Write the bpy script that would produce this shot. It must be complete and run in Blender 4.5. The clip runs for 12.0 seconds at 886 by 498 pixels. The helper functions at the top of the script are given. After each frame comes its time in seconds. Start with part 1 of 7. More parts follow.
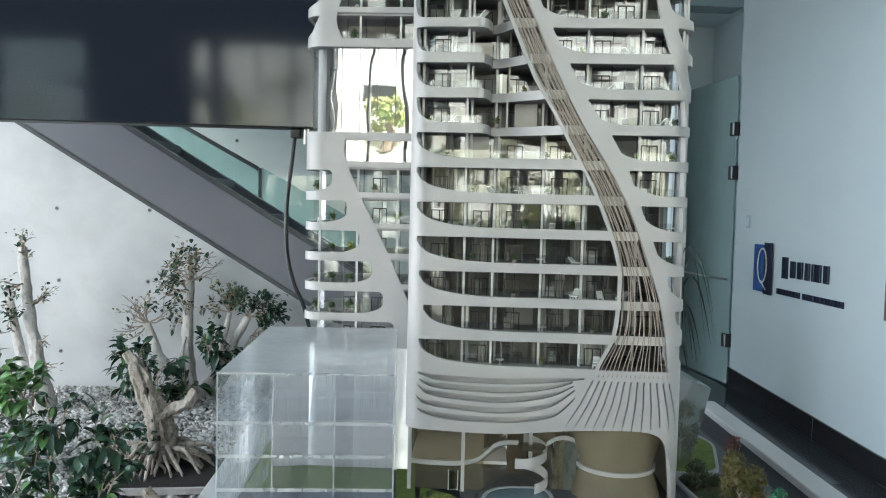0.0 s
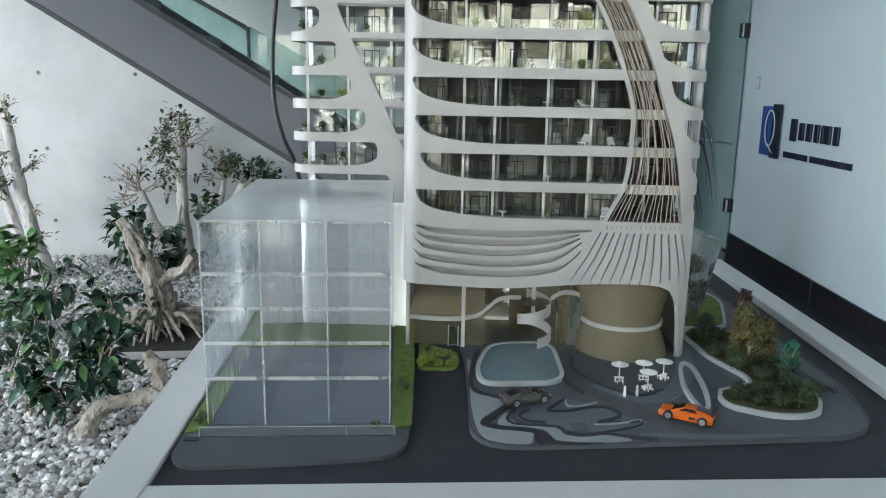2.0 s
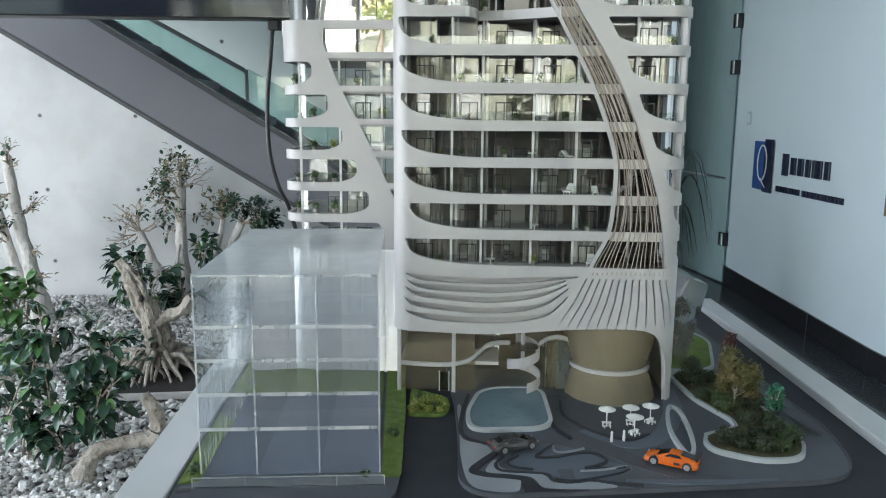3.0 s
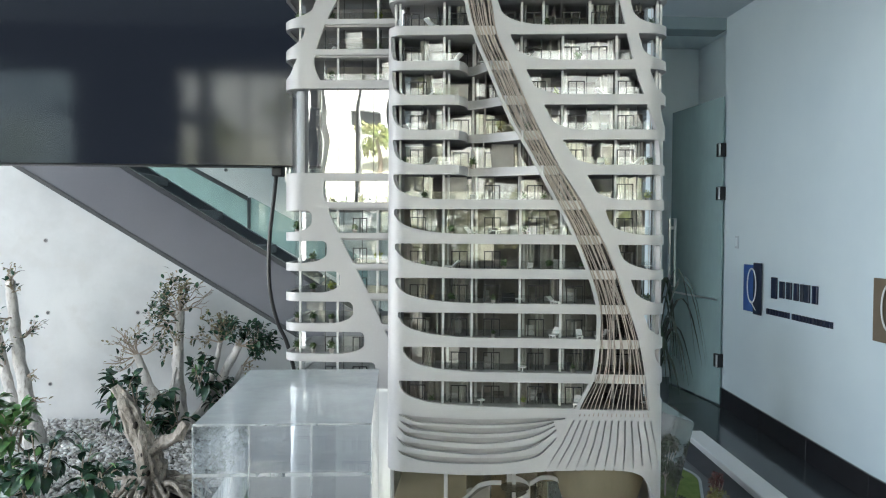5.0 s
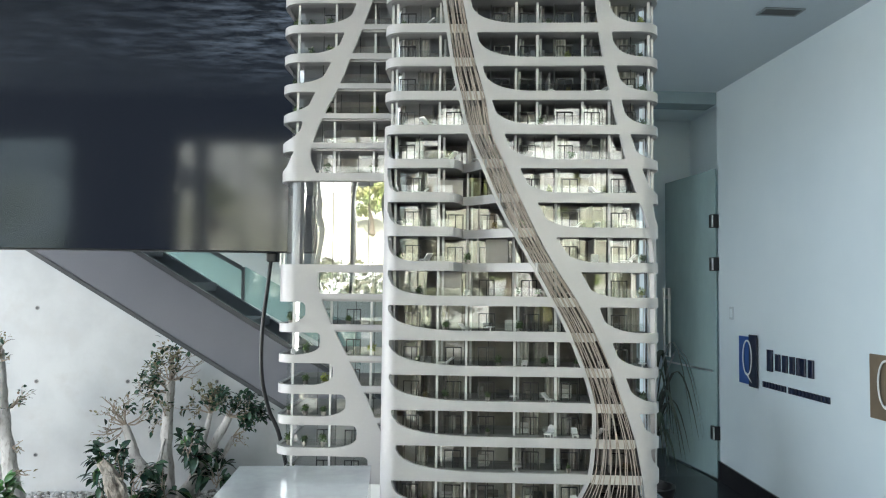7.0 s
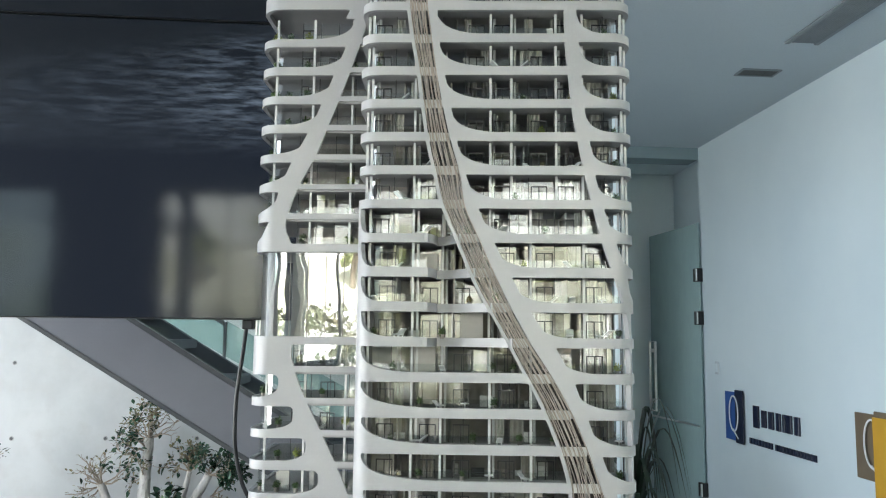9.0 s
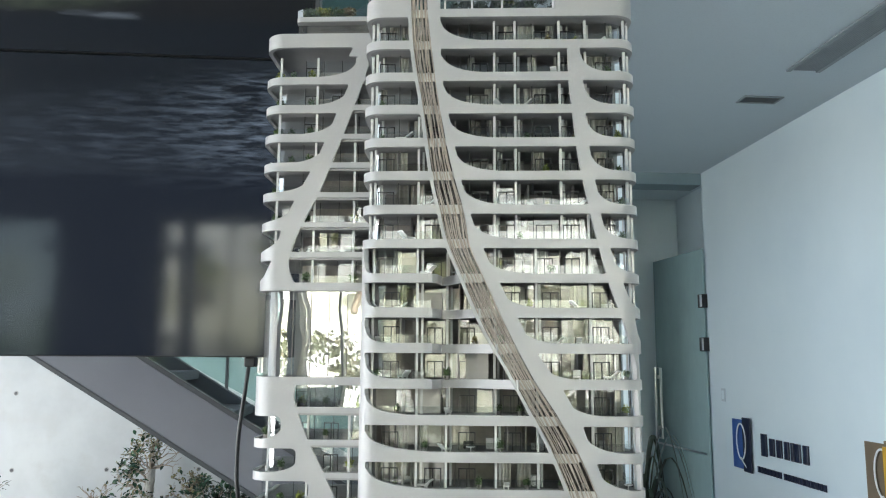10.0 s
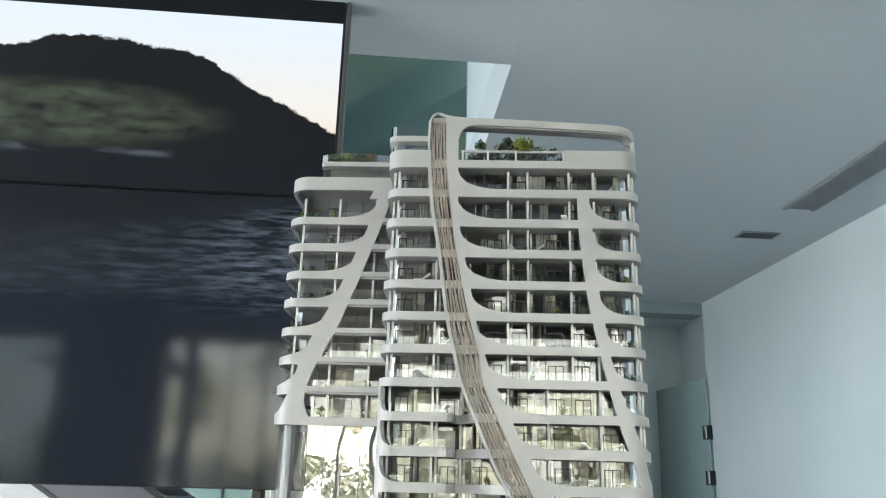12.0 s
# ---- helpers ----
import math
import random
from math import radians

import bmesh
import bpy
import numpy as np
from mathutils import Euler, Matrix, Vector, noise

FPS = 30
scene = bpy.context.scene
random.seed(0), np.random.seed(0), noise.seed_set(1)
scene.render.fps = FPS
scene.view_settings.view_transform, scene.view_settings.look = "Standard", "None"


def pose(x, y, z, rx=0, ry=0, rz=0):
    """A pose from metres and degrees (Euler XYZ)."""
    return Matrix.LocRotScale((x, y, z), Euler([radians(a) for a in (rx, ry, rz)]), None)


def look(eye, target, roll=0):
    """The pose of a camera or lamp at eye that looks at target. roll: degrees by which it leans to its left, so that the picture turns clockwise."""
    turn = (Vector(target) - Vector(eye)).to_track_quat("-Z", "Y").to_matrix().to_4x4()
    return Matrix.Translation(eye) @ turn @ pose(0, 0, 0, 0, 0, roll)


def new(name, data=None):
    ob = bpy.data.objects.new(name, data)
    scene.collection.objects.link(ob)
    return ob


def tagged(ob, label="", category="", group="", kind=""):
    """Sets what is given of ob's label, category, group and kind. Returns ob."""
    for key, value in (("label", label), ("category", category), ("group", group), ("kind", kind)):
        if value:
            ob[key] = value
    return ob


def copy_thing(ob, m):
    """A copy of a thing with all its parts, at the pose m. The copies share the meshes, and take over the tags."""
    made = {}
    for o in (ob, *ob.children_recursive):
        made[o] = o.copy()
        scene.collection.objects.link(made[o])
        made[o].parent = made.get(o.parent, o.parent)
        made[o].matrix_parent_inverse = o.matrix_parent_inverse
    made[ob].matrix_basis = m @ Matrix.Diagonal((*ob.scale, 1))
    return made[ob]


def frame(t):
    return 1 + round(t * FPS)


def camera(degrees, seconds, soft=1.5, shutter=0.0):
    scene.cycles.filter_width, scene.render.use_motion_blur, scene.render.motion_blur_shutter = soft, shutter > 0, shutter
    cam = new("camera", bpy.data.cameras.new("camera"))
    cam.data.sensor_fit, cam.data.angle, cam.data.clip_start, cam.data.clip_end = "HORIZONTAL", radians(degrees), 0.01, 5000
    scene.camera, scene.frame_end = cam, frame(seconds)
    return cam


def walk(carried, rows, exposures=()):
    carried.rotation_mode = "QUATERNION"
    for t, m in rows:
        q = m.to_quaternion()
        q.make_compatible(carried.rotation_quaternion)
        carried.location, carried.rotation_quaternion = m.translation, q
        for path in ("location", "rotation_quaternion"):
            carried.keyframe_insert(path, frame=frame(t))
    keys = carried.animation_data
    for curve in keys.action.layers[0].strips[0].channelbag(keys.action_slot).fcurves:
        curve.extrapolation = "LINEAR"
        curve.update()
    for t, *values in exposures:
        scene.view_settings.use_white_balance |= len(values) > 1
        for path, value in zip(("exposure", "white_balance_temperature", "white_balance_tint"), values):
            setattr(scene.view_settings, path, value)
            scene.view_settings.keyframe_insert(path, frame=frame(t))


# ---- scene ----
import itertools

cam = camera(59.8, 12.0, soft=1.1)
PATH = [
    (0, (0.104, 0.04, 1.298), (-0.013, 2.033, 1.19), 1.3),
    (0.5, (0.088, 0.123, 1.283), (-0.029, 2.112, 1.105), 1.7),
    (1, (0.069, 0.149, 1.258), (-0.045, 2.119, 0.93), 1.6),
    (1.5, (0.082, 0.144, 1.239), (-0.027, 2.098, 0.825), 1.4),
    (2, (0.099, 0.13, 1.244), (-0.005, 2.079, 0.809), 1.0),
    (2.5, (0.113, 0.118, 1.257), (0.01, 2.069, 0.828), 0.6),
    (3, (0.119, 0.106, 1.277), (0.013, 2.072, 0.925), 0.4),
    (3.2, (0.126, 0.103, 1.295), (0.012, 2.072, 0.966), 0.4),
    (4.8, (0.133, 0.048, 1.331), (0.032, 2.042, 1.229), 0.3),
    (5, (0.133, 0.041, 1.338), (0.03, 2.038, 1.282), 0.3),
    (5.5, (0.135, 0.035, 1.352), (0.034, 2.033, 1.355), 0.3),
    (6, (0.135, 0.041, 1.364), (0.035, 2.038, 1.392), 0.3),
    (6.5, (0.13, 0.042, 1.385), (0.035, 2.039, 1.452), 0.6),
    (7, (0.133, 0.042, 1.405), (0.043, 2.037, 1.505), 0.6),
    (9, (0.159, 0.05, 1.458), (0.098, 2.037, 1.679), 0.6),
    (9.5, (0.16, 0.065, 1.477), (0.095, 2.049, 1.714), 0.6),
    (10, (0.155, 0.062, 1.491), (0.087, 2.041, 1.771), 0.3),
    (10.5, (0.148, 0.06, 1.501), (0.079, 2.03, 1.843), 0.2),
    (11, (0.138, 0.043, 1.511), (0.068, 1.993, 1.948), 0.3),
    (11.5, (0.128, 0.019, 1.515), (0.059, 1.946, 2.045), 0.9),
    (12, (0.126, -0.003, 1.518), (0.056, 1.91, 2.099), 1.5),
]
walk(cam, [(t, look(eye, target, roll)) for t, eye, target, roll in PATH],
     exposures=[(0, 2.28, 6190, 7), (1.5, 2.25, 6190, 7.5), (3, 2.28, 6190, 8), (5, 2.32, 6240, 8), (7, 2.36, 6290, 8), (9, 2.43, 6240, 8), (10.5, 2.45, 6290, 8), (12, 2.48, 6390, 8)])

# ---- world, sun and daylight ----
world = bpy.data.worlds.new("sky")
scene.world = world
world.use_nodes = True
wn = world.node_tree.nodes
sky = wn.new("ShaderNodeTexSky")
sky.sky_type = "NISHITA"
sky.sun_disc = False
sky.dust_density = 9.0
sky.air_density = 0.8
sky.sun_elevation = radians(52)
sky.sun_rotation = radians(14)
wn["Background"].inputs["Strength"].default_value = 0.15
world.node_tree.links.new(sky.outputs[0], wn["Background"].inputs["Color"])

sun = new("sun", bpy.data.lights.new("sun", "SUN"))
sun.data.energy = 5.0
sun.data.angle = radians(0.5)
sun.data.color = (1.0, 0.95, 0.87)
sun.matrix_basis = look((0, 0, 0), (-0.12, -0.50, -0.86))

# The room stands turned against the model: its own frame, origin at the far corner by the glass door.
ROOM = pose(1.915, 5.85, 0, 0, 0, 6.6)
CEIL = 2.89

side_light = new("side_daylight", bpy.data.lights.new("side_daylight", "AREA"))
side_light.data.shape = "RECTANGLE"
side_light.data.size, side_light.data.size_y = 6.2, 2.6
side_light.data.energy = 60
side_light.data.color = (0.93, 0.965, 1.0)
# area lamp added in an assumed upper opening to brighten the stair wall
void_light = new("upper_fill_light", bpy.data.lights.new("upper_fill_light", "AREA"))
void_light.data.shape = "RECTANGLE"
void_light.data.size, void_light.data.size_y = 2.4, 1.9
void_light.data.energy = 18
void_light.data.color = (0.92, 0.97, 1.0)
void_light.matrix_basis = ROOM @ look((-7.55, -1.7, 4.35), (-2.5, -1.7, 2.2))
side_light.matrix_basis = ROOM @ look((-7.5, -4.6, 1.5), (0, -4.2, 1.4))


# ---- materials ----
def material(name, base=(0.8, 0.8, 0.8), rough=0.5, metal=0.0, spec=0.5, coat=0.0):
    m = bpy.data.materials.new(name)
    m.use_nodes = True
    b = m.node_tree.nodes["Principled BSDF"]
    b.inputs["Base Color"].default_value = (*base, 1)
    b.inputs["Roughness"].default_value = rough
    b.inputs["Metallic"].default_value = metal
    b.inputs["Specular IOR Level"].default_value = spec
    b.inputs["Coat Weight"].default_value = coat
    return m


def node(m, kind, **inputs):
    n = m.node_tree.nodes.new(kind)
    for k, v in inputs.items():
        n.inputs[k.replace("_", " ")].default_value = v
    return n


def link(m, a, b):
    m.node_tree.links.new(a, b)


def coords(m, scale=(1, 1, 1)):
    t = node(m, "ShaderNodeTexCoord")
    mp = node(m, "ShaderNodeMapping")
    mp.inputs["Scale"].default_value = scale
    link(m, t.outputs["Object"], mp.inputs["Vector"])
    return mp.outputs[0]


def noisy(name, c1, c2, scale=8.0, rough=0.6, bump=0.15, fine=60.0, c3=None, metal=0.0, spec=0.5, stretch=(1, 1, 1), dist=0.01, low=0.35, high=0.65, per_object=0.0):
    """Two colours mixed by a coarse noise, specks by a fine one, relief by both."""
    m = material(name, c1, rough, metal, spec)
    b = m.node_tree.nodes["Principled BSDF"]
    v = coords(m, stretch)
    n1 = node(m, "ShaderNodeTexNoise", Scale=scale, Detail=5.0, Roughness=0.6)
    n2 = node(m, "ShaderNodeTexNoise", Scale=fine, Detail=4.0, Roughness=0.6)
    link(m, v, n1.inputs["Vector"])
    link(m, v, n2.inputs["Vector"])
    r = node(m, "ShaderNodeValToRGB")
    r.color_ramp.elements[0].position, r.color_ramp.elements[1].position = low, high
    r.color_ramp.elements[0].color, r.color_ramp.elements[1].color = (*c1, 1), (*c2, 1)
    link(m, n1.outputs["Fac"], r.inputs["Fac"])
    col = r.outputs["Color"]
    mix = node(m, "ShaderNodeMix")
    mix.data_type, mix.blend_type = "RGBA", "MIX"
    r2 = node(m, "ShaderNodeValToRGB")
    r2.color_ramp.elements[0].position, r2.color_ramp.elements[1].position = 0.52, 0.75
    r2.color_ramp.elements[0].color, r2.color_ramp.elements[1].color = (0, 0, 0, 1), (1, 1, 1, 1)
    link(m, n2.outputs["Fac"], r2.inputs["Fac"])
    link(m, r2.outputs["Color"], mix.inputs[0])
    link(m, col, mix.inputs[6])
    c3 = c3 or tuple(0.9 * x for x in c1)
    mix.inputs[7].default_value = (*c3, 1)
    out = mix.outputs[2]
    if per_object:
        oi = node(m, "ShaderNodeObjectInfo")
        hsv = node(m, "ShaderNodeHueSaturation")
        mr = node(m, "ShaderNodeMapRange")
        mr.inputs["To Min"].default_value, mr.inputs["To Max"].default_value = 1 - per_object, 1 + per_object
        link(m, oi.outputs["Random"], mr.inputs["Value"])
        link(m, mr.outputs[0], hsv.inputs["Value"])
        link(m, out, hsv.inputs["Color"])
        out = hsv.outputs[0]
    link(m, out, b.inputs["Base Color"])
    if bump:
        add = node(m, "ShaderNodeMath")
        link(m, n1.outputs["Fac"], add.inputs[0])
        link(m, n2.outputs["Fac"], add.inputs[1])
        bp = node(m, "ShaderNodeBump", Strength=bump, Distance=dist)
        link(m, add.outputs[0], bp.inputs["Height"])
        link(m, bp.outputs[0], b.inputs["Normal"])
    return m


def thin_glass(name, tint=(0.95, 0.97, 0.96), ior=1.5, rough=0.0, wave=0.0, wave_scale=6.0, gain=1.0):
    """A thin sheet: what is behind it, tinted, and the gloss that its angle gives."""
    m = bpy.data.materials.new(name)
    m.use_nodes = True
    nt = m.node_tree
    nt.nodes.remove(nt.nodes["Principled BSDF"])
    tr = node(m, "ShaderNodeBsdfTransparent")
    tr.inputs["Color"].default_value = (*tint, 1)
    gl = node(m, "ShaderNodeBsdfGlossy", Roughness=rough)
    fr = node(m, "ShaderNodeFresnel", IOR=ior)
    mx = node(m, "ShaderNodeMixShader")
    ga = node(m, "ShaderNodeMath")
    ga.operation, ga.use_clamp = "MULTIPLY", True
    ga.inputs[1].default_value = gain
    link(m, fr.outputs[0], ga.inputs[0])
    link(m, ga.outputs[0], mx.inputs[0])
    link(m, tr.outputs[0], mx.inputs[1])
    link(m, gl.outputs[0], mx.inputs[2])
    if wave:
        n = node(m, "ShaderNodeTexNoise", Scale=wave_scale, Detail=1.0)
        link(m, coords(m), n.inputs["Vector"])
        bp = node(m, "ShaderNodeBump", Strength=1.0, Distance=wave)
        link(m, n.outputs["Fac"], bp.inputs["Height"])
        link(m, bp.outputs[0], gl.inputs["Normal"])
    link(m, mx.outputs[0], nt.nodes["Material Output"].inputs["Surface"])
    return m


def hazy(name, amount, tint=(0.94, 0.96, 0.97), milk=(0.80, 0.83, 0.85), vary=0.5):
    """Clear plastic with a faint milky bloom in it."""
    m = thin_glass(name, tint, 1.5, 0.04, 0.0008, 7.0, 1.1)
    nt = m.node_tree
    out = nt.nodes["Material Output"]
    old = out.inputs["Surface"].links[0].from_socket
    d = node(m, "ShaderNodeBsdfDiffuse")
    d.inputs["Color"].default_value = (*milk, 1)
    n = node(m, "ShaderNodeTexNoise", Scale=14.0, Detail=5.0, Roughness=0.7)
    link(m, coords(m, (1.0, 1.0, 0.35)), n.inputs["Vector"])
    mr = node(m, "ShaderNodeMapRange")
    mr.inputs["From Min"].default_value, mr.inputs["From Max"].default_value = 0.3, 0.75
    mr.inputs["To Min"].default_value, mr.inputs["To Max"].default_value = amount * (1 - vary), amount * (1 + vary)
    link(m, n.outputs["Fac"], mr.inputs["Value"])
    mx = node(m, "ShaderNodeMixShader")
    link(m, mr.outputs[0], mx.inputs[0])
    link(m, old, mx.inputs[1])
    link(m, d.outputs[0], mx.inputs[2])
    link(m, mx.outputs[0], out.inputs["Surface"])
    return m


M_WHITE = noisy("model_white_lacquer", (0.432, 0.426, 0.424), (0.410, 0.404, 0.402), 3.0, 0.36, 0.015, 160, (0.438, 0.432, 0.430))
M_FOOT = noisy("polished_white_acrylic", (0.85, 0.85, 0.84), (0.82, 0.82, 0.81), 3.0, 0.035, 0.002, 20, spec=1.0)
M_FOOT.node_tree.nodes["Principled BSDF"].inputs["IOR"].default_value = 1.85
M_SLAB = noisy("model_slab_grey", (0.37, 0.365, 0.355), (0.31, 0.305, 0.30), 9.0, 0.6, 0.03, 90)
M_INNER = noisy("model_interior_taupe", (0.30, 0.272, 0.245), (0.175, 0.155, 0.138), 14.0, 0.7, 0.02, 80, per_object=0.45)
M_INNER_L = noisy("model_interior_pale", (0.55, 0.53, 0.50), (0.45, 0.43, 0.40), 14.0, 0.6, 0.02, 80)
M_COLUMN = material("model_column_white", (0.62, 0.62, 0.61), 0.35)
M_FRAME = material("model_black_frame", (0.02, 0.02, 0.022), 0.4)
M_ROD = noisy("bronze_brown_rod", (0.30, 0.25, 0.21), (0.40, 0.345, 0.30), 30.0, 0.45, 0.05, 200)
M_GLAZE = thin_glass("model_glazing", (0.86, 0.88, 0.87), 1.65, 0.0, 0.00012, 9.0, 1.65)
M_GLAZE_S = thin_glass("model_side_glazing", (0.88, 0.90, 0.89), 1.5, 0.05, 0.0004, 20.0, 0.2)
M_WAIST_S = thin_glass("mirror_film_end", (0.80, 0.83, 0.84), 1.5, 0.03, 0.0016, 9.0, 0.6)
M_RAIL = thin_glass("model_balustrade_acrylic", (0.90, 0.93, 0.92), 1.5, 0.02, 0.0008, 12.0, 2.0)
M_WAIST = thin_glass("mirror_film_acrylic", (0.75, 0.78, 0.77), 2.0, 0.0, 0.0012, 7.0, 3.9)
M_ACRYL = thin_glass("clear_acrylic", (0.975, 0.985, 0.99), 1.5, 0.03, 0.0006, 8.0, 1.1)
M_ACRYL_F = thin_glass("clear_acrylic_floor", (0.98, 0.985, 0.99), 1.5, 0.03, 0.0006, 8.0, 0.55)
# the wall's soft variations of light are mixed into its two paint tones
M_WALL = noisy("blue_white_paint_with_light", (0.70, 0.805, 0.85), (0.64, 0.75, 0.805), 1.0, 0.42, 0.03, 160, (0.67, 0.775, 0.825))
# assumed dark tone of the unseen front wall, for stronger reflections
M_DARKWALL = noisy("dark_unseen_wall", (0.065, 0.068, 0.072), (0.048, 0.052, 0.056), 2.0, 0.5, 0.1, 40)
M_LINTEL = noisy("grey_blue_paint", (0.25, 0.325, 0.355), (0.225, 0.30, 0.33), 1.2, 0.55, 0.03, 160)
M_CEIL = noisy("ceiling_paint", (0.56, 0.635, 0.68), (0.54, 0.615, 0.66), 0.9, 0.7, 0.02, 140)
M_CONC = noisy("board_cast_concrete", (0.405, 0.422, 0.43), (0.565, 0.582, 0.585), 1.6, 0.7, 0.16, 5, (0.50, 0.505, 0.50), dist=0.006, low=0.3, high=0.66)
M_FLOOR = noisy("dark_polished_tile", (0.035, 0.04, 0.045), (0.05, 0.055, 0.06), 3.0, 0.12, 0.01, 150)
M_SKIRT = noisy("black_granite", (0.012, 0.012, 0.014), (0.025, 0.025, 0.028), 30.0, 0.15, 0.01, 220)
M_PLINTH = noisy("white_plinth_lacquer", (0.57, 0.585, 0.60), (0.53, 0.545, 0.56), 2.0, 0.28, 0.01, 140, (0.55, 0.565, 0.58))
M_STEEL = noisy("grey_stair_steel", (0.165, 0.17, 0.195), (0.145, 0.15, 0.175), 2.0, 0.5, 0.03, 120)
M_DARK = noisy("dark_edge_steel", (0.05, 0.055, 0.06), (0.07, 0.075, 0.08), 9.0, 0.4, 0.02, 120)
# the milky share stands in for pale reflections on the stair glass
M_TEAL = hazy("green_edge_glass_glare", 0.36, (0.80, 0.92, 0.90), (0.55, 0.74, 0.73), 0.1)
M_DOORGL = hazy("frosted_door_glass", 0.55, (0.62, 0.76, 0.76), (0.50, 0.66, 0.66), 0.05)
M_CLEAR = thin_glass("window_glass", (0.93, 0.97, 0.96), 1.5)
M_TINT = thin_glass("smoked_window_glass", (0.50, 0.58, 0.62), 1.5)
M_CHROME = noisy("brushed_steel", (0.62, 0.63, 0.64), (0.55, 0.56, 0.57), 20, 0.28, 0.02, 200, metal=1.0)
M_BLACK = noisy("black_plastic", (0.012, 0.012, 0.013), (0.02, 0.02, 0.02), 20, 0.4, 0.03, 150)


# ---- building helpers ----
CLEAR = ("model_glazing", "model_side_glazing", "model_balustrade_acrylic", "clear_acrylic", "milky_acrylic", "frosted_acrylic", "faintly_hazed_acrylic", "clear_acrylic_floor")


def thing(name, m=None, label="", category="", group="", kind=""):
    """A top-level thing: an Empty at its base."""
    ob = new(name)
    ob.empty_display_size = 0.05
    ob.matrix_basis = m if m is not None else Matrix()
    return tagged(ob, label, category, group, kind)


def finish(name, bm, mat, smooth=False):
    bmesh.ops.recalc_face_normals(bm, faces=bm.faces)
    me = bpy.data.meshes.new(name)
    bm.to_mesh(me)
    bm.free()
    for mt in (mat if isinstance(mat, (list, tuple)) else [mat]):
        me.materials.append(mt)
    if smooth:
        for p in me.polygons:
            p.use_smooth = True
        me.set_sharp_from_angle(angle=radians(38))
    return me


def part(name, bm, mat, parent, label="", smooth=False):
    ob = new(name, finish(name, bm, mat, smooth))
    ob.parent = parent
    if not isinstance(mat, (list, tuple)) and mat.name in CLEAR:
        ob.visible_shadow = False
    return tagged(ob, label)


def again(name, mesh, parent, m=None, label=""):
    """One more object on a mesh that is there already."""
    ob = new(name, mesh)
    ob.parent = parent
    if m is not None:
        ob.matrix_basis = m
    return tagged(ob, label)


def solid(name, bm, mat, label, category, m=None, kind="", smooth=False, group=""):
    ob = new(name, finish(name, bm, mat, smooth))
    if m is not None:
        ob.matrix_basis = m
    return tagged(ob, label, category, group, kind)


def box(bm, lo, hi, bevel=0.0, m=None, seg=1):
    lo, hi = Vector(lo), Vector(hi)
    r = bmesh.ops.create_cube(bm, size=1, matrix=Matrix.Translation((lo + hi) / 2) @ Matrix.Diagonal((*(hi - lo), 1)))
    vs = r["verts"]
    if bevel:
        es = list({e for v in vs for e in v.link_edges})
        rb = bmesh.ops.bevel(bm, geom=es, offset=bevel, segments=seg, affect="EDGES", profile=0.5)
        vs = list({v for f in rb["faces"] for v in f.verts} | {v for v in vs if v.is_valid})
    if m is not None:
        bmesh.ops.transform(bm, matrix=m, verts=[v for v in vs if v.is_valid])
    return bm


def new_box(lo, hi, bevel=0.0, seg=1):
    return box(bmesh.new(), lo, hi, bevel, None, seg)


def prism(bm, pts, z0, z1, m=None):
    """An upright prism over a plan polygon."""
    a = [bm.verts.new((x, y, z0)) for x, y in pts]
    b = [bm.verts.new((x, y, z1)) for x, y in pts]
    n = len(pts)
    bm.faces.new(a[::-1])
    bm.faces.new(b)
    for i in range(n):
        bm.faces.new((a[i], a[(i + 1) % n], b[(i + 1) % n], b[i]))
    if m is not None:
        bmesh.ops.transform(bm, matrix=m, verts=a + b)
    return bm


def tube(bm, pts, radii, sides=8, cap=True):
    """A round bar along points, with a radius at each."""
    pts = [Vector(p) for p in pts]
    if not isinstance(radii, (list, tuple)):
        radii = [radii] * len(pts)
    up = Vector((0.31, 0.17, 0.93))
    rings = []
    for i, p in enumerate(pts):
        d = (pts[min(i + 1, len(pts) - 1)] - pts[max(i - 1, 0)]).normalized()
        s = d.cross(up)
        if s.length < 0.05:
            s = d.cross(Vector((1, 0, 0)))
        s.normalize()
        t = s.cross(d)
        rings.append([bm.verts.new(p + radii[i] * (math.cos(2 * math.pi * k / sides) * s + math.sin(2 * math.pi * k / sides) * t)) for k in range(sides)])
    for r0, r1 in zip(rings, rings[1:]):
        for k in range(sides):
            bm.faces.new((r0[k], r0[(k + 1) % sides], r1[(k + 1) % sides], r1[k]))
    if cap:
        bm.faces.new(rings[0][::-1])
        bm.faces.new(rings[-1])
    return bm


def lathe(bm, profile, sides=20, m=None):
    """A turned shape from (radius, height) pairs, closed at both ends."""
    made = []
    rings = []
    for r, z in profile:
        ring = [bm.verts.new((r * math.cos(2 * math.pi * k / sides), r * math.sin(2 * math.pi * k / sides), z)) for k in range(sides)]
        rings.append(ring)
        made += ring
    for a, b in zip(rings, rings[1:]):
        for k in range(sides):
            bm.faces.new((a[k], a[(k + 1) % sides], b[(k + 1) % sides], b[k]))
    bm.faces.new(rings[0][::-1])
    bm.faces.new(rings[-1])
    if m is not None:
        bmesh.ops.transform(bm, matrix=m, verts=made)
    return bm


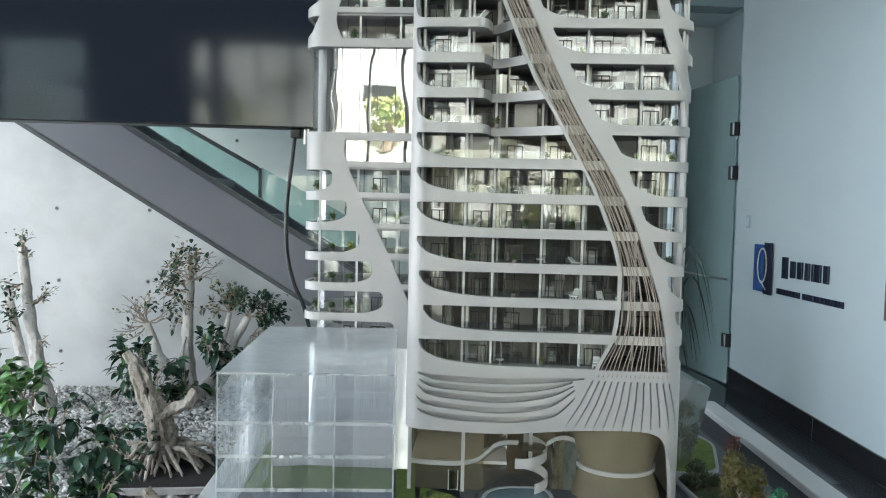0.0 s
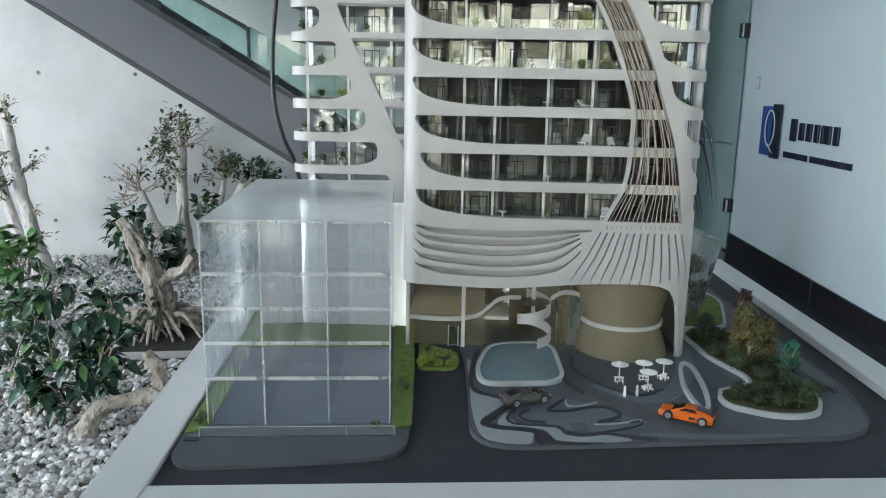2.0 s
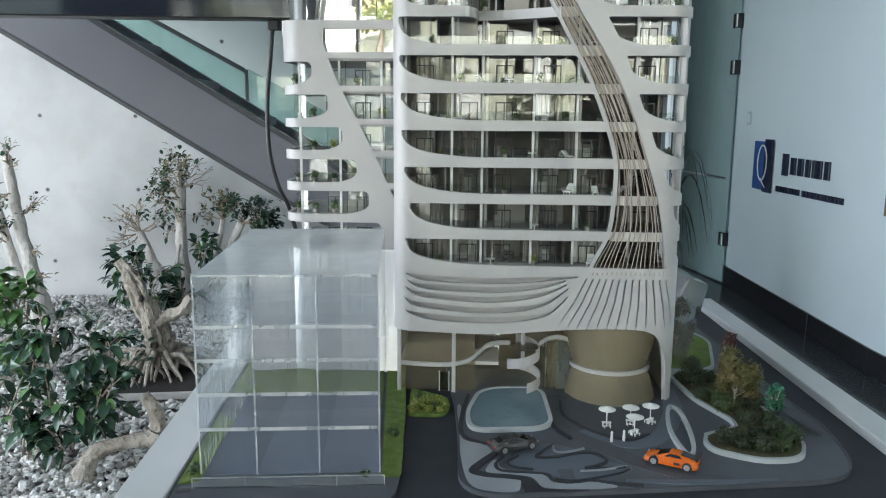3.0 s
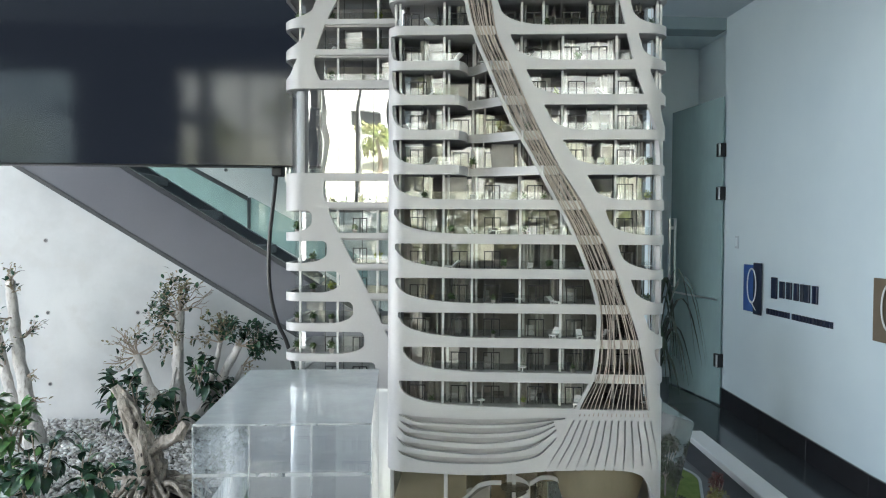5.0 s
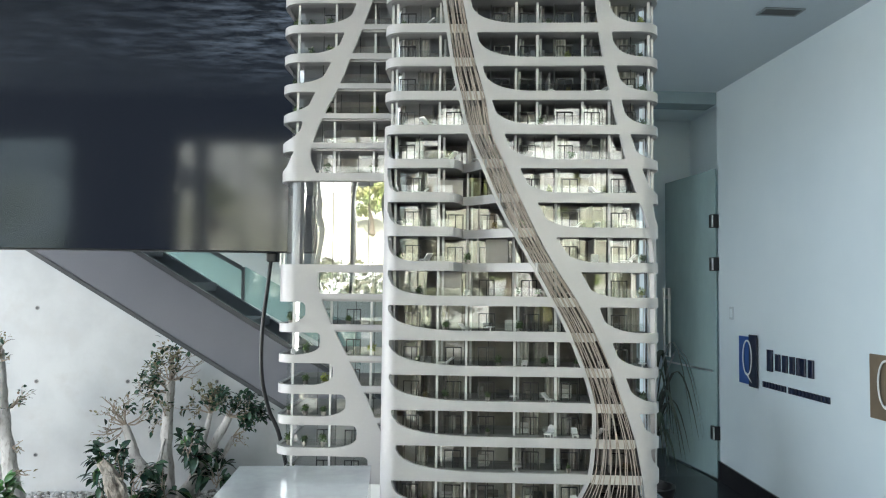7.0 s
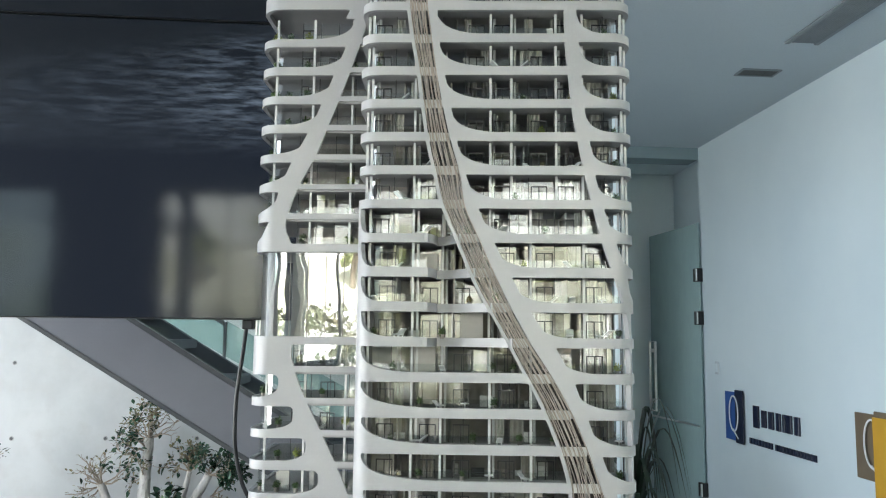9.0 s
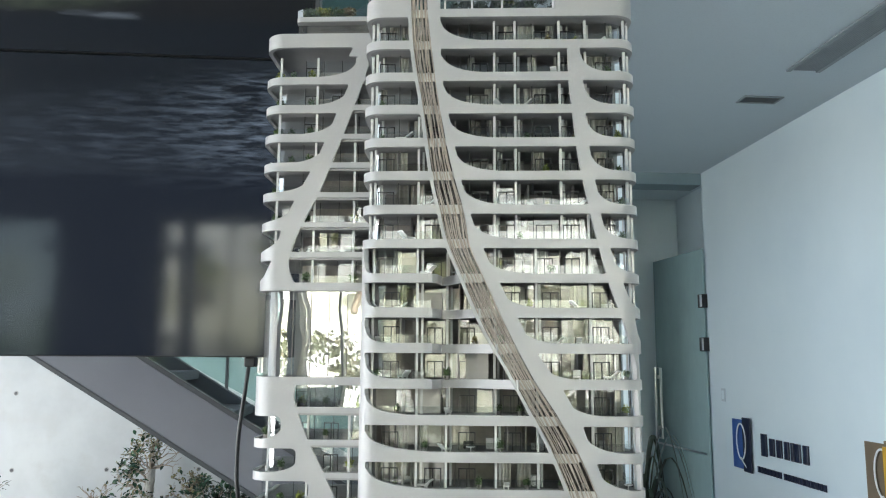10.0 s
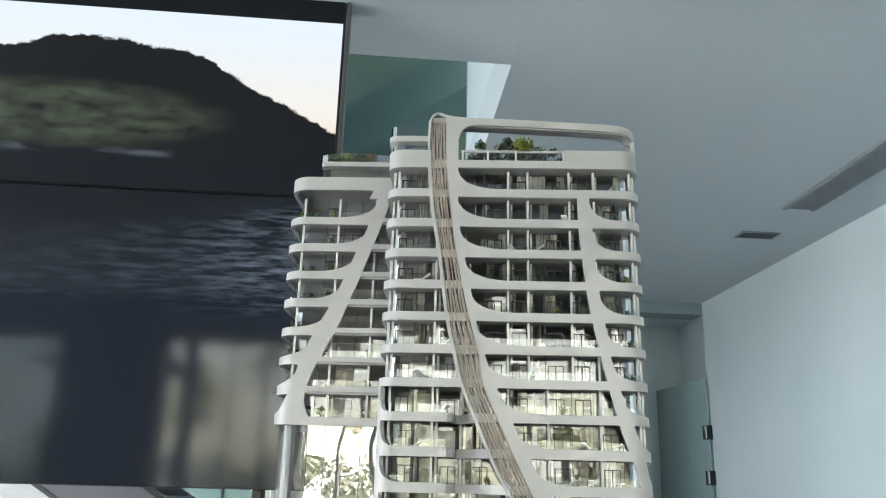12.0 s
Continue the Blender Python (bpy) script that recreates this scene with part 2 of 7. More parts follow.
def smooth_line(pts, n=40):
    """Evenly many points on a smooth curve through the given ones (Catmull-Rom)."""
    pts = [Vector(p) for p in pts]
    pts = [2 * pts[0] - pts[1]] + pts + [2 * pts[-1] - pts[-2]]
    out = []
    segs = len(pts) - 3
    for i in range(n):
        s = i * segs / (n - 1)
        j = min(int(s), segs - 1)
        t = s - j
        a, b, c, d = pts[j:j + 4]
        out.append(0.5 * ((2 * b) + (c - a) * t + (2 * a - 5 * b + 4 * c - d) * t * t + (3 * b - a - 3 * c + d) * t ** 3))
    return out


def curve_at(table):
    """A smooth function through a few (place, value) pairs."""
    ps = smooth_line([(a, b, 0) for a, b in sorted(table)], 160)
    xs, ys = np.array([p.x for p in ps]), np.array([p.y for p in ps])
    return lambda v: np.interp(v, xs, ys)


def outline(x0, x1, y0, y1, rl, rr, back=0.0, n=8):
    """A plan with rounded front corners (front is y0), anticlockwise from the back right."""
    pts = []
    for k in range(n + 1):
        a = math.pi / 2 * k / n
        pts.append((x1 - rr + rr * math.cos(a), y0 + rr - rr * math.sin(a)))
    for k in range(n + 1):
        a = math.pi / 2 * k / n
        pts.append((x0 + rl - rl * math.sin(a), y0 + rl - rl * math.cos(a)))
    return [(x1, y1)] + pts + [(x0, y1)]


def wrap(x0, x1, y0, rl, rr):
    """Maps (u, depth) on a front with rounded corners to the plan; on the flat front u is x."""
    def f(u, d):
        if u < x0 + rl:
            s = x0 + rl - u
            a = min(s / rl, math.pi / 2)
            rest = max(0, s - rl * math.pi / 2)
            c = (x0 + rl, y0 + rl)
            return c[0] - (rl - d) * math.sin(a), c[1] - (rl - d) * math.cos(a) + rest
        if u > x1 - rr:
            s = u - x1 + rr
            a = min(s / rr, math.pi / 2)
            rest = max(0, s - rr * math.pi / 2)
            c = (x1 - rr, y0 + rr)
            return c[0] + (rr - d) * math.sin(a), c[1] - (rr - d) * math.cos(a) + rest
        return u, y0 + d
    return f


def shell(field, u0, u1, z0, z1, du, dz, place, thick):
    """A sheet of that thickness, cut to where field(u, z) is above nought, and bent round a front."""
    us, zs = np.arange(u0, u1 + du / 2, du), np.arange(z0, z1 + dz / 2, dz)
    U, Z = np.meshgrid(us, zs, indexing="ij")
    G = field(U, Z)
    flat, index, faces, rims = [], {}, [], []

    def corner(i, j):
        k = (i, j)
        if k not in index:
            index[k] = len(flat)
            flat.append((us[i], zs[j]))
        return index[k]

    def cut(a, b):
        k = (a, b) if a < b else (b, a)
        if k not in index:
            (i, j), (p, q) = k
            g, h = G[i, j], G[p, q]
            t = min(0.97, max(0.03, g / (g - h)))
            index[k] = len(flat)
            flat.append((us[i] + t * (us[p] - us[i]), zs[j] + t * (zs[q] - zs[j])))
        return index[k]

    inside = G > 0
    some = inside[:-1, :-1] | inside[1:, :-1] | inside[:-1, 1:] | inside[1:, 1:]
    for i, j in np.argwhere(some):
        i, j = int(i), int(j)
        ring = [(i, j), (i + 1, j), (i + 1, j + 1), (i, j + 1)]
        poly, on = [], []
        for a, b in zip(ring, ring[1:] + ring[:1]):
            if inside[a]:
                poly.append(corner(*a))
                on.append(False)
            if inside[a] != inside[b]:
                poly.append(cut(a, b))
                on.append(True)
        n = len(poly)
        if n < 3:
            continue
        faces.append(poly)
        for k in range(n):
            a, b = ring[0], ring[0]
            if on[k] and on[(k + 1) % n]:
                rims.append((poly[k], poly[(k + 1) % n]))
    count = len(flat)
    verts = [(*place(u, 0.0), z) for u, z in flat] + [(*place(u, thick), z) for u, z in flat]
    allf = faces + [[v + count for v in f[::-1]] for f in faces] + [[b, a, a + count, b + count] for a, b in rims]
    return verts, allf


def sheet_part(name, data, mat, parent, label=""):
    me = bpy.data.meshes.new(name)
    me.from_pydata(data[0], [], data[1])
    me.validate()
    me.materials.append(mat)
    for p in me.polygons:
        p.use_smooth = True
    me.set_sharp_from_angle(angle=radians(40))
    ob = new(name, me)
    ob.parent = parent
    return tagged(ob, label)

# ---- the room ----
def room_solid(name, lo, hi, mat, label, category, bevel=0.0):
    return solid(name, new_box(lo, hi, bevel), mat, label, category, ROOM, "structure")


def fall(y):
    """The floor's height: level by the door, a gentle ramp, then a hand's width lower."""
    return 0.03 - 0.085 * min(1.0, max(0.0, (0.1 - y) / 2.0))


def dip(y):
    """The planting bed's height: it rises a little towards the wall."""
    t = min(1.0, max(0.0, -y / 1.25))
    return -0.100 - 0.030 * t * t * (3 - 2 * t)


def ramp_sheet(x0, x1, y0, y1, lift, bottom, top=fall):
    """A slab whose top follows that height."""
    bm = bmesh.new()
    n = 24
    rows = []
    for i in range(n + 1):
        y = y0 + (y1 - y0) * (i / n) ** 0.6
        rows.append([bm.verts.new(p) for p in ((x0, y, bottom), (x1, y, bottom), (x1, y, top(y) + lift), (x0, y, top(y) + lift))])
    for a, b in zip(rows, rows[1:]):
        for k in range(4):
            bm.faces.new((a[k], a[(k + 1) % 4], b[(k + 1) % 4], b[k]))
    bm.faces.new(rows[0][::-1])
    bm.faces.new(rows[-1])
    return bm


VOID_X, VOID_Y = -2.05, -3.30
BACK = 0.20     # face of the concrete wall
floor_bm = ramp_sheet(-2.42, 0.2, -4.4, BACK, -0.004, -0.148)
box(floor_bm, (-7.6, -7.9, -0.148), (0.2, -4.4005, fall(-4.4) - 0.004))
box(floor_bm, (-7.6, -4.4, -0.148), (-5.9505, BACK, fall(-4.4) - 0.004))
solid("floor", floor_bm, M_FLOOR, "dark polished floor with a short ramp", "floor", ROOM, "structure")
room_solid("wall_right", (0.0, -8.0, -0.2), (0.22, 0.0, CEIL), M_WALL, "pale blue-white painted wall with raised sign plates", "wall")
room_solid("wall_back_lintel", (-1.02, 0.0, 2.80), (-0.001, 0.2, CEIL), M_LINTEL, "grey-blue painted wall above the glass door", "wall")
conc_bm = new_box((-7.6, BACK, -0.15), (-1.03, BACK + 0.3, 5.6))
box(conc_bm, (-1.25, 0.0, -0.15), (-1.03, BACK - 0.0005, 5.6))
solid("wall_back_concrete", conc_bm, M_CONC, "pale cast concrete wall with round tie holes", "wall", ROOM, "structure")
left_bm = bmesh.new()
box(left_bm, (-7.8, -8.0, CEIL - 0.05), (-7.6, 0.5, 3.3))
box(left_bm, (-7.8, -8.0, 5.4), (-7.6, 0.5, 5.6))
box(left_bm, (-7.8, -0.4, 3.3), (-7.6, 0.5, 5.4))
box(left_bm, (-7.8, -1.3, -0.15), (-7.6, 0.5, CEIL - 0.051))
solid("wall_left", left_bm, M_CONC, "pale plain wall above a wide window", "wall", ROOM, "structure")
ceil_bm = bmesh.new()
box(ceil_bm, (VOID_X, -8.0, CEIL), (0.22, 0.2, CEIL + 0.25))
box(ceil_bm, (-7.6, -8.0, CEIL), (VOID_X - 0.0005, VOID_Y, CEIL + 0.25))
solid("ceiling", ceil_bm, M_CEIL, "smooth grey-blue painted ceiling with a stair void", "ceiling", ROOM, "structure")
room_solid("wall_upper_side", (VOID_X + 0.002, VOID_Y - 0.2, CEIL + 0.25), (VOID_X + 0.2, -1.9, 5.6), M_WALL, "pale wall of the stair void", "wall")
room_solid("wall_upper_front", (-7.6, VOID_Y - 0.25, CEIL + 0.25), (VOID_X + 0.2, VOID_Y - 0.21, 5.6), M_WALL, "pale wall of the stair void", "wall")
room_solid("ceiling_upper", (-7.8, VOID_Y - 0.3, 5.6), (0.3, 0.55, 5.75), M_CEIL, "plain upper ceiling", "ceiling")
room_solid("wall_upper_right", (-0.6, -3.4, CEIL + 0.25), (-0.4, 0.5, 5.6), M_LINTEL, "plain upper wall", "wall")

# black skirting tiles along the right wall
skirt = thing("baseboard", ROOM, "black polished granite skirting tiles", "baseboard", kind="structure")
me_sk = finish("skirting_tile", new_box((-0.016, -0.298, 0.0), (-0.0005, 0.298, 0.137), 0.0015), M_SKIRT)
for i in range(14):
    y = -0.31 - 0.6 * i
    again("skirting_tile", me_sk, skirt, pose(0, y, (fall(y + 0.3) + fall(y - 0.3)) / 2, math.degrees(math.atan2(fall(y + 0.3) - fall(y - 0.3), 0.6))))

# glass door in the far corner, swung into the passage
door = thing("door_1", ROOM @ pose(-0.02, -0.02, 0, 0, 0, -85), "tall tinted glass door standing wide open", "door", kind="structure")
part("pane", new_box((-0.84, -0.006, 0.036), (0.0, 0.006, 2.31), 0.001), M_DOORGL, door)
for z in (0.36, 1.60, 1.92):
    h = part("hinge", new_box((-0.055, -0.028, z - 0.05), (0.008, 0.022, z + 0.05), 0.004), M_BLACK, door, "dark metal glass hinge")
    part("hinge_plate", new_box((-0.012, -0.036, z - 0.045), (0.012, -0.027, z + 0.045), 0.002), M_CHROME, h)
hb = bmesh.new()
tube(hb, [(-0.75, -0.06, 0.86), (-0.75, -0.06, 1.42), (-0.65, -0.06, 1.42), (-0.65, -0.06, 0.86), (-0.75, -0.06, 0.86)], 0.011, 8)
box(hb, (-0.762, -0.06, 0.92), (-0.738, 0.0, 0.95))
box(hb, (-0.762, -0.06, 1.33), (-0.738, 0.0, 1.36))
part("lock_rail", new_box((-0.84, -0.009, 0.80), (-0.05, -0.0065, 0.815)), M_CHROME, door)
part("door_handle", hb, M_CHROME, door, "long steel loop handle")
room_solid("wall_passage", (-1.7, 1.08, -0.1), (0.5, 1.28, CEIL + 0.2), M_WALL, "dim wall of the passage behind the door", "wall")
room_solid("wall_passage_end", (-1.7, 0.502, -0.1), (-1.55, 1.0795, CEIL + 0.0195), M_WALL, "dim end wall of the passage", "wall")
room_solid("wall_passage_side", (0.23, 0.0, -0.1), (0.4, 1.0795, CEIL + 0.0195), M_WALL, "dim side wall of the passage", "wall")
room_solid("floor_passage", (-1.55, BACK + 0.0005, -0.12), (0.23, 3.0, 0.026), M_FLOOR, "dark tiles of the passage", "floor")
room_solid("ceiling_passage", (-1.6, 0.2005, CEIL + 0.02), (0.5, 1.0795, CEIL + 0.2), M_WALL, "passage ceiling", "ceiling")

# unseen front wall behind the camera, with glazed openings; darkened to deepen mirrored contrast
FY = -7.8
WIN_TOP = 2.54
SILL = 1.28
front_bm = bmesh.new()
box(front_bm, (-7.6, FY - 0.1, WIN_TOP), (0.0, FY + 0.1, CEIL))
for x0, x1 in ((-7.6, -5.6), (-3.96, -3.88), (-3.09, -3.02), (-0.30, 0.0)):
    box(front_bm, (x0, FY - 0.1, -0.13), (x1, FY + 0.1, WIN_TOP - 0.0005))
for x0, x1 in ((-5.6, -4.90), (-4.10, -3.96), (-3.88, -3.60), (-3.02, -0.30)):
    box(front_bm, (x0 + 0.0005, FY - 0.08, -0.13), (x1 - 0.0005, FY + 0.08, SILL))
solid("wall_front", front_bm, M_DARKWALL, "unseen wall with tall glazed openings, darkened for the reflections", "wall", ROOM, "structure")
room_solid("pillar_front", (-4.90, FY - 0.1, -0.13), (-4.10, FY + 0.1, WIN_TOP - 0.0005), M_DARKWALL, "unseen pillar between the panes, darkened for the reflections", "pillar")
front = thing("window_1", ROOM @ pose(0, FY, 0), "tall glazed openings with dark mullions", "window", kind="structure")
me_post = finish("mullion", new_box((-0.025, -0.05, SILL + 0.002), (0.025, 0.05, WIN_TOP), 0.004), M_DARK)
for x in (-2.62, -1.85, -1.08):
    again("mullion", me_post, front, pose(x, 0, 0))
for x0, x1 in ((-5.6, -4.90), (-4.10, -3.96), (-3.88, -3.61), (-3.59, -3.345), (-3.315, -3.09), (-3.02, -2.645), (-2.595, -1.875), (-1.825, -1.105), (-1.055, -0.30)):
    p = part("pane", new_box((x0 + 0.002, -0.005, 0.03 if -3.6 < x0 < -3.3 else SILL + 0.002), (x1 - 0.002, 0.005, WIN_TOP - 0.002)), M_TINT if x0 < -5 else M_CLEAR, front)
    p.visible_shadow = False

part("door_stile", new_box((-3.608, -0.03, 0.0), (-3.592, 0.03, WIN_TOP), 0.003), M_DARK, front)
part("door_stile", new_box((-3.343, -0.03, 0.0), (-3.317, 0.03, WIN_TOP), 0.003), M_DARK, front)
me_post2 = finish("mullion", new_box((-0.03, -0.05, 0.0), (0.03, 0.05, CEIL - 0.055), 0.004), M_DARK)
side = thing("window_2", ROOM @ pose(-7.7, 0, 0), "wide glazed side wall with dark mullions", "window", kind="structure")
for y in (-7.8, -6.5, -5.2, -3.9, -2.6, -1.35):
    again("mullion", me_post2, side, pose(0, y, 0, 0, 0, 90))

# outdoors, as far as the panes mirror it
M_PAVE = noisy("pale_paving", (0.36, 0.35, 0.33), (0.30, 0.29, 0.27), 0.8, 0.8, 0.1, 20)
solid("ground", new_box((-90, -90, -0.35), (90, 90, -0.15)), M_PAVE, "pale sunlit paving in front of the building", "ground", ROOM, "structure")

# ---- LED video wall ----
SCREEN = pose(-0.254, 1.985, 0, 0, 0, 6.6)
S_LO, S_MID, S_HI, S_PIC = 1.49, 2.262, 2.95, 2.815


def screen_material():
    m = material("video_wall_picture", (0.002, 0.002, 0.003), 0.075, 0.0, 0.37, 0.0)
    b = m.node_tree.nodes["Principled BSDF"]
    tc = node(m, "ShaderNodeTexCoord")
    sep = node(m, "ShaderNodeSeparateXYZ")
    link(m, tc.outputs["Object"], sep.inputs[0])
    X, Z = sep.outputs["X"], sep.outputs["Z"]

    def math_(op, a, b_=None, c=None, clamp=False):
        n = node(m, "ShaderNodeMath")
        n.operation, n.use_clamp = op, clamp
        for k, v in enumerate((a, b_, c)):
            if v is None:
                continue
            if isinstance(v, (int, float)):
                n.inputs[k].default_value = v
            else:
                link(m, v, n.inputs[k])
        return n.outputs[0]

    def ramp(fac, stops):
        r = node(m, "ShaderNodeValToRGB")
        e = r.color_ramp.elements
        while len(e) < len(stops):
            e.new(0.5)
        for el, (p, c) in zip(e, stops):
            el.position, el.color = p, (*c, 1)
        link(m, fac, r.inputs["Fac"])
        return r.outputs["Color"]

    def mix(f, a, b_):
        n = node(m, "ShaderNodeMix")
        n.data_type = "RGBA"
        link(m, f, n.inputs[0])
        for k, v in ((6, a), (7, b_)):
            if isinstance(v, tuple):
                n.inputs[k].default_value = (*v, 1)
            else:
                link(m, v, n.inputs[k])
        return n.outputs[2]

    # hill line: a long dark headland that falls to the water at its end
    mr = node(m, "ShaderNodeMapRange")
    mr.inputs["From Min"].default_value, mr.inputs["From Max"].default_value = -1.6, 0.0
    link(m, X, mr.inputs["Value"])
    cv = node(m, "ShaderNodeFloatCurve")
    c = cv.mapping.curves[0]
    c.points[0].location, c.points[1].location = (0, 0.685), (1, 0.35)
    for p in ((0.34, 0.695), (0.403, 0.70), (0.469, 0.755), (0.544, 0.785), (0.644, 0.755), (0.741, 0.715), (0.817, 0.60), (0.904, 0.475)):
        c.points.new(*p)
    cv.mapping.update()
    link(m, mr.outputs[0], cv.inputs["Value"])
    nz = node(m, "ShaderNodeTexNoise", Scale=14.0, Detail=6.0, Roughness=0.7)
    link(m, tc.outputs["Object"], nz.inputs["Vector"])
    hill = math_("ADD", math_("MULTIPLY_ADD", cv.outputs[0], 0.62, 2.196), math_("MULTIPLY", nz.outputs["Fac"], 0.075))
    above = math_("MULTIPLY", math_("SUBTRACT", Z, hill), 160.0, clamp=True)
    skyc = ramp(math_("MULTIPLY_ADD", Z, 2.2, -5.2, clamp=True), [(0.0, (1.7, 1.25, 0.72)), (0.3, (1.7, 1.6, 1.45)), (0.9, (1.5, 1.65, 1.8))])
    # green slope on the headland
    g1 = node(m, "ShaderNodeTexNoise", Scale=9.0, Detail=9.0, Roughness=0.65)
    mp = node(m, "ShaderNodeMapping")
    mp.inputs["Scale"].default_value = (1.0, 1.0, 3.0)
    link(m, tc.outputs["Object"], mp.inputs["Vector"])
    link(m, mp.outputs[0], g1.inputs["Vector"])
    ex = math_("DIVIDE", math_("ADD", X, 0.78), 0.47)
    ez = math_("DIVIDE", math_("SUBTRACT", Z, 2.478), 0.105)
    el = math_("SUBTRACT", 1.15, math_("ADD", math_("MULTIPLY", ex, ex), math_("MULTIPLY", ez, ez)), clamp=True)
    green = math_("MULTIPLY", math_("MULTIPLY", el, 1.3, clamp=True), math_("MULTIPLY_ADD", g1.outputs["Fac"], 3.6, -1.25, clamp=True))
    land = mix(green, (0.008, 0.008, 0.009), (0.120, 0.150, 0.095))
    # foam where the sea meets the rock
    fz = math_("SUBTRACT", 1.0, math_("ABSOLUTE", math_("DIVIDE", math_("SUBTRACT", Z, 2.365), 0.018)), clamp=True)
    f1 = node(m, "ShaderNodeTexNoise", Scale=5.0, Detail=5.0, Roughness=0.6)
    mp3 = node(m, "ShaderNodeMapping")
    mp3.inputs["Scale"].default_value = (1.0, 1.0, 3.5)
    link(m, tc.outputs["Object"], mp3.inputs["Vector"])
    link(m, mp3.outputs[0], f1.inputs["Vector"])
    fn = math_("MULTIPLY", math_("MULTIPLY_ADD", f1.outputs["Fac"], 8.0, -4.0, clamp=True), math_("MULTIPLY_ADD", X, -30.0, -12.6, clamp=True))
    land = mix(math_("MULTIPLY", fz, fn), land, (0.22, 0.26, 0.30))
    # water
    w1 = node(m, "ShaderNodeTexNoise", Scale=20.0, Detail=12.0, Roughness=0.72)
    mp2 = node(m, "ShaderNodeMapping")
    mp2.inputs["Scale"].default_value = (0.45, 1.0, 3.6)
    link(m, tc.outputs["Object"], mp2.inputs["Vector"])
    link(m, mp2.outputs[0], w1.inputs["Vector"])
    w2 = node(m, "ShaderNodeTexNoise", Scale=3.0, Detail=4.0)
    link(m, mp2.outputs[0], w2.inputs["Vector"])
    wf = math_("MULTIPLY", math_("MULTIPLY_ADD", w1.outputs["Fac"], 6.0, -2.7, clamp=True), math_("MULTIPLY_ADD", w2.outputs["Fac"], 3.0, -0.75, clamp=True))
    calm = math_("ADD", math_("MULTIPLY_ADD", Z, -4.5, 10.35), math_("MULTIPLY", X, 0.8), clamp=True)
    side = math_("MAXIMUM", math_("MULTIPLY_ADD", X, 2.0, 1.15, clamp=True), 0.28)
    wf = math_("MULTIPLY", wf, math_("MULTIPLY", calm, side))
    water = mix(wf, (0.002, 0.005, 0.011), (0.53, 0.66, 0.84))
    fade = math_("MULTIPLY_ADD", Z, 3.3, -6.25, clamp=True)
    water = mix(fade, (0.024, 0.032, 0.048), water)
    is_land = math_("MULTIPLY", math_("SUBTRACT", Z, 2.35), 40.0, clamp=True)
    pic = mix(is_land, water, land)
    pic = mix(above, pic, skyc)
    # unlit strip above the picture
    top = math_("MULTIPLY", math_("SUBTRACT", Z, S_PIC), 600.0, clamp=True)
    pic = mix(top, pic, (0.002, 0.002, 0.003))
    link(m, pic, b.inputs["Emission Color"])
    b.inputs["Emission Strength"].default_value = 0.10
    return m


M_SCREEN = screen_material()
wall_tv = thing("video_wall", SCREEN, "large black video wall showing a dark headland and sea", "screen")
for z0, z1 in ((S_LO, S_MID - 0.0015), (S_MID + 0.0015, S_HI)):
    cab = part("display_panel", new_box((-2.6, 0.004, z0), (0.0, 0.07, z1), 0.002), M_BLACK, wall_tv, "black display cabinet")
    part("picture", new_box((-2.594, 0.0, z0 + 0.003), (-0.007, 0.0045, z1 - 0.003)), M_SCREEN, cab, "lit picture of sea and headland")
part("side_trim", new_box((0.001, -0.003, S_LO), (0.012, 0.075, S_HI), 0.001), M_DARK, wall_tv)
part("bracket", new_box((-2.2, 0.075, S_HI - 0.9), (-0.4, 0.13, S_HI + 0.4)), M_DARK, wall_tv)

# ---- staircase behind the model ----
stair = thing("staircase", ROOM, "grey steel staircase with green-edged glass balustrade", "staircase", kind="structure")
SL = 0.614


def stringer(y0, y1, x0, z0, x1, h, slope=SL):
    """A sloping beam from (x0, z0) down to x1; h is its upright depth."""
    bm = bmesh.new()
    z1 = z0 - slope * (x1 - x0)
    pts = [(x0, z0), (x1, z1), (x1, z1 + h), (x0, z0 + h)]
    a = [bm.verts.new((x, y0, z)) for x, z in pts]
    b = [bm.verts.new((x, y1, z)) for x, z in pts]
    bm.faces.new(a)
    bm.faces.new(b[::-1])
    for i in range(4):
        bm.faces.new((a[i], b[i], b[(i + 1) % 4], a[(i + 1) % 4]))
    return bm


def edge(x):
    """Height of the stringer's lower edge."""
    return 1.505 - SL * (x + 4.0)


SX0, SX1, SY = -7.0, -1.62, -1.95
part("stringer", stringer(SY, SY + 0.05, SX0, edge(SX0) + 0.022, SX1, 0.265), M_STEEL, stair)
part("soffit", stringer(SY + 0.0505, SY + 0.66, SX0, edge(SX0) + 0.03, SX1, 0.05), M_STEEL, stair)
part("edge_trim", stringer(SY - 0.004, SY + 0.06, SX0, edge(SX0), SX1, 0.0215), M_DARK, stair, "dark lower edge")
part("glass_channel", stringer(SY + 0.002, SY + 0.046, SX0, edge(SX0) + 0.288, SX1, 0.024), M_DARK, stair)
near_glass = part("balustrade_glass", stringer(SY + 0.018, SY + 0.030, SX0, edge(SX0) + 0.3125, SX1, 0.55), M_CLEAR, stair, "clear glass sheet")
near_glass.visible_shadow = False
part("far_stringer", stringer(SY + 0.6605, SY + 0.71, SX0, edge(SX0) + 0.022, SX1, 0.265), M_STEEL, stair)
tread = finish("tread", new_box((-0.14, SY + 0.052, 0.0), (0.14, SY + 0.66, 0.045), 0.004), M_STEEL)
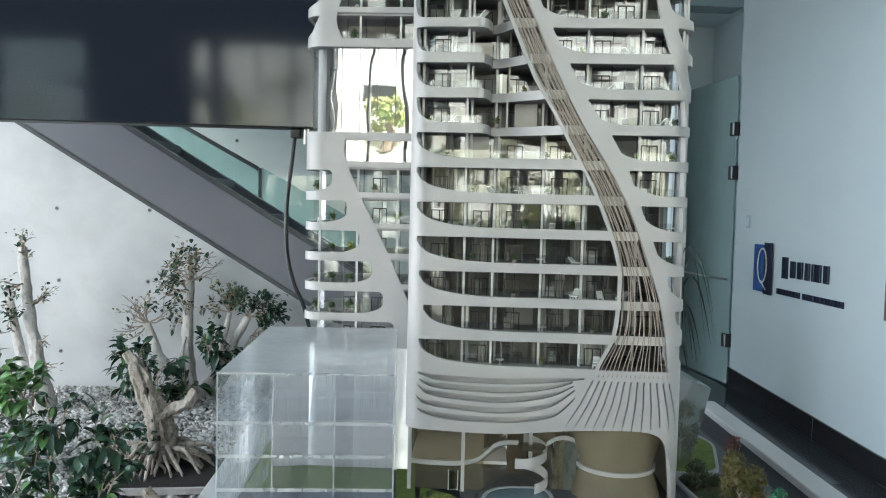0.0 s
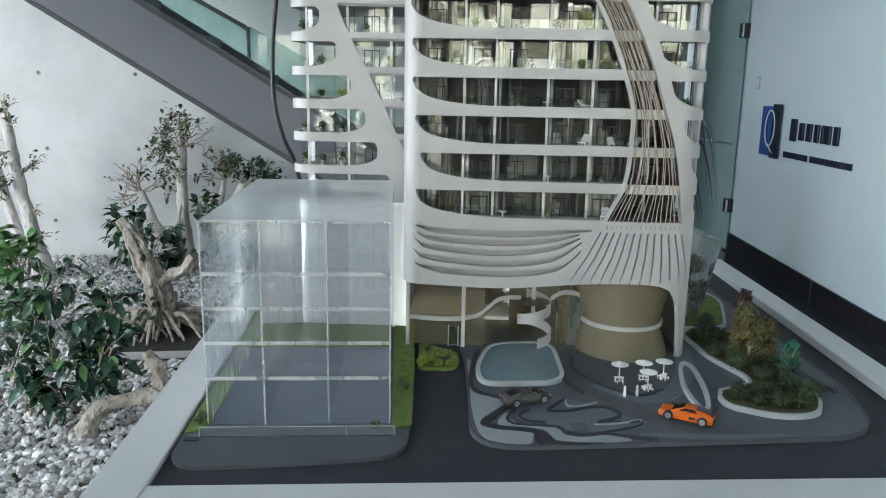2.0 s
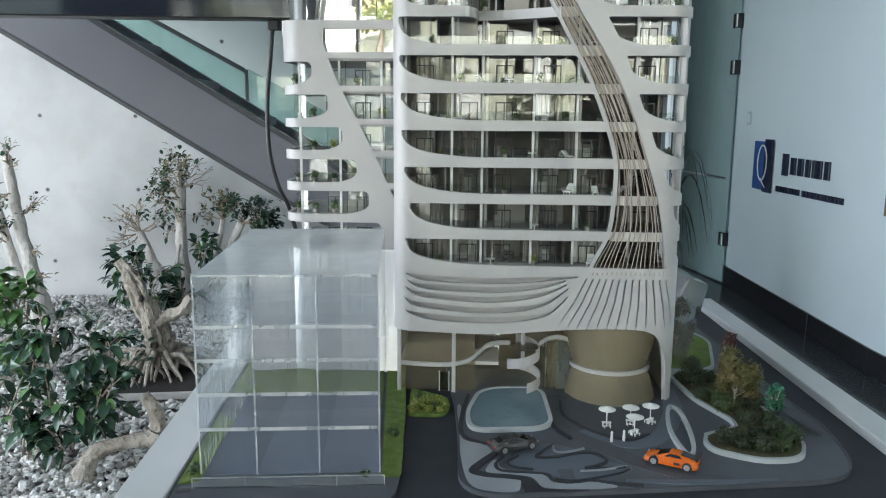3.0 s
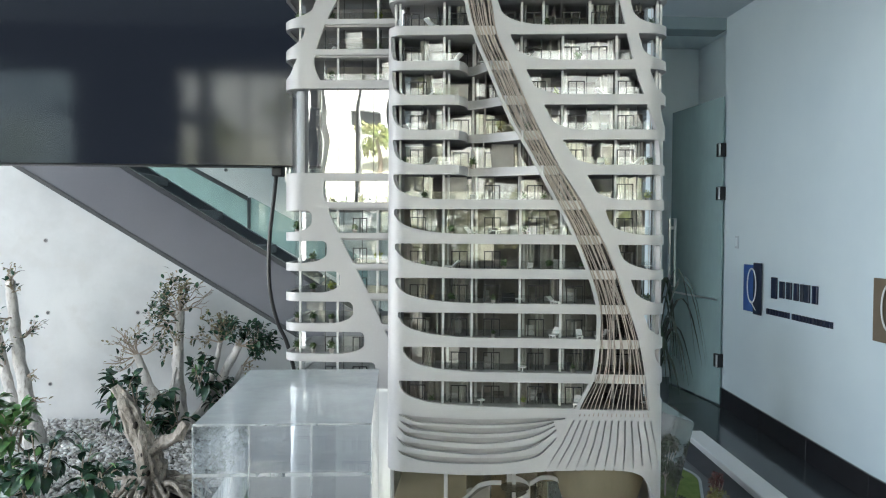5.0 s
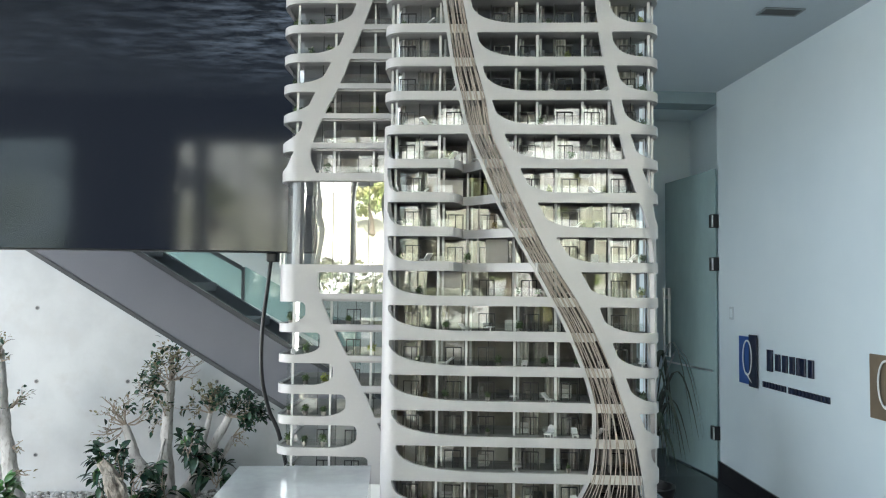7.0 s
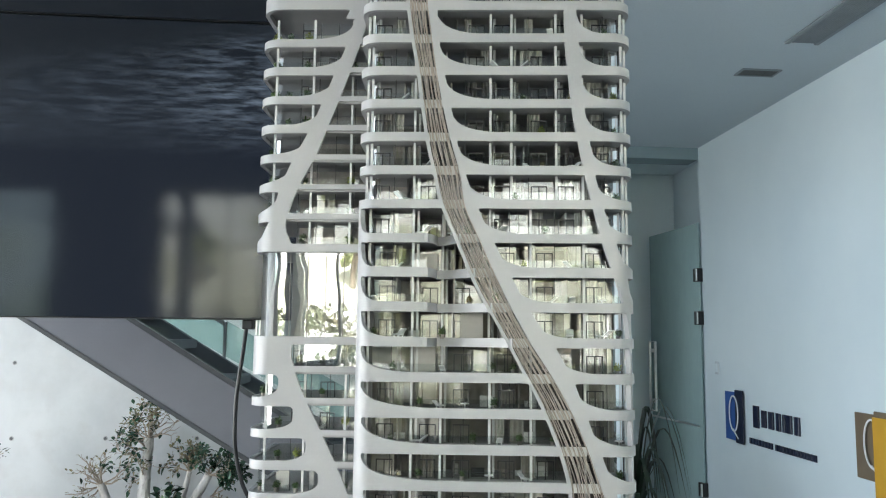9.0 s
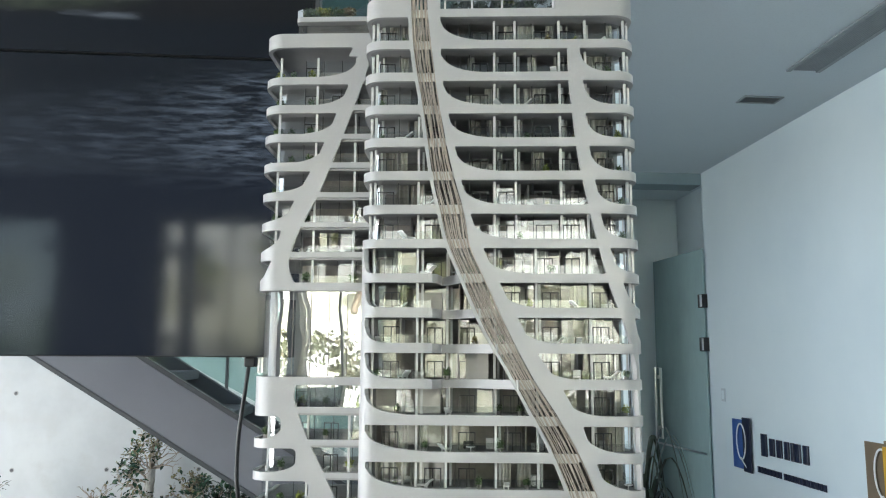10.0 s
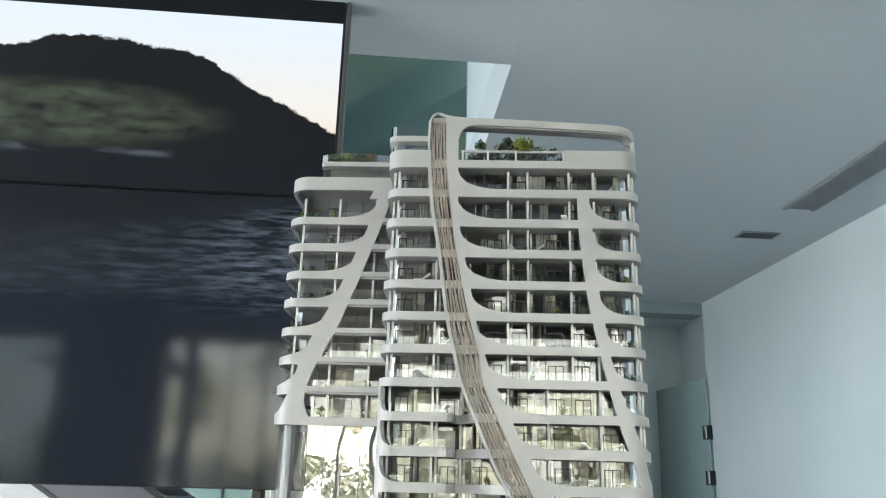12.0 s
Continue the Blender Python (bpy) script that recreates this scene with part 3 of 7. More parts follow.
for i in range(18):
    x = -6.7 + 0.29 * i
    again("tread", tread, stair, pose(x, 0, edge(x) + 0.17))

# landing rail and tinted glass by the concrete wall
AWAY = Matrix.Translation((-2.44, -5.55, 1.35)) @ Matrix.Scale(1.05, 4) @ Matrix.Translation((2.44, 5.55, -1.35))
rail = thing("landing_balustrade", ROOM @ AWAY, "green-edged glass balustrade with a dark rail", "balustrade", kind="structure")
part("balustrade_glass", stringer(-0.776, -0.764, -7.0, 3.317, -3.335, 0.175, 0.545), M_TEAL, rail, "green-edged glass sheet")
part("top_rail", stringer(-0.785, -0.755, -7.0, 3.493, -3.335, 0.028, 0.545), M_DARK, rail)
part("end_post", new_box((-3.333, -0.785, 1.10), (-3.318, -0.755, 1.515)), M_DARK, rail)
part("landing_glass", stringer(-0.776, -0.764, -3.315, 1.309, -2.6, 0.21, 0.545), M_TEAL, rail, "green-edged glass sheet")

# ---- model tower A ----
BASE = 0.75
FH = 0.0639
Z0 = 1.005
BAND = 0.0165
AX0, AX1, AY, ARL, ARR = -0.046, 0.470, 1.462, 0.035, 0.040

mesh_l = curve_at([(0.90, 0.285), (0.998, 0.311), (1.065, 0.341), (1.133, 0.349), (1.193, 0.348), (1.26, 0.329), (1.333, 0.299), (1.38, 0.274), (1.47, 0.225), (1.541, 0.184), (1.63, 0.145), (1.70, 0.116), (1.757, 0.102), (1.83, 0.086), (1.962, 0.067), (2.063, 0.050), (2.166, 0.043), (2.30, 0.042)])
mesh_r = curve_at([(0.90, 0.455), (1.011, 0.440), (1.071, 0.432), (1.132, 0.420), (1.20, 0.398), (1.26, 0.377), (1.32, 0.351), (1.38, 0.318), (1.455, 0.270), (1.535, 0.228), (1.624, 0.188), (1.695, 0.157), (1.756, 0.146), (1.852, 0.120), (1.963, 0.099), (2.064, 0.085), (2.169, 0.074), (2.30, 0.072)])
tip_1 = curve_at([(0.95, 0.47), (1.07, 0.456), (1.13, 0.446), (1.189, 0.424), (1.251, 0.401), (1.313, 0.377), (1.375, 0.354), (1.437, 0.321), (1.50, 0.277), (1.563, 0.243), (1.626, 0.211), (1.69, 0.181), (1.755, 0.157), (1.818, 0.140), (1.879, 0.129), (1.945, 0.116), (2.011, 0.105), (2.079, 0.100), (2.153, 0.099), (2.30, 0.099)])
rib2_l = curve_at([(0.9, 0.462), (1.30, 0.461), (1.455, 0.458), (1.515, 0.448), (1.563, 0.430), (1.625, 0.409), (1.685, 0.394), (1.745, 0.380), (1.81, 0.367), (1.873, 0.356), (1.939, 0.349), (2.005, 0.343), (2.09, 0.341)])
rib2_r = curve_at([(0.9, 0.467), (1.45, 0.467), (1.563, 0.457), (1.623, 0.435), (1.685, 0.414), (1.747, 0.398), (1.814, 0.388), (1.878, 0.379), (1.941, 0.373), (2.005, 0.369), (2.09, 0.363)])
beam_top = curve_at([(-0.1, 2.256), (0.05, 2.258), (0.11, 2.252), (0.25, 2.246), (0.40, 2.238), (0.46, 2.228), (0.49, 2.205), (0.52, 2.17)])
pod_low = curve_at([(-0.3, 0.885), (-0.04, 0.882), (0.127, 0.878), (0.274, 0.889), (0.38, 0.892), (0.421, 0.886), (0.438, 0.870), (0.447, 0.85), (0.455, 0.80), (0.460, 0.745)])
NOTCH = {0: (-0.022, 0.26), 1: (-0.014, 0.26), 2: (-0.024, 0.26), 3: (-0.030, 0.26), 4: (-0.031, 0.26), 5: (-0.034, 0.25), 6: (-0.036, 0.17), 7: (-0.038, 0.10), 8: (-0.040, 0.08), 9: (-0.042, 0.055), 10: (-0.046, 0.03)}
RECESS = (7, 8, 9, 10)


SLITS = [(curve_at(line), line[0][0], line[-1][0]) for line in (
    [(-0.031, 0.992), (-0.009, 0.986), (0.021, 0.980), (0.125, 0.977), (0.201, 0.980), (0.296, 0.988)],
    [(-0.022, 0.979), (-0.009, 0.971), (0.010, 0.966), (0.087, 0.961), (0.149, 0.961), (0.221, 0.968), (0.275, 0.982)],
    [(-0.027, 0.970), (-0.015, 0.959), (0.002, 0.951), (0.088, 0.943), (0.149, 0.943), (0.225, 0.954), (0.277, 0.977)],
    [(-0.030, 0.951), (-0.017, 0.938), (-0.001, 0.932), (0.088, 0.923), (0.150, 0.923), (0.226, 0.935), (0.280, 0.972)],
    [(-0.026, 0.929), (-0.013, 0.916), (0.050, 0.906), (0.151, 0.905), (0.227, 0.915), (0.260, 0.938), (0.280, 0.964)])]


def slot_line(g, z):
    """Where the upright slot g (0 to 1 across the ribbon's foot) runs at a height."""
    h = np.array([0.86, 0.900, 0.940, 0.978, 0.997])
    return np.interp(z, h, np.array([0.238 + 0.228 * g, 0.258 + 0.205 * g, 0.282 + 0.172 * g, 0.300 + 0.144 * g, 0.309 + 0.134 * g]))


def swoosh(u, start, length, high, power):
    s = np.clip((u - start) / length, 0, 1)
    return np.where(u < start, -1.0, high * (1 - np.sqrt(s)) ** power)


def field_a(u, z):
    k = np.clip(np.floor((z - Z0) / FH), 0, 18).astype(int)
    zk = Z0 + FH * k
    top = zk + FH - BAND
    hi = FH - BAND
    # bands
    band = np.where(z > zk, np.maximum(z - top, zk - z), np.minimum(z - (Z0 - BAND), Z0 - z))
    ztip = zk + hi
    # curls that rise from each floor at the left edge
    n0 = np.array([NOTCH.get(i, (-9, 0.01))[0] for i in range(19)])[k]
    na = np.array([NOTCH.get(i, (-9, 0.01))[1] for i in range(19)])[k]
    low = swoosh(u, n0, na, hi, 2.8)
    left = np.where(n0 > -1, np.maximum(n0 - u, np.where(u >= n0, zk + low - z, -1)), -1)
    # ribbons
    ml, mr_, t1 = mesh_l(z), mesh_r(z), tip_1(z)
    r2l, r2r = rib2_l(z), rib2_r(z)
    thin = np.minimum(u - (ml - 0.0065), ml - u)
    wide = np.minimum(u - mr_, t1 - u)
    tt = tip_1(ztip)
    curl1 = np.where(u >= tt, zk + swoosh(u, tt, 0.10, hi, 2.0) - z, -1)
    second = np.minimum(np.minimum(u - r2l, r2r - u), Z0 + 17 * FH - z)
    tt2 = rib2_r(ztip)
    curl2 = np.where((u >= tt2) & (k < 17) & (z > 1.5), zk + swoosh(u, tt2, 0.062, hi, 2.0) - z, -1)
    # no white between the rods
    outside = np.maximum(ml - 0.0065 - u, u - mr_)
    body = np.maximum.reduce([band, left, curl1, curl2])
    body = np.minimum(body, outside)
    rec = np.isin(np.floor((z - Z0 + BAND) / FH).astype(int), RECESS) & (u < ml)
    body = np.where(rec, np.minimum(body, np.maximum(0.088 - u, u - (ml - 0.0065))), body)
    f = np.maximum.reduce([body, thin, wide, second])
    # roof
    roof_z = Z0 + 18 * FH
    bt = beam_top(u) - 0.014 * np.clip((0.066 - u) / 0.024, 0, 1) ** 2 * (u > -0.2)
    beam = np.minimum(np.minimum(z - (bt - 0.0155), bt - z), np.minimum(u - (ml - 0.0065), 0.478 - u))
    curve = np.where((u > t1) & (u < t1 + 0.045), z - (bt - 0.0155 - 0.04 * (1 - np.sqrt(np.clip((u - t1) / 0.045, 0, 1))) ** 2.0), -1)
    box_r = np.minimum(np.minimum(u - 0.318, roof_z + 0.024 - z), z - (roof_z - BAND))
    box_l = np.minimum(np.minimum(ml - 0.0065 - u, roof_z + 0.022 - z), z - (roof_z - BAND))
    link_r = np.minimum(np.minimum(u - (0.474 - 0.25 * np.maximum(z - 2.19, 0)), 0.478 - u + 0.3 * (2.2 - z) * 0), 2.22 - z)
    topf = np.maximum.reduce([beam, np.minimum(curve, bt - z), box_r, box_l, thin, wide, np.minimum(np.minimum(u - t1, 0.318 - u), np.minimum(z - (roof_z - BAND), roof_z - z)), link_r])
    topf = np.minimum(topf, np.maximum(bt - z, np.minimum(ml - 0.0065 - u, roof_z + 0.03 - z)))
    topf = np.minimum(topf, outside + 0.0)
    topf = np.maximum(topf, np.minimum(np.maximum(thin, wide), bt - z))
    f = np.where(z > roof_z - BAND, topf, f)
    # podium skirt with its slits
    pod = np.where(z < Z0 - 0.002, z - pod_low(u), -1)
    for mid, u0, u1 in SLITS:
        s = np.clip((u - u0) / (u1 - u0), 0, 1)
        half = 0.0056 * np.clip(s / 0.14, 0, 1) ** 0.7 * np.clip((0.99 - s) / 0.34, 0, 1) ** 0.5
        pod = np.minimum(pod, np.maximum(np.abs(z - mid(u)) - half, np.where((s <= 0) | (s >= 0.975), 1, -1)))
    for i in range(13):
        g = i / 12
        mid = slot_line(g, z)
        half = 0.0013 * np.clip((z - 0.884) / 0.05, 0, 1) ** 0.5
        pod = np.where((z < 0.986) & (z > 0.885), np.minimum(pod, np.abs(u - mid) - half), pod)
    f = np.where(z < Z0 - 0.002, np.where(z > Z0 - BAND, np.maximum(pod, np.minimum(band, outside)), pod), f)
    return f


tower = thing("model_tower", Matrix(), "tall white architectural model tower with flowing ribbon facade", "model building")
place_a = wrap(AX0, AX1, AY, ARL, ARR)
sheet_part("facade_shell", shell(field_a, -0.30, 0.72, BASE + 0.252, 2.266, 0.0032, 0.0020, place_a, 0.009), M_WHITE, tower, "white lacquered shell of bands and ribbons")
sheet_part("podium_skirt", shell(field_a, -0.30, 0.72, BASE, BASE + 0.252, 0.0016, 0.0020, place_a, 0.009), M_WHITE, tower, "white podium skirt with flowing slits and upright slots")

# floor slabs, glazing and rooms behind the shell
A_BACK = 1.80


def slab_outline(k, inset=0.006):
    pts = outline(AX0 + inset, AX1 - inset, AY + inset, A_BACK, ARL - inset / 2, ARR - inset / 2)
    return pts


for k in range(19):
    z = Z0 + FH * k
    bm = bmesh.new()
    if k in RECESS:
        # the front is cut back between the left bay and the ribbon
        x1 = float(mesh_l(z)) + 0.010
        front = [(x1, AY + 0.006)] + [(x1 - (x1 - 0.100) * s, AY + 0.012 + 0.058 * math.sin(s * math.pi / 2) ** 1.3) for s in (0.15, 0.3, 0.45, 0.6, 0.75, 0.9, 1.0)] + [(0.096, AY + 0.035), (0.088, AY + 0.014), (0.076, AY + 0.007), (0.06, AY + 0.006)]
        right = outline(AX0 + 0.006, AX1 - 0.006, AY + 0.006, A_BACK, ARL, ARR)
        pts = right[:10] + front + right[10:]
        prism(bm, pts, z - BAND + 0.002, z - 0.002)
    else:
        prism(bm, slab_outline(k), z - BAND + 0.002, z - 0.002)
    part("floor_slab", bm, M_SLAB, tower)
    if k in RECESS:
        bw = bmesh.new()
        ps = smooth_line([(x, y - 0.004, 0) for x, y in front], 50)
        for a, b in zip(ps, ps[1:]):
            v = [bw.verts.new((a.x, a.y, z - BAND)), bw.verts.new((b.x, b.y, z - BAND)), bw.verts.new((b.x, b.y, z)), bw.verts.new((a.x, a.y, z))]
            bw.faces.new(v)
        bmesh.ops.remove_doubles(bw, verts=bw.verts, dist=1e-5)
        bmesh.ops.solidify(bw, geom=bw.faces, thickness=0.004)
        part("balcony_band", bw, M_WHITE, tower, smooth=True)

# ---- model tower B ----
BX0, BY = -0.292, 1.65
b_lo_r = curve_at([(0.9, 0.03), (1.0, -0.012), (1.113, -0.069), (1.17, -0.094), (1.248, -0.132), (1.33, -0.174), (1.39, -0.198), (1.417, -0.203), (1.444, -0.198), (1.46, -0.18)])
b_up_r = curve_at([(1.63, -0.20), (1.654, -0.215), (1.691, -0.223), (1.759, -0.201), (1.835, -0.163), (1.90, -0.138), (1.96, -0.115), (2.085, -0.072), (2.2, -0.04)])
b_up_l = curve_at([(1.646, -0.286), (1.701, -0.255), (1.764, -0.238), (1.825, -0.212), (1.893, -0.177), (1.96, -0.149), (2.025, -0.124), (2.088, -0.100), (2.156, -0.082)])
b_lo_l = curve_at([(0.99, -0.07), (1.055, -0.099), (1.112, -0.119), (1.169, -0.142), (1.228, -0.168), (1.29, -0.194), (1.347, -0.224), (1.40, -0.245)])


def field_b(u, z):
    k = np.clip(np.floor((z - Z0) / FH), 0, 18).astype(int)
    zk = Z0 + FH * k
    hi = FH - BAND
    band = np.where(z > zk, np.maximum(z - (zk + hi), zk - z), np.minimum(z - (Z0 - BAND), Z0 - z))
    thin_band = np.where(z > zk, np.maximum(z - (zk + FH - 0.010), zk - z), -1)
    # lower half: openings at the left end in a rounded curl against the ribbon
    zl = Z0 + 7 * FH
    rr, ll = b_lo_r(z), b_lo_l(zk + hi * 0.55)
    t = np.clip((ll - u) / 0.075, 0, 1)
    rise = np.where(u < ll, zk + hi * 0.62 * (1 - np.sqrt(t)) ** 2.0 - z, 1)
    drop = np.where((u < ll) & (u > ll - 0.014), z - (zk + hi - 0.45 * hi * (1 - np.sqrt(np.clip((ll - u) / 0.014, 0, 1))) ** 2), -1)
    drop = np.where(u >= ll, 1, drop)
    solid_l = np.maximum.reduce([band, rise, drop, np.where((k == 6) & (z > zk), 0.01, -1.0)])
    lower = np.maximum(np.minimum(solid_l, rr - u), thin_band)
    lower = np.maximum(lower, np.minimum(z - (zl - 0.0175), zl - z))
    # upper half
    zu = Z0 + 10 * FH
    ur = b_up_r(z)
    ul = b_up_l(zk + hi)
    ull = b_up_l(z)
    curl = np.where(u <= ul, zk + hi * (1 - np.sqrt(np.clip((ul - u) / 0.10, 0, 1))) ** 2.0 - z, -1)
    rib = np.minimum(u - ull, ur - u)
    upper = np.maximum.reduce([np.minimum(np.maximum(band, curl), ur - u), thin_band, rib, np.minimum(z - (zu - 0.018), zu - z)])
    top = Z0 + 18 * FH
    attic = np.maximum(rib, u + 0.098 + 0.5 * np.maximum(top - z, 0))
    upper = np.where(z > top - BAND, np.where(z > top + 0.003, np.minimum(top + 0.035 - z, z - top - 0.003), attic), upper)
    f = np.where(z > zu - 0.018, upper, np.where(z < zl, lower, -1))
    # plain foot with a rounded lower corner
    q = np.maximum(-0.262 + 0.03 - u, 0) ** 2 + np.maximum(0.765 + 0.03 - z, 0) ** 2
    foot = np.minimum(0.03 - np.sqrt(q), Z0 - 0.004 - z)
    f = np.maximum(f, np.where(z < Z0 - 0.004, foot, -1))
    return np.minimum(f, np.minimum(-0.047 - u, 1))


tower_b = thing("model_tower", Matrix(), "slim white model tower with a mirrored waist", "model building")
place_b = wrap(BX0, 0.3, BY, 0.045, 0.04)
B_CUT = BASE + 0.0024 * 103
sheet_part("facade_shell", shell(field_b, -0.52, -0.044, B_CUT, 2.20, 0.004, 0.0024, place_b, 0.009), M_WHITE, tower_b, "white lacquered lattice of bands and one diagonal ribbon")
# the polished foot leans forward to the ground
data_b = shell(field_b, -0.52, -0.044, BASE, B_CUT, 0.004, 0.0024, place_b, 0.009)
data_b = ([(x, y - 0.255 * max(0, B_CUT - z) ** 2 / (max(0, B_CUT - z) + 0.008), z) for x, y, z in data_b[0]], data_b[1])
sheet_part("foot", data_b, M_FOOT, tower_b, "polished white acrylic foot")
for k in range(19):
    if k in (8, 9):
        continue
    z = Z0 + FH * k + (0.030 if k == 18 else 0.0)
    bm = bmesh.new()
    prism(bm, outline(BX0 + 0.006, -0.05, BY + 0.006, 1.93, 0.042, 0.004), z - BAND + 0.002, z - 0.002)
    part("floor_slab", bm, M_SLAB, tower_b)

# ---- glazing, rooms and small parts of tower A ----
rng = random.Random(7)
HI = FH - BAND
GL = 0.040      # how far the glazing stands back
place_g = wrap(AX0 + 0.012, AX1 - 0.012, AY + GL, 0.03, 0.035)


def strip(u0, u1, z0, z1, place, n=1, lift=0.0):
    """One upright sheet along a front."""
    bm = bmesh.new()
    lo, hi = [], []
    for i in range(n + 1):
        x, y = place(u0 + (u1 - u0) * i / n, lift)
        lo.append(bm.verts.new((x, y, z0)))
        hi.append(bm.verts.new((x, y, z1)))
    for i in range(n):
        bm.faces.new((lo[i], lo[i + 1], hi[i + 1], hi[i]))
    return bm


rng_pane = random.Random(62)


def askew(ob):
    """Hand-set model panes stand a little out of true."""
    vs = [v.co for v in ob.data.vertices]
    c = sum(vs, Vector()) / len(vs)
    turn = pose(0, 0, 0, rng_pane.gauss(0, 1.1), 0, rng_pane.gauss(0, 2.6))
    ob.matrix_basis = Matrix.Translation(c) @ turn @ Matrix.Translation(-c)
    return ob


def clump(bm, c, r, count, leaf, rg, squash=1.0):
    """A small shrub of many leaf blades about a centre."""
    for _ in range(count):
        d = Vector((rg.gauss(0, 1), rg.gauss(0, 1), rg.gauss(0, 1)))
        d.normalize()
        p = Vector(c) + Vector((d.x, d.y, d.z * squash)) * r * rg.uniform(0.35, 1.0)
        a = Vector((rg.gauss(0, 1), rg.gauss(0, 1), rg.gauss(0, 1))).normalized()
        b = a.cross(d)
        if b.length < 0.1:
            continue
        b.normalize()
        s = leaf * rg.uniform(0.6, 1.3)
        v = [bm.verts.new(p - a * s), bm.verts.new(p + b * s * 0.45), bm.verts.new(p + a * s), bm.verts.new(p - b * s * 0.45)]
        bm.faces.new(v)
    return bm


def leaf_material(name, c1, c2, rough=0.5, scale=25.0):
    m = material(name, c1, rough)
    b = m.node_tree.nodes["Principled BSDF"]
    g = node(m, "ShaderNodeNewGeometry")
    r = node(m, "ShaderNodeValToRGB")
    r.color_ramp.elements[0].color, r.color_ramp.elements[1].color = (*c1, 1), (*c2, 1)
    link(m, g.outputs["Random Per Island"], r.inputs["Fac"])
    n = node(m, "ShaderNodeTexNoise", Scale=scale, Detail=3.0)
    link(m, coords(m), n.inputs["Vector"])
    mx = node(m, "ShaderNodeMix")
    mx.data_type, mx.blend_type = "RGBA", "MULTIPLY"
    mx.inputs[0].default_value = 0.6
    link(m, r.outputs[0], mx.inputs[6])
    link(m, n.outputs["Color"], mx.inputs[7])
    hs = node(m, "ShaderNodeHueSaturation")
    hs.inputs["Value"].default_value = 1.5
    link(m, mx.outputs[2], hs.inputs["Color"])
    link(m, hs.outputs[0], b.inputs["Base Color"])
    return m


M_SHRUB = leaf_material("model_shrub_green", (0.03, 0.055, 0.018), (0.07, 0.11, 0.03))
M_SHRUB_Y = leaf_material("model_shrub_olive", (0.11, 0.135, 0.02), (0.24, 0.25, 0.045))
M_SHRUB_K = leaf_material("model_shrub_dark", (0.012, 0.022, 0.008), (0.03, 0.045, 0.015))
M_SHRUB_O = leaf_material("model_shrub_ochre", (0.13, 0.09, 0.03), (0.20, 0.15, 0.05))
M_CURTAIN = noisy("model_curtain", (0.46, 0.44, 0.40), (0.38, 0.36, 0.32), 40, 0.8, 0.05, 200, per_object=0.25)
M_FURN = material("model_furniture_white", (0.75, 0.75, 0.74), 0.35)

# one mesh each for what repeats
me_col = finish("column", new_box((-0.0022, -0.0022, 0), (0.0022, 0.0022, HI + 0.002)), M_COLUMN)
me_mul = finish("mullion", new_box((-0.0006, -0.0006, 0), (0.0006, 0.0006, HI + 0.002)), M_FRAME)
fb = bmesh.new()
for x0, x1, z0, z1 in ((-0.0155, -0.0136, 0, 0.033), (0.0136, 0.0155, 0, 0.033), (-0.0155, 0.0155, 0.0311, 0.033), (-0.0010, 0.0010, 0, 0.032)):
    box(fb, (x0, -0.001, z0), (x1, 0.001, z1))
me_door = finish("door_frame", fb, M_FRAME)
pb = bmesh.new()
lathe(pb, [(0.0045, 0), (0.006, 0.010), (0.0055, 0.010)], 10)
me_pot = finish("planter_pot", pb, M_INNER)
lb = bmesh.new()
box(lb, (-0.010, -0.0045, 0.004), (0.004, 0.0045, 0.006), 0.0006)
box(lb, (0.0, -0.0045, 0.0), (0.011, 0.0045, 0.0022), 0.0006, pose(0.003, 0, 0.005, 0, -38, 0))
for x in (-0.008, 0.002):
    for y in (-0.0035, 0.0035):
        box(lb, (x - 0.0006, y - 0.0006, 0), (x + 0.0006, y + 0.0006, 0.0045))
me_lounger = finish("lounger", lb, M_FURN)
tb = bmesh.new()
lathe(tb, [(0.005, 0), (0.0012, 0.001), (0.0012, 0.009), (0.008, 0.0095), (0.008, 0.011)], 12)
me_table = finish("table", tb, M_FURN)
SHRUBS = []
for mt, n in ((M_SHRUB, 3), (M_SHRUB_Y, 1), (M_SHRUB_O, 1)):
    for _ in range(n):
        bm = bmesh.new()
        clump(bm, (0, 0, 0.010), 0.008, 90, 0.0032, rng, 1.25)
        SHRUBS.append(finish("shrub", bm, mt))

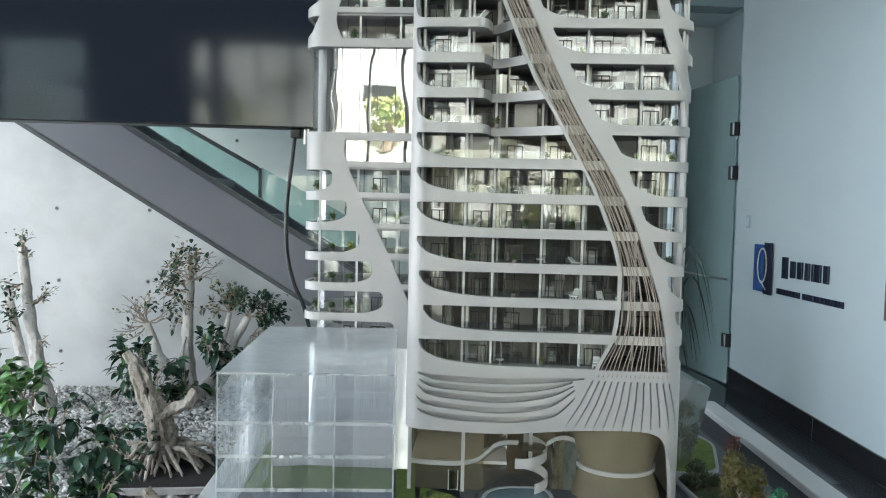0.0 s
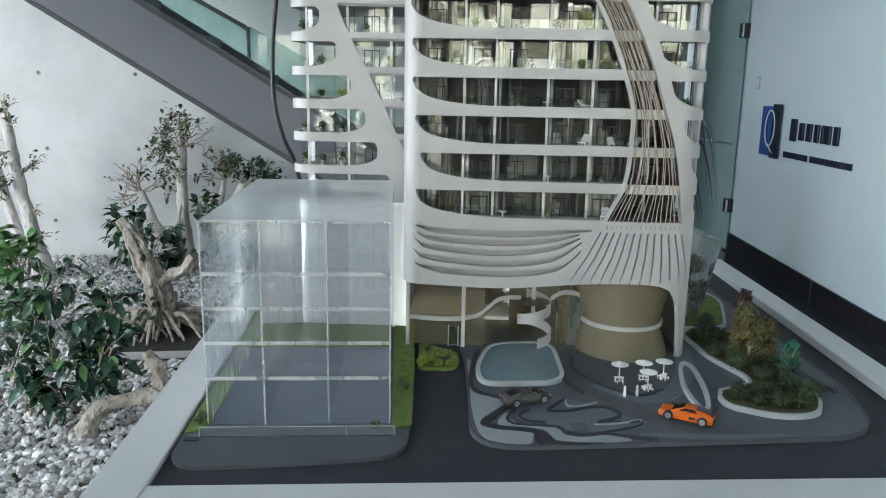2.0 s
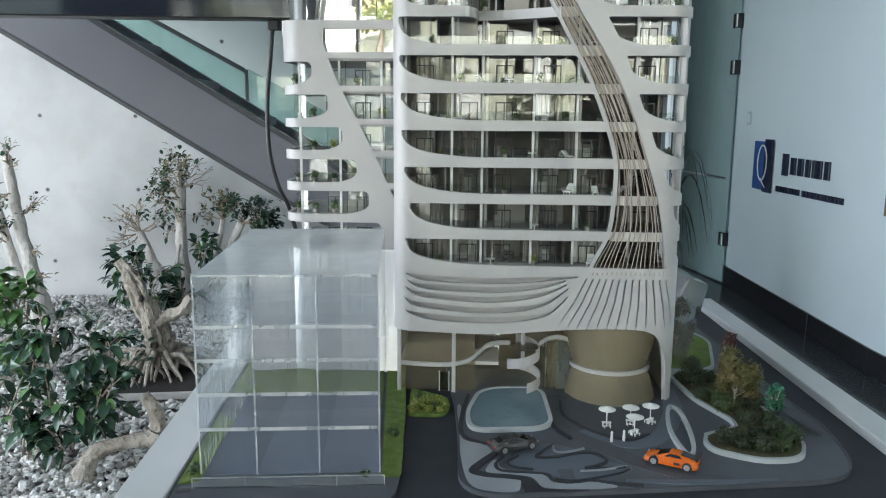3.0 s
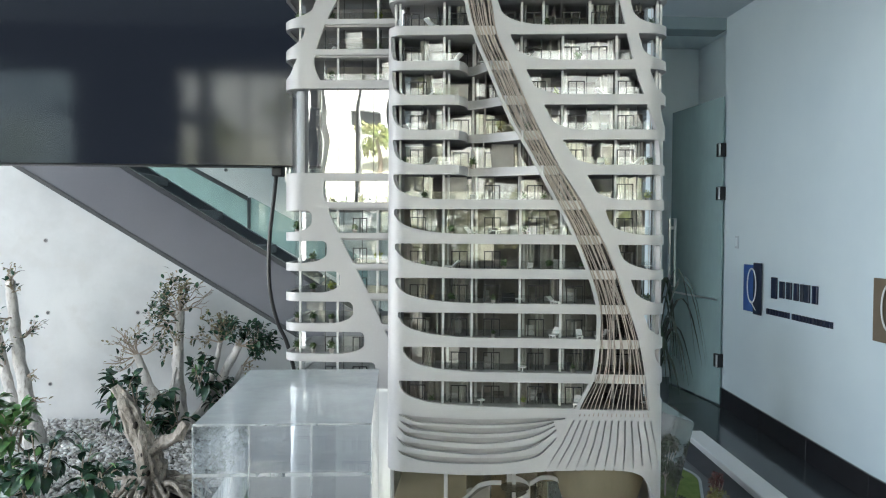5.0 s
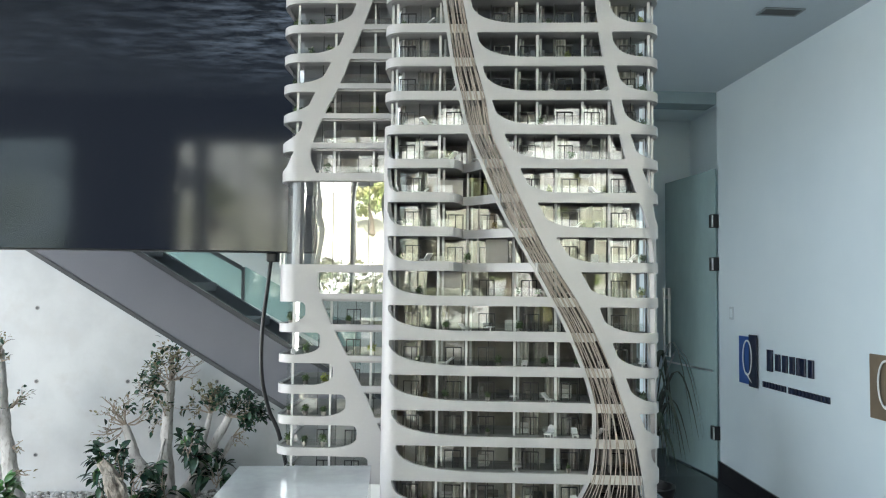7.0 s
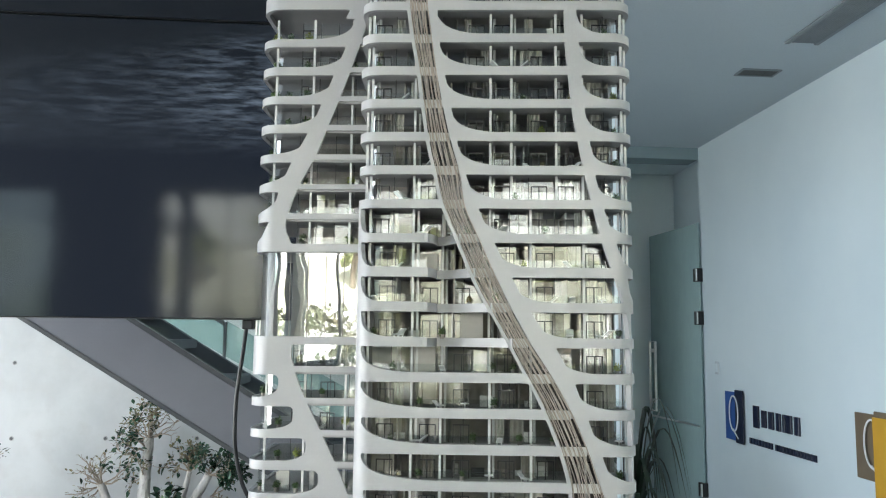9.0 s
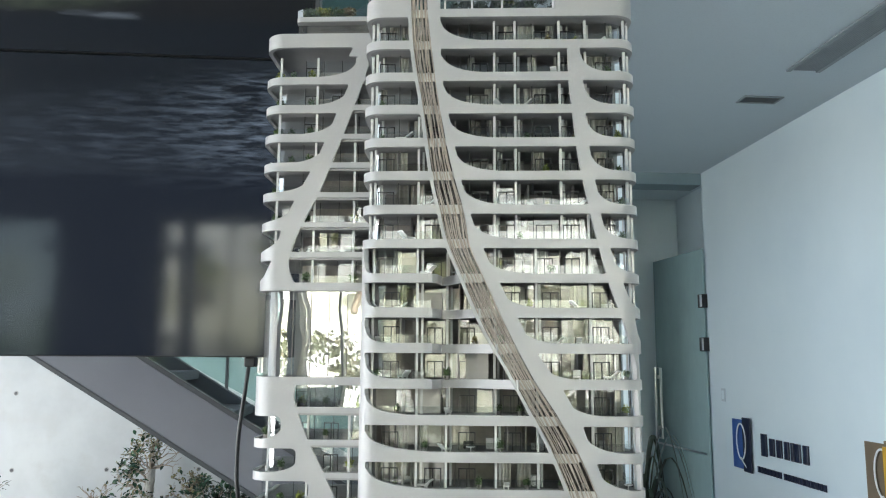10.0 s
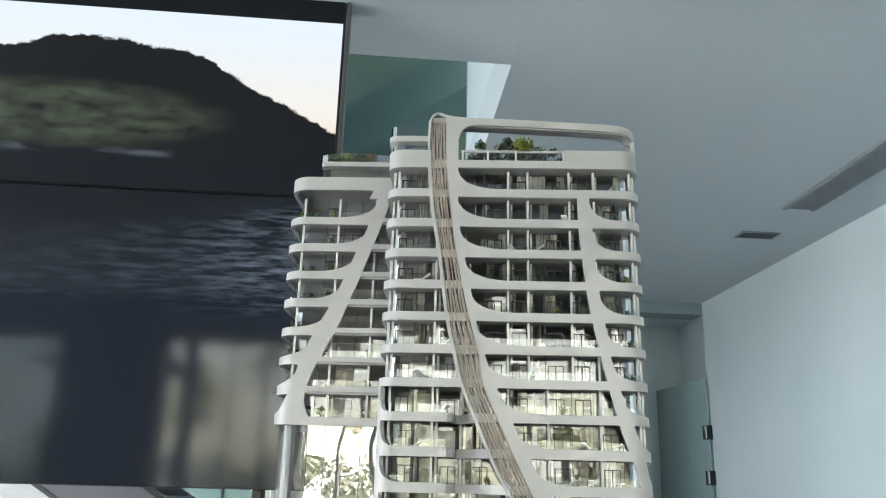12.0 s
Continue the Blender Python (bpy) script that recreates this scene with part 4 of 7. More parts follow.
U_CUTS = [-0.075, -0.03, 0.02, 0.056, 0.110, 0.155, 0.200, 0.240, 0.276, 0.325, 0.375, 0.420, 0.455, 0.50]
GLAZE_DOORS_LOW = (0.010, 0.089, 0.151, 0.234, 0.306, 0.398)
GLAZE_DOORS_HIGH = (-0.004, 0.086, 0.176, 0.226, 0.296, 0.347, 0.414)
for k in range(18):
    z = Z0 + FH * k
    set_back = k in RECESS or k in (6,)
    for a, b in zip(U_CUTS, U_CUTS[1:]):
        deep = 0.055 if (set_back and 0.08 < (a + b) / 2 < float(mesh_l(z + 0.03)) + 0.02) else 0.0
        askew(part("pane", strip(a + 0.0006, b - 0.0006, z - 0.001, z + HI + 0.001, place_g, 4 if (a < 0 or b > 0.42) else 1, deep), M_GLAZE, tower))
    for i, u in enumerate(U_CUTS[1:-1]):
        deep = 0.055 if (set_back and 0.08 < u < float(mesh_l(z + 0.03))) else 0.0
        x, y = place_g(u, deep - 0.001)
        again("mullion", me_mul, tower, pose(x, y, z))
        if i in ((2, 3, 5, 7, 9, 11) if k < 11 else (0, 2, 5, 6, 8, 9, 11)):
            x, y = place_g(u + 0.003, deep - 0.012)
            again("column", me_col, tower, pose(x, y, z))
            x, y = place_g(u + 0.011, deep + 0.010)
            again("column", me_col, tower, pose(x, y, z))
    x, y = place_a(-0.062, 0.022)
    again("column", me_col, tower, pose(x, y, z))
    x, y = place_a(0.478, 0.016)
    again("column", me_col, tower, pose(x, y, z))
    for u in (GLAZE_DOORS_LOW if k < 10 else GLAZE_DOORS_HIGH):
        if rng.random() < 0.12:
            continue
        deep = 0.055 if (set_back and 0.08 < u < float(mesh_l(z + 0.03))) else 0.0
        x, y = place_g(u, deep - 0.0015)
        again("door_frame", me_door, tower, pose(x, y, z))
    # balustrade sheets
    if k not in RECESS:
        part("balustrade", strip(-0.085, 0.505, z - 0.002, z + 0.0165, place_a, 40, 0.013), M_RAIL, tower)
    else:
        part("balustrade", strip(-0.085, 0.085, z - 0.002, z + 0.0165, place_a, 16, 0.013), M_RAIL, tower)
        part("balustrade", strip(float(mesh_l(z)) - 0.01, 0.505, z - 0.002, z + 0.0165, place_a, 24, 0.013), M_RAIL, tower)
    # rooms behind the glazing
    rooms = bmesh.new()
    box(rooms, (AX0 + 0.02, AY + 0.135, z - 0.001), (AX1 - 0.02, AY + 0.141, z + HI + 0.001))
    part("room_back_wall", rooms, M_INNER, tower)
    for x in (0.035, 0.128, 0.215, 0.262, 0.345, 0.43):
        x += rng.uniform(-0.012, 0.012)
        if rng.random() < 0.75:
            part("partition", new_box((x - 0.0015, AY + GL + 0.012, z - 0.001), (x + 0.0015, AY + 0.134, z + HI + 0.001)), M_INNER_L if rng.random() < 0.5 else M_INNER, tower)
    for x in (0.0, 0.08, 0.17, 0.25, 0.30, 0.40):
        if rng.random() < 0.45:
            w = rng.uniform(0.012, 0.03)
            part("room_screen_wall", new_box((x - w, AY + rng.uniform(0.07, 0.12), z - 0.001), (x + w, AY + 0.132, z + HI * rng.choice((0.5, 0.75, 1.0)))), M_INNER_L, tower)
    for _ in range(6):
        u = rng.uniform(-0.02, 0.45)
        if set_back and 0.06 < u < float(mesh_l(z)) + 0.02:
            continue
        x, y = place_g(u, rng.uniform(0.014, 0.045))
        w, h = rng.uniform(0.005, 0.013), rng.uniform(0.008, 0.020)
        sofa = bmesh.new()
        box(sofa, (x - w, y - 0.005, z), (x + w, y + 0.005, z + h * 0.5), 0.0008)
        box(sofa, (x - w, y + 0.0055, z), (x + w, y + 0.008, z + h), 0.0008)
        part("room_furniture", sofa, rng.choice((M_FURN, M_FURN, M_INNER_L, M_INNER, M_FRAME)), tower)
    for _ in range(7):
        u = rng.uniform(-0.03, 0.44)
        if set_back and 0.06 < u < float(mesh_l(z)):
            continue
        x, y = place_g(u, 0.006)
        cb = bmesh.new()
        w = rng.uniform(0.006, 0.016)
        tops = [(cb.verts.new((x - w + w * i / 4, y + 0.0014 * math.sin(i * 2.1), z)), cb.verts.new((x - w + w * i / 4, y + 0.0014 * math.sin(i * 2.1), z + HI))) for i in range(9)]
        for p0, p1 in zip(tops, tops[1:]):
            cb.faces.new((p0[0], p1[0], p1[1], p0[1]))
        part("curtain", cb, M_CURTAIN if rng.random() < 0.65 else M_INNER, tower)
    # plants and seats on the balconies
    for u in (-0.02, 0.03, 0.075, 0.12, 0.165, 0.21, 0.26, 0.31, 0.36, 0.41, 0.455):
        q = rng.random()
        deep = 0.05 if (set_back and 0.09 < u < float(mesh_l(z))) else 0.0
        if deep and u - 0.01 < 0.1:
            continue
        x, y = place_a(u + rng.uniform(-0.012, 0.012), 0.026 + deep * 0.6)
        if q < 0.26:
            pot = again("planter_pot", me_pot, tower, pose(x, y, z - 0.002) @ Matrix.Scale(0.8, 4))
            again("shrub", rng.choice(SHRUBS), pot, pose(0, 0, 0.004, 0, 0, rng.uniform(0, 360)) @ Matrix.Scale(rng.uniform(0.8, 1.35), 4))
        elif q < 0.48:
            again("lounger", me_lounger, tower, pose(x, y, z - 0.002, 0, 0, rng.uniform(0, 360)) @ Matrix.Scale(rng.uniform(1.1, 1.6), 4))
        elif q < 0.56:
            again("table", me_table, tower, pose(x, y, z - 0.002))

# brown rods of the ribbon; they run on over the podium
N_ROD = 16
for i in range(N_ROD):
    f0 = (i + 0.5) / N_ROD
    pts = []
    ph = rng.uniform(0, 6.28)
    for s in range(110):
        z = 0.992 + (2.240 - 0.992) * s / 109
        a, b = float(mesh_l(z)), float(mesh_r(z))
        f = f0 + 0.055 * math.sin(5.5 * z * 3 + ph) * min(1, max(0, (z - 1.0) / 0.12))
        if z < 1.0:
            a = 0.311 - 0.42 * (1.0 - z) ** 1.0 * 0.6
        pts.append((a + (b - a) * min(max(f, 0.03), 0.97), AY - 0.0008 + (0.003 if z > 1.0 else 0.0), z))
    part("ribbon_rod", tube(bmesh.new(), pts, 0.0009, 5), M_ROD, tower, smooth=True)
# rounded white cap over the head of the ribbon
part("ribbon_cap", tube(bmesh.new(), smooth_line([(0.0385, AY - 0.0005, 2.175), (0.0385, AY - 0.0005, 2.215), (0.0400, AY - 0.0005, 2.238), (0.0455, AY, 2.254), (0.055, AY + 0.002, 2.2605), (0.066, AY + 0.003, 2.258), (0.078, AY + 0.003, 2.252)], 30), [0.0030] * 22 + [0.0034] * 8, 10), M_WHITE, tower, smooth=True)
part("ribbon_head", new_box((0.044, AY + 0.0005, 2.2395), (0.076, AY + 0.008, 2.2515), 0.002), M_ROD, tower)
# pale ties behind the rods
for k in range(1, 19):
    z = Z0 + FH * k
    a, b = float(mesh_l(z)), float(mesh_r(z))
    part("ribbon_tie", new_box((a, AY + 0.0035, z - BAND), (b, AY + 0.0055, z)), M_INNER_L, tower)
# tinted sheet added to darken the gaps, in place of shadow behind the rods
bm = bmesh.new()
vs = []
for s in range(90):
    z = 1.0 + 1.25 * s / 89
    vs.append((bm.verts.new((float(mesh_l(z)) - 0.001, AY + 0.0075, z)), bm.verts.new((float(mesh_r(z)) + 0.001, AY + 0.0075, z))))
part("tower_back", new_box((AX0 + 0.004, A_BACK, 0.95), (AX1 - 0.004, A_BACK + 0.006, 2.16)), M_WHITE, tower)
for f in [bm.faces.new((a[0], a[1], b[1], b[0])) for a, b in zip(vs, vs[1:])]:
    pass
part("ribbon_shade_sheet", bm, thin_glass("ribbon_shade_tint", (0.60, 0.57, 0.54), 1.5, 0.15, 0.0, 5.0, 1.0), tower, "dark tinted strip for the shade behind the rods")

# podium room and inner lining behind the slits
part("podium_core", new_box((AX0 + 0.02, AY + 0.016, 0.8945), (AX1 - 0.05, A_BACK - 0.01, 0.986)), M_SLAB, tower)

# roof: canopy underside, terraces, planting
bm = bmesh.new()
vs = []
for s in range(40):
    u = 0.10 + 0.372 * s / 39
    t = float(beam_top(u))
    x, y = place_a(u, 0.006)
    d = 0.030
    vs.append([bm.verts.new((x, y, t - 0.004)), bm.verts.new((x - 0.2 * max(0, u - 0.43), y + d, t - 0.006)), bm.verts.new((x - 0.2 * max(0, u - 0.43), y + d, t - 0.016)), bm.verts.new((x, y, t - 0.0175))])
for a, b in zip(vs, vs[1:]):
    for i in range(4):
        bm.faces.new((a[i], b[i], b[(i + 1) % 4], a[(i + 1) % 4]))
bm.faces.new(vs[0])
bm.faces.new(vs[-1][::-1])
part("roof_canopy", bm, M_SLAB, tower, "grey soffit of the roof ring", smooth=True)
roof_z = Z0 + 18 * FH
for i in range(7):
    u = 0.452 + 0.003 * i
    x, y = place_a(u + 0.004 * i, 0.004)
    part("canopy_fin", tube(bmesh.new(), [(x - 0.010 + 0.002 * i, y + 0.03, 2.212), (x - 0.004 + 0.001 * i, y + 0.012, 2.196), (x, y, roof_z + 0.018)], 0.0011, 5), M_WHITE, tower)
# left roof terrace of tower A
part("terrace_wall", new_box((-0.030, AY + 0.02, roof_z), (0.040, AY + 0.20, roof_z + 0.040)), M_GLAZE, tower)
bm = bmesh.new()
prism(bm, outline(-0.047, 0.046, AY + 0.006, AY + 0.2, 0.02, 0.004), roof_z + 0.044, roof_z + 0.056)
part("terrace_slab", bm, M_WHITE, tower)
part("terrace_balustrade", strip(-0.05, 0.045, roof_z + 0.055, roof_z + 0.078, wrap(-0.045, 0.3, AY + 0.008, 0.02, 0.02), 10), M_RAIL, tower)
part("terrace_glass", strip(-0.05, 0.045, roof_z + 0.022, roof_z + 0.045, wrap(-0.040, 0.3, AY + 0.012, 0.02, 0.02), 10), M_GLAZE, tower)
# right roof garden
part("garden_glass", strip(0.10, 0.318, roof_z - 0.002, roof_z + 0.022, place_a, 10, 0.012), M_GLAZE, tower)
for u in (0.108, 0.160, 0.218, 0.316):
    x, y = place_a(u, 0.010)
    again("column", me_col, tower, pose(x, y, roof_z - 0.002) @ Matrix.Diagonal((0.8, 0.8, 0.55, 1)))
part("garden_kerb", new_box((0.105, AY + 0.010, roof_z + 0.022), (0.318, AY + 0.014, roof_z + 0.027)), M_WHITE, tower)
part("garden_wall", new_box((0.10, AY + 0.10, roof_z - 0.001), (0.44, AY + 0.106, roof_z + 0.03)), M_INNER, tower)
for i in range(26):
    bm = bmesh.new()
    x = 0.125 + 0.2 * rng.random()
    y = AY + rng.uniform(0.02, 0.10)
    clump(bm, (x, y, roof_z + rng.uniform(0.026, 0.050)), rng.uniform(0.012, 0.020), 200, 0.0035, rng, 0.9)
    part("roof_shrub", bm, rng.choice((M_SHRUB_K, M_SHRUB_K, M_SHRUB_K, M_SHRUB)), tower)
bm = bmesh.new()
clump(bm, (0.232, AY + 0.014, roof_z + 0.038), 0.026, 420, 0.0050, rng, 0.75)
part("roof_tree", bm, M_SHRUB_Y, tower, "yellow-green roof tree")
for x in (-0.02, 0.0, 0.02, 0.035):
    bm = bmesh.new()
    clump(bm, (x, AY + 0.03, roof_z + 0.062), 0.010, 70, 0.003, rng, 0.6)
    part("roof_shrub", bm, M_SHRUB_O, tower)

# ---- small parts of tower B ----
place_bg = wrap(BX0 + 0.012, 0.3, BY + 0.034, 0.035, 0.04)
B_CUTS = [-0.40, -0.345, -0.30, -0.262, -0.205, -0.165, -0.125, -0.085, -0.045]
for k in range(18):
    z = Z0 + FH * k
    if 7 <= k <= 9:
        continue
    for a, b in zip(B_CUTS, B_CUTS[1:]):
        if k < 17 or a > -0.25:
            askew(part("pane", strip(a, b - 0.001, z - 0.001, z + HI + 0.001, place_bg, 4 if a < -0.2 else 1), M_GLAZE_S if a < -0.263 else M_GLAZE, tower_b))
    for u in B_CUTS[3:-1]:
        x, y = place_bg(u, -0.001)
        again("mullion", me_mul, tower_b, pose(x, y, z))
    for u in (-0.262, -0.175, -0.09):
        x, y = place_b(u, 0.017)
        again("column", me_col, tower_b, pose(x, y, z))
    part("balustrade", strip(-0.262, -0.05, z - 0.002, z + 0.0165, place_b, 24, 0.013), M_RAIL, tower_b)
    if k > 6:
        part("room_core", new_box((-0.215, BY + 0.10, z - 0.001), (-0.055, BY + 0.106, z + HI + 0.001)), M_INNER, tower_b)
    for u in (-0.13, -0.19):
        if rng.random() < 0.7:
            x, y = place_bg(u, -0.0015)
            again("door_frame", me_door, tower_b, pose(x, y, z))
    for u in (-0.305, -0.275, -0.23, -0.19, -0.14, -0.09):
        x, y = place_b(u, 0.024)
        q = rng.random()
        if q < 0.42:
            pot = again("planter_pot", me_pot, tower_b, pose(x, y, z - 0.002))
            again("shrub", rng.choice(SHRUBS[:4]), pot, pose(0, 0, 0.004, 0, 0, rng.uniform(0, 360)) @ Matrix.Scale(rng.uniform(0.9, 1.3), 4))
        elif q < 0.6:
            again("lounger", me_lounger, tower_b, pose(x, y, z - 0.002, 0, 0, rng.uniform(0, 360)))
zl, zu = Z0 + 7 * FH, Z0 + 10 * FH
part("waist_glass", strip(-0.245, -0.05, zl - 0.002, zu - 0.016, wrap(BX0 + 0.010, 0.3, BY + 0.012, 0.045, 0.04), 24), M_WAIST, tower_b, "warped mirror-like acrylic sheet")
part("waist_end_glass", strip(-0.44, -0.246, zl - 0.002, zu - 0.016, wrap(BX0 + 0.010, 0.3, BY + 0.012, 0.045, 0.04), 24), M_WAIST_S, tower_b, "clear warped end sheet")
for x in (-0.212, -0.174, -0.136, -0.098):
    part("waist_mullion", new_box((x - 0.0005, BY + 0.0095, zl - 0.002), (x + 0.0005, BY + 0.0105, zu - 0.016)), M_INNER, tower_b)
part("waist_pier", tube(bmesh.new(), [(-0.258, BY + 0.05, zl - 0.01), (-0.258, BY + 0.05, zu)], 0.012, 14), M_WHITE, tower_b, smooth=True)
part("waist_lining", new_box((-0.225, BY + 0.09, zl), (-0.05, BY + 0.095, zu - 0.01)), M_INNER_L, tower_b)
part("lower_glass", strip(-0.20, -0.05, zl - FH + 0.0, zl - 0.017, place_b, 6, 0.008), M_WAIST, tower_b)
# stepped roof terrace of tower B
part("terrace_block", new_box((-0.222, BY + 0.02, roof_z + 0.03), (-0.052, BY + 0.2, roof_z + 0.062)), M_GLAZE, tower_b)
bm = bmesh.new()
prism(bm, outline(-0.226, -0.050, BY + 0.012, BY + 0.22, 0.012, 0.004), roof_z + 0.068, roof_z + 0.079)
part("terrace_slab", bm, M_WHITE, tower_b)
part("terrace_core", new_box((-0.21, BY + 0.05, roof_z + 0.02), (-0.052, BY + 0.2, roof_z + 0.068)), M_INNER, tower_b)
part("terrace_balustrade", strip(-0.23, -0.05, roof_z + 0.078, roof_z + 0.098, wrap(-0.226, 0.3, BY + 0.014, 0.012, 0.02), 10), M_RAIL, tower_b)
for x in (-0.205, -0.19, -0.175, -0.16, -0.145, -0.13, -0.115):
    bm = bmesh.new()
    clump(bm, (x, BY + 0.03, roof_z + rng.uniform(0.088, 0.098)), 0.019, 240, 0.004, rng, 0.6)
    part("roof_shrub", bm, rng.choice((M_SHRUB, M_SHRUB_O, M_SHRUB_Y)), tower_b)
part("tower_back", new_box((BX0 + 0.03, 1.93, 1.45), (-0.052, 1.936, 2.18)), M_INNER_L, tower_b)

# ---- display plinth and the model's ground ----
LAND = pose(-0.30, 1.02, BASE, 0, 0, 6.2)
M_ASPH = noisy("model_asphalt", (0.0195, 0.0220, 0.0300), (0.0265, 0.0295, 0.0385), 25.0, 0.75, 0.05, 500, dist=0.001)
M_PAV1 = noisy("model_paving_bluegrey", (0.074, 0.083, 0.100), (0.090, 0.099, 0.117), 12.0, 0.6, 0.03, 400, dist=0.001)
M_PAV2 = noisy("model_paving_pale", (0.30, 0.32, 0.35), (0.265, 0.285, 0.315), 12.0, 0.6, 0.03, 400, dist=0.001)
M_PAV3 = noisy("model_paving_charcoal", (0.020, 0.023, 0.030), (0.028, 0.031, 0.038), 12.0, 0.6, 0.03, 400, dist=0.001)
M_PAV4 = noisy("model_paving_mid", (0.060, 0.066, 0.077), (0.072, 0.078, 0.090), 12.0, 0.6, 0.03, 400, dist=0.001)
M_PAV6 = noisy("model_paving_dark_slate", (0.060, 0.067, 0.082), (0.072, 0.079, 0.094), 12.0, 0.5, 0.03, 400, dist=0.001)
M_PAV5 = noisy("model_paving_slate_blue", (0.095, 0.115, 0.150), (0.108, 0.130, 0.165), 12.0, 0.5, 0.03, 400, dist=0.001)
M_BLOCKFLOOR = noisy("block_floor_slate", (0.105, 0.128, 0.178), (0.125, 0.150, 0.200), 12.0, 0.5, 0.03, 400, dist=0.001)
M_KERB = noisy("model_kerb_white", (0.42, 0.45, 0.47), (0.37, 0.40, 0.42), 20.0, 0.5, 0.03, 300, dist=0.001)
M_TURF = noisy("model_turf", (0.10, 0.17, 0.025), (0.17, 0.24, 0.05), 60.0, 0.95, 0.9, 700, (0.07, 0.12, 0.02), dist=0.004)
M_SOIL = noisy("model_bed_soil", (0.055, 0.05, 0.022), (0.09, 0.09, 0.03), 60.0, 0.95, 0.9, 600, dist=0.004)
M_POOL = noisy("model_pool_water", (0.13, 0.19, 0.23), (0.16, 0.23, 0.27), 5.0, 0.08, 0.02, 60, dist=0.002)

plinth = thing("display_plinth", LAND, "white lacquered display plinth with a raised rim", "plinth")
part("body", prism(bmesh.new(), [(-0.060, -0.125), (1.105, -0.125), (1.165, 1.09), (-0.060, 1.09)], -BASE - 0.13, -0.061), M_PLINTH, plinth)
part("rim_left", new_box((-0.075, -0.14, -0.06), (-0.006, 1.105, 0.008), 0.002), M_PLINTH, plinth)
rim_bm = prism(bmesh.new(), [(1.061, -0.14), (1.120, -0.14), (1.183, 1.105), (1.131, 1.105)], -0.06, 0.016)
bmesh.ops.bevel(rim_bm, geom=list(rim_bm.edges), offset=0.002, segments=1, affect="EDGES")
part("rim_right", rim_bm, M_PLINTH, plinth)
part("rim_front", new_box((-0.0055, -0.14, -0.06), (1.0605, -0.066, 0.008), 0.002), M_PLINTH, plinth)
part("rim_back", new_box((-0.0055, 1.075, -0.06), (1.1285, 1.105, 0.012), 0.002), M_PLINTH, plinth)

site = thing("model_site", LAND, "dark asphalt model ground with patterned paving islands", "model ground")
part("road", prism(bmesh.new(), [(-0.0055, -0.0655), (1.0642, -0.0655), (1.1290, 1.0745), (-0.0055, 1.0745)], -0.0600, 0.0), M_ASPH, site)


def slab(name, pts, z0, z1, mat, parent, n=0, label="", inner=None):
    """A plate over a smooth closed plan; inner leaves a ring of that width."""
    if n:
        ring = [Vector((x, y, 0)) for x, y in pts]
        ring = smooth_line([ring[-1]] + ring + [ring[0], ring[1]], n + 2 * n // len(pts) + 2)
        lo, hi = n // len(pts), -(n // len(pts)) - 1
        ring = ring[lo:hi]
        pts = [(p.x, p.y) for p in ring]
    bm = bmesh.new()
    if inner:
        cx, cy = sum(p[0] for p in pts) / len(pts), sum(p[1] for p in pts) / len(pts)
        ins = []
        m = len(pts)
        for i in range(m):
            a, b = Vector(pts[i - 1]), Vector(pts[(i + 1) % m])
            t = (b - a).normalized()
            nrm = Vector((-t.y, t.x))
            if nrm.dot(Vector((cx, cy)) - Vector(pts[i])) < 0:
                nrm = -nrm
            ins.append(tuple(Vector(pts[i]) + nrm * inner))
        rings = [[bm.verts.new((x, y, z)) for x, y in pp] for pp, z in ((pts, z0), (pts, z1), (ins, z1), (ins, z0))]
        for q in range(4):
            a, b = rings[q], rings[(q + 1) % 4]
            for i in range(m):
                bm.faces.new((a[i], a[(i + 1) % m], b[(i + 1) % m], b[i]))
    else:
        prism(bm, pts, z0, z1)
    return part(name, bm, mat, parent, label)


LAYER = itertools.count()


def ribbon(name, pts, widths, z0, z1, mat, parent, n=60):
    """A flat inlay that follows a smooth line; each lies a hair above the one before."""
    z1 += 0.00003 * next(LAYER)
    ps = smooth_line([(x, y, 0) for x, y in pts], n)
    L, R = [], []
    for i, p in enumerate(ps):
        t = (ps[min(i + 1, n - 1)] - ps[max(i - 1, 0)]).normalized()
        s = i * (len(widths) - 1) / (n - 1)
        j = min(int(s), len(widths) - 2)
        w = widths[j] + (widths[j + 1] - widths[j]) * (s - j)
        nrm = Vector((-t.y, t.x, 0)) * w / 2
        L.append(p + nrm)
        R.append(p - nrm)
    bm = bmesh.new()
    a = [bm.verts.new((p.x, p.y, z1)) for p in L]
    b = [bm.verts.new((p.x, p.y, z1)) for p in R]
    c = [bm.verts.new((p.x, p.y, z0)) for p in L]
    d = [bm.verts.new((p.x, p.y, z0)) for p in R]
    for i in range(n - 1):
        bm.faces.new((a[i], a[i + 1], b[i + 1], b[i]))
        bm.faces.new((a[i], c[i], c[i + 1], a[i + 1]))
        bm.faces.new((b[i], b[i + 1], d[i + 1], d[i]))
    bm.faces.new((a[0], b[0], d[0], c[0]))
    bm.faces.new((a[-1], c[-1], d[-1], b[-1]))
    return part(name, bm, mat, parent)


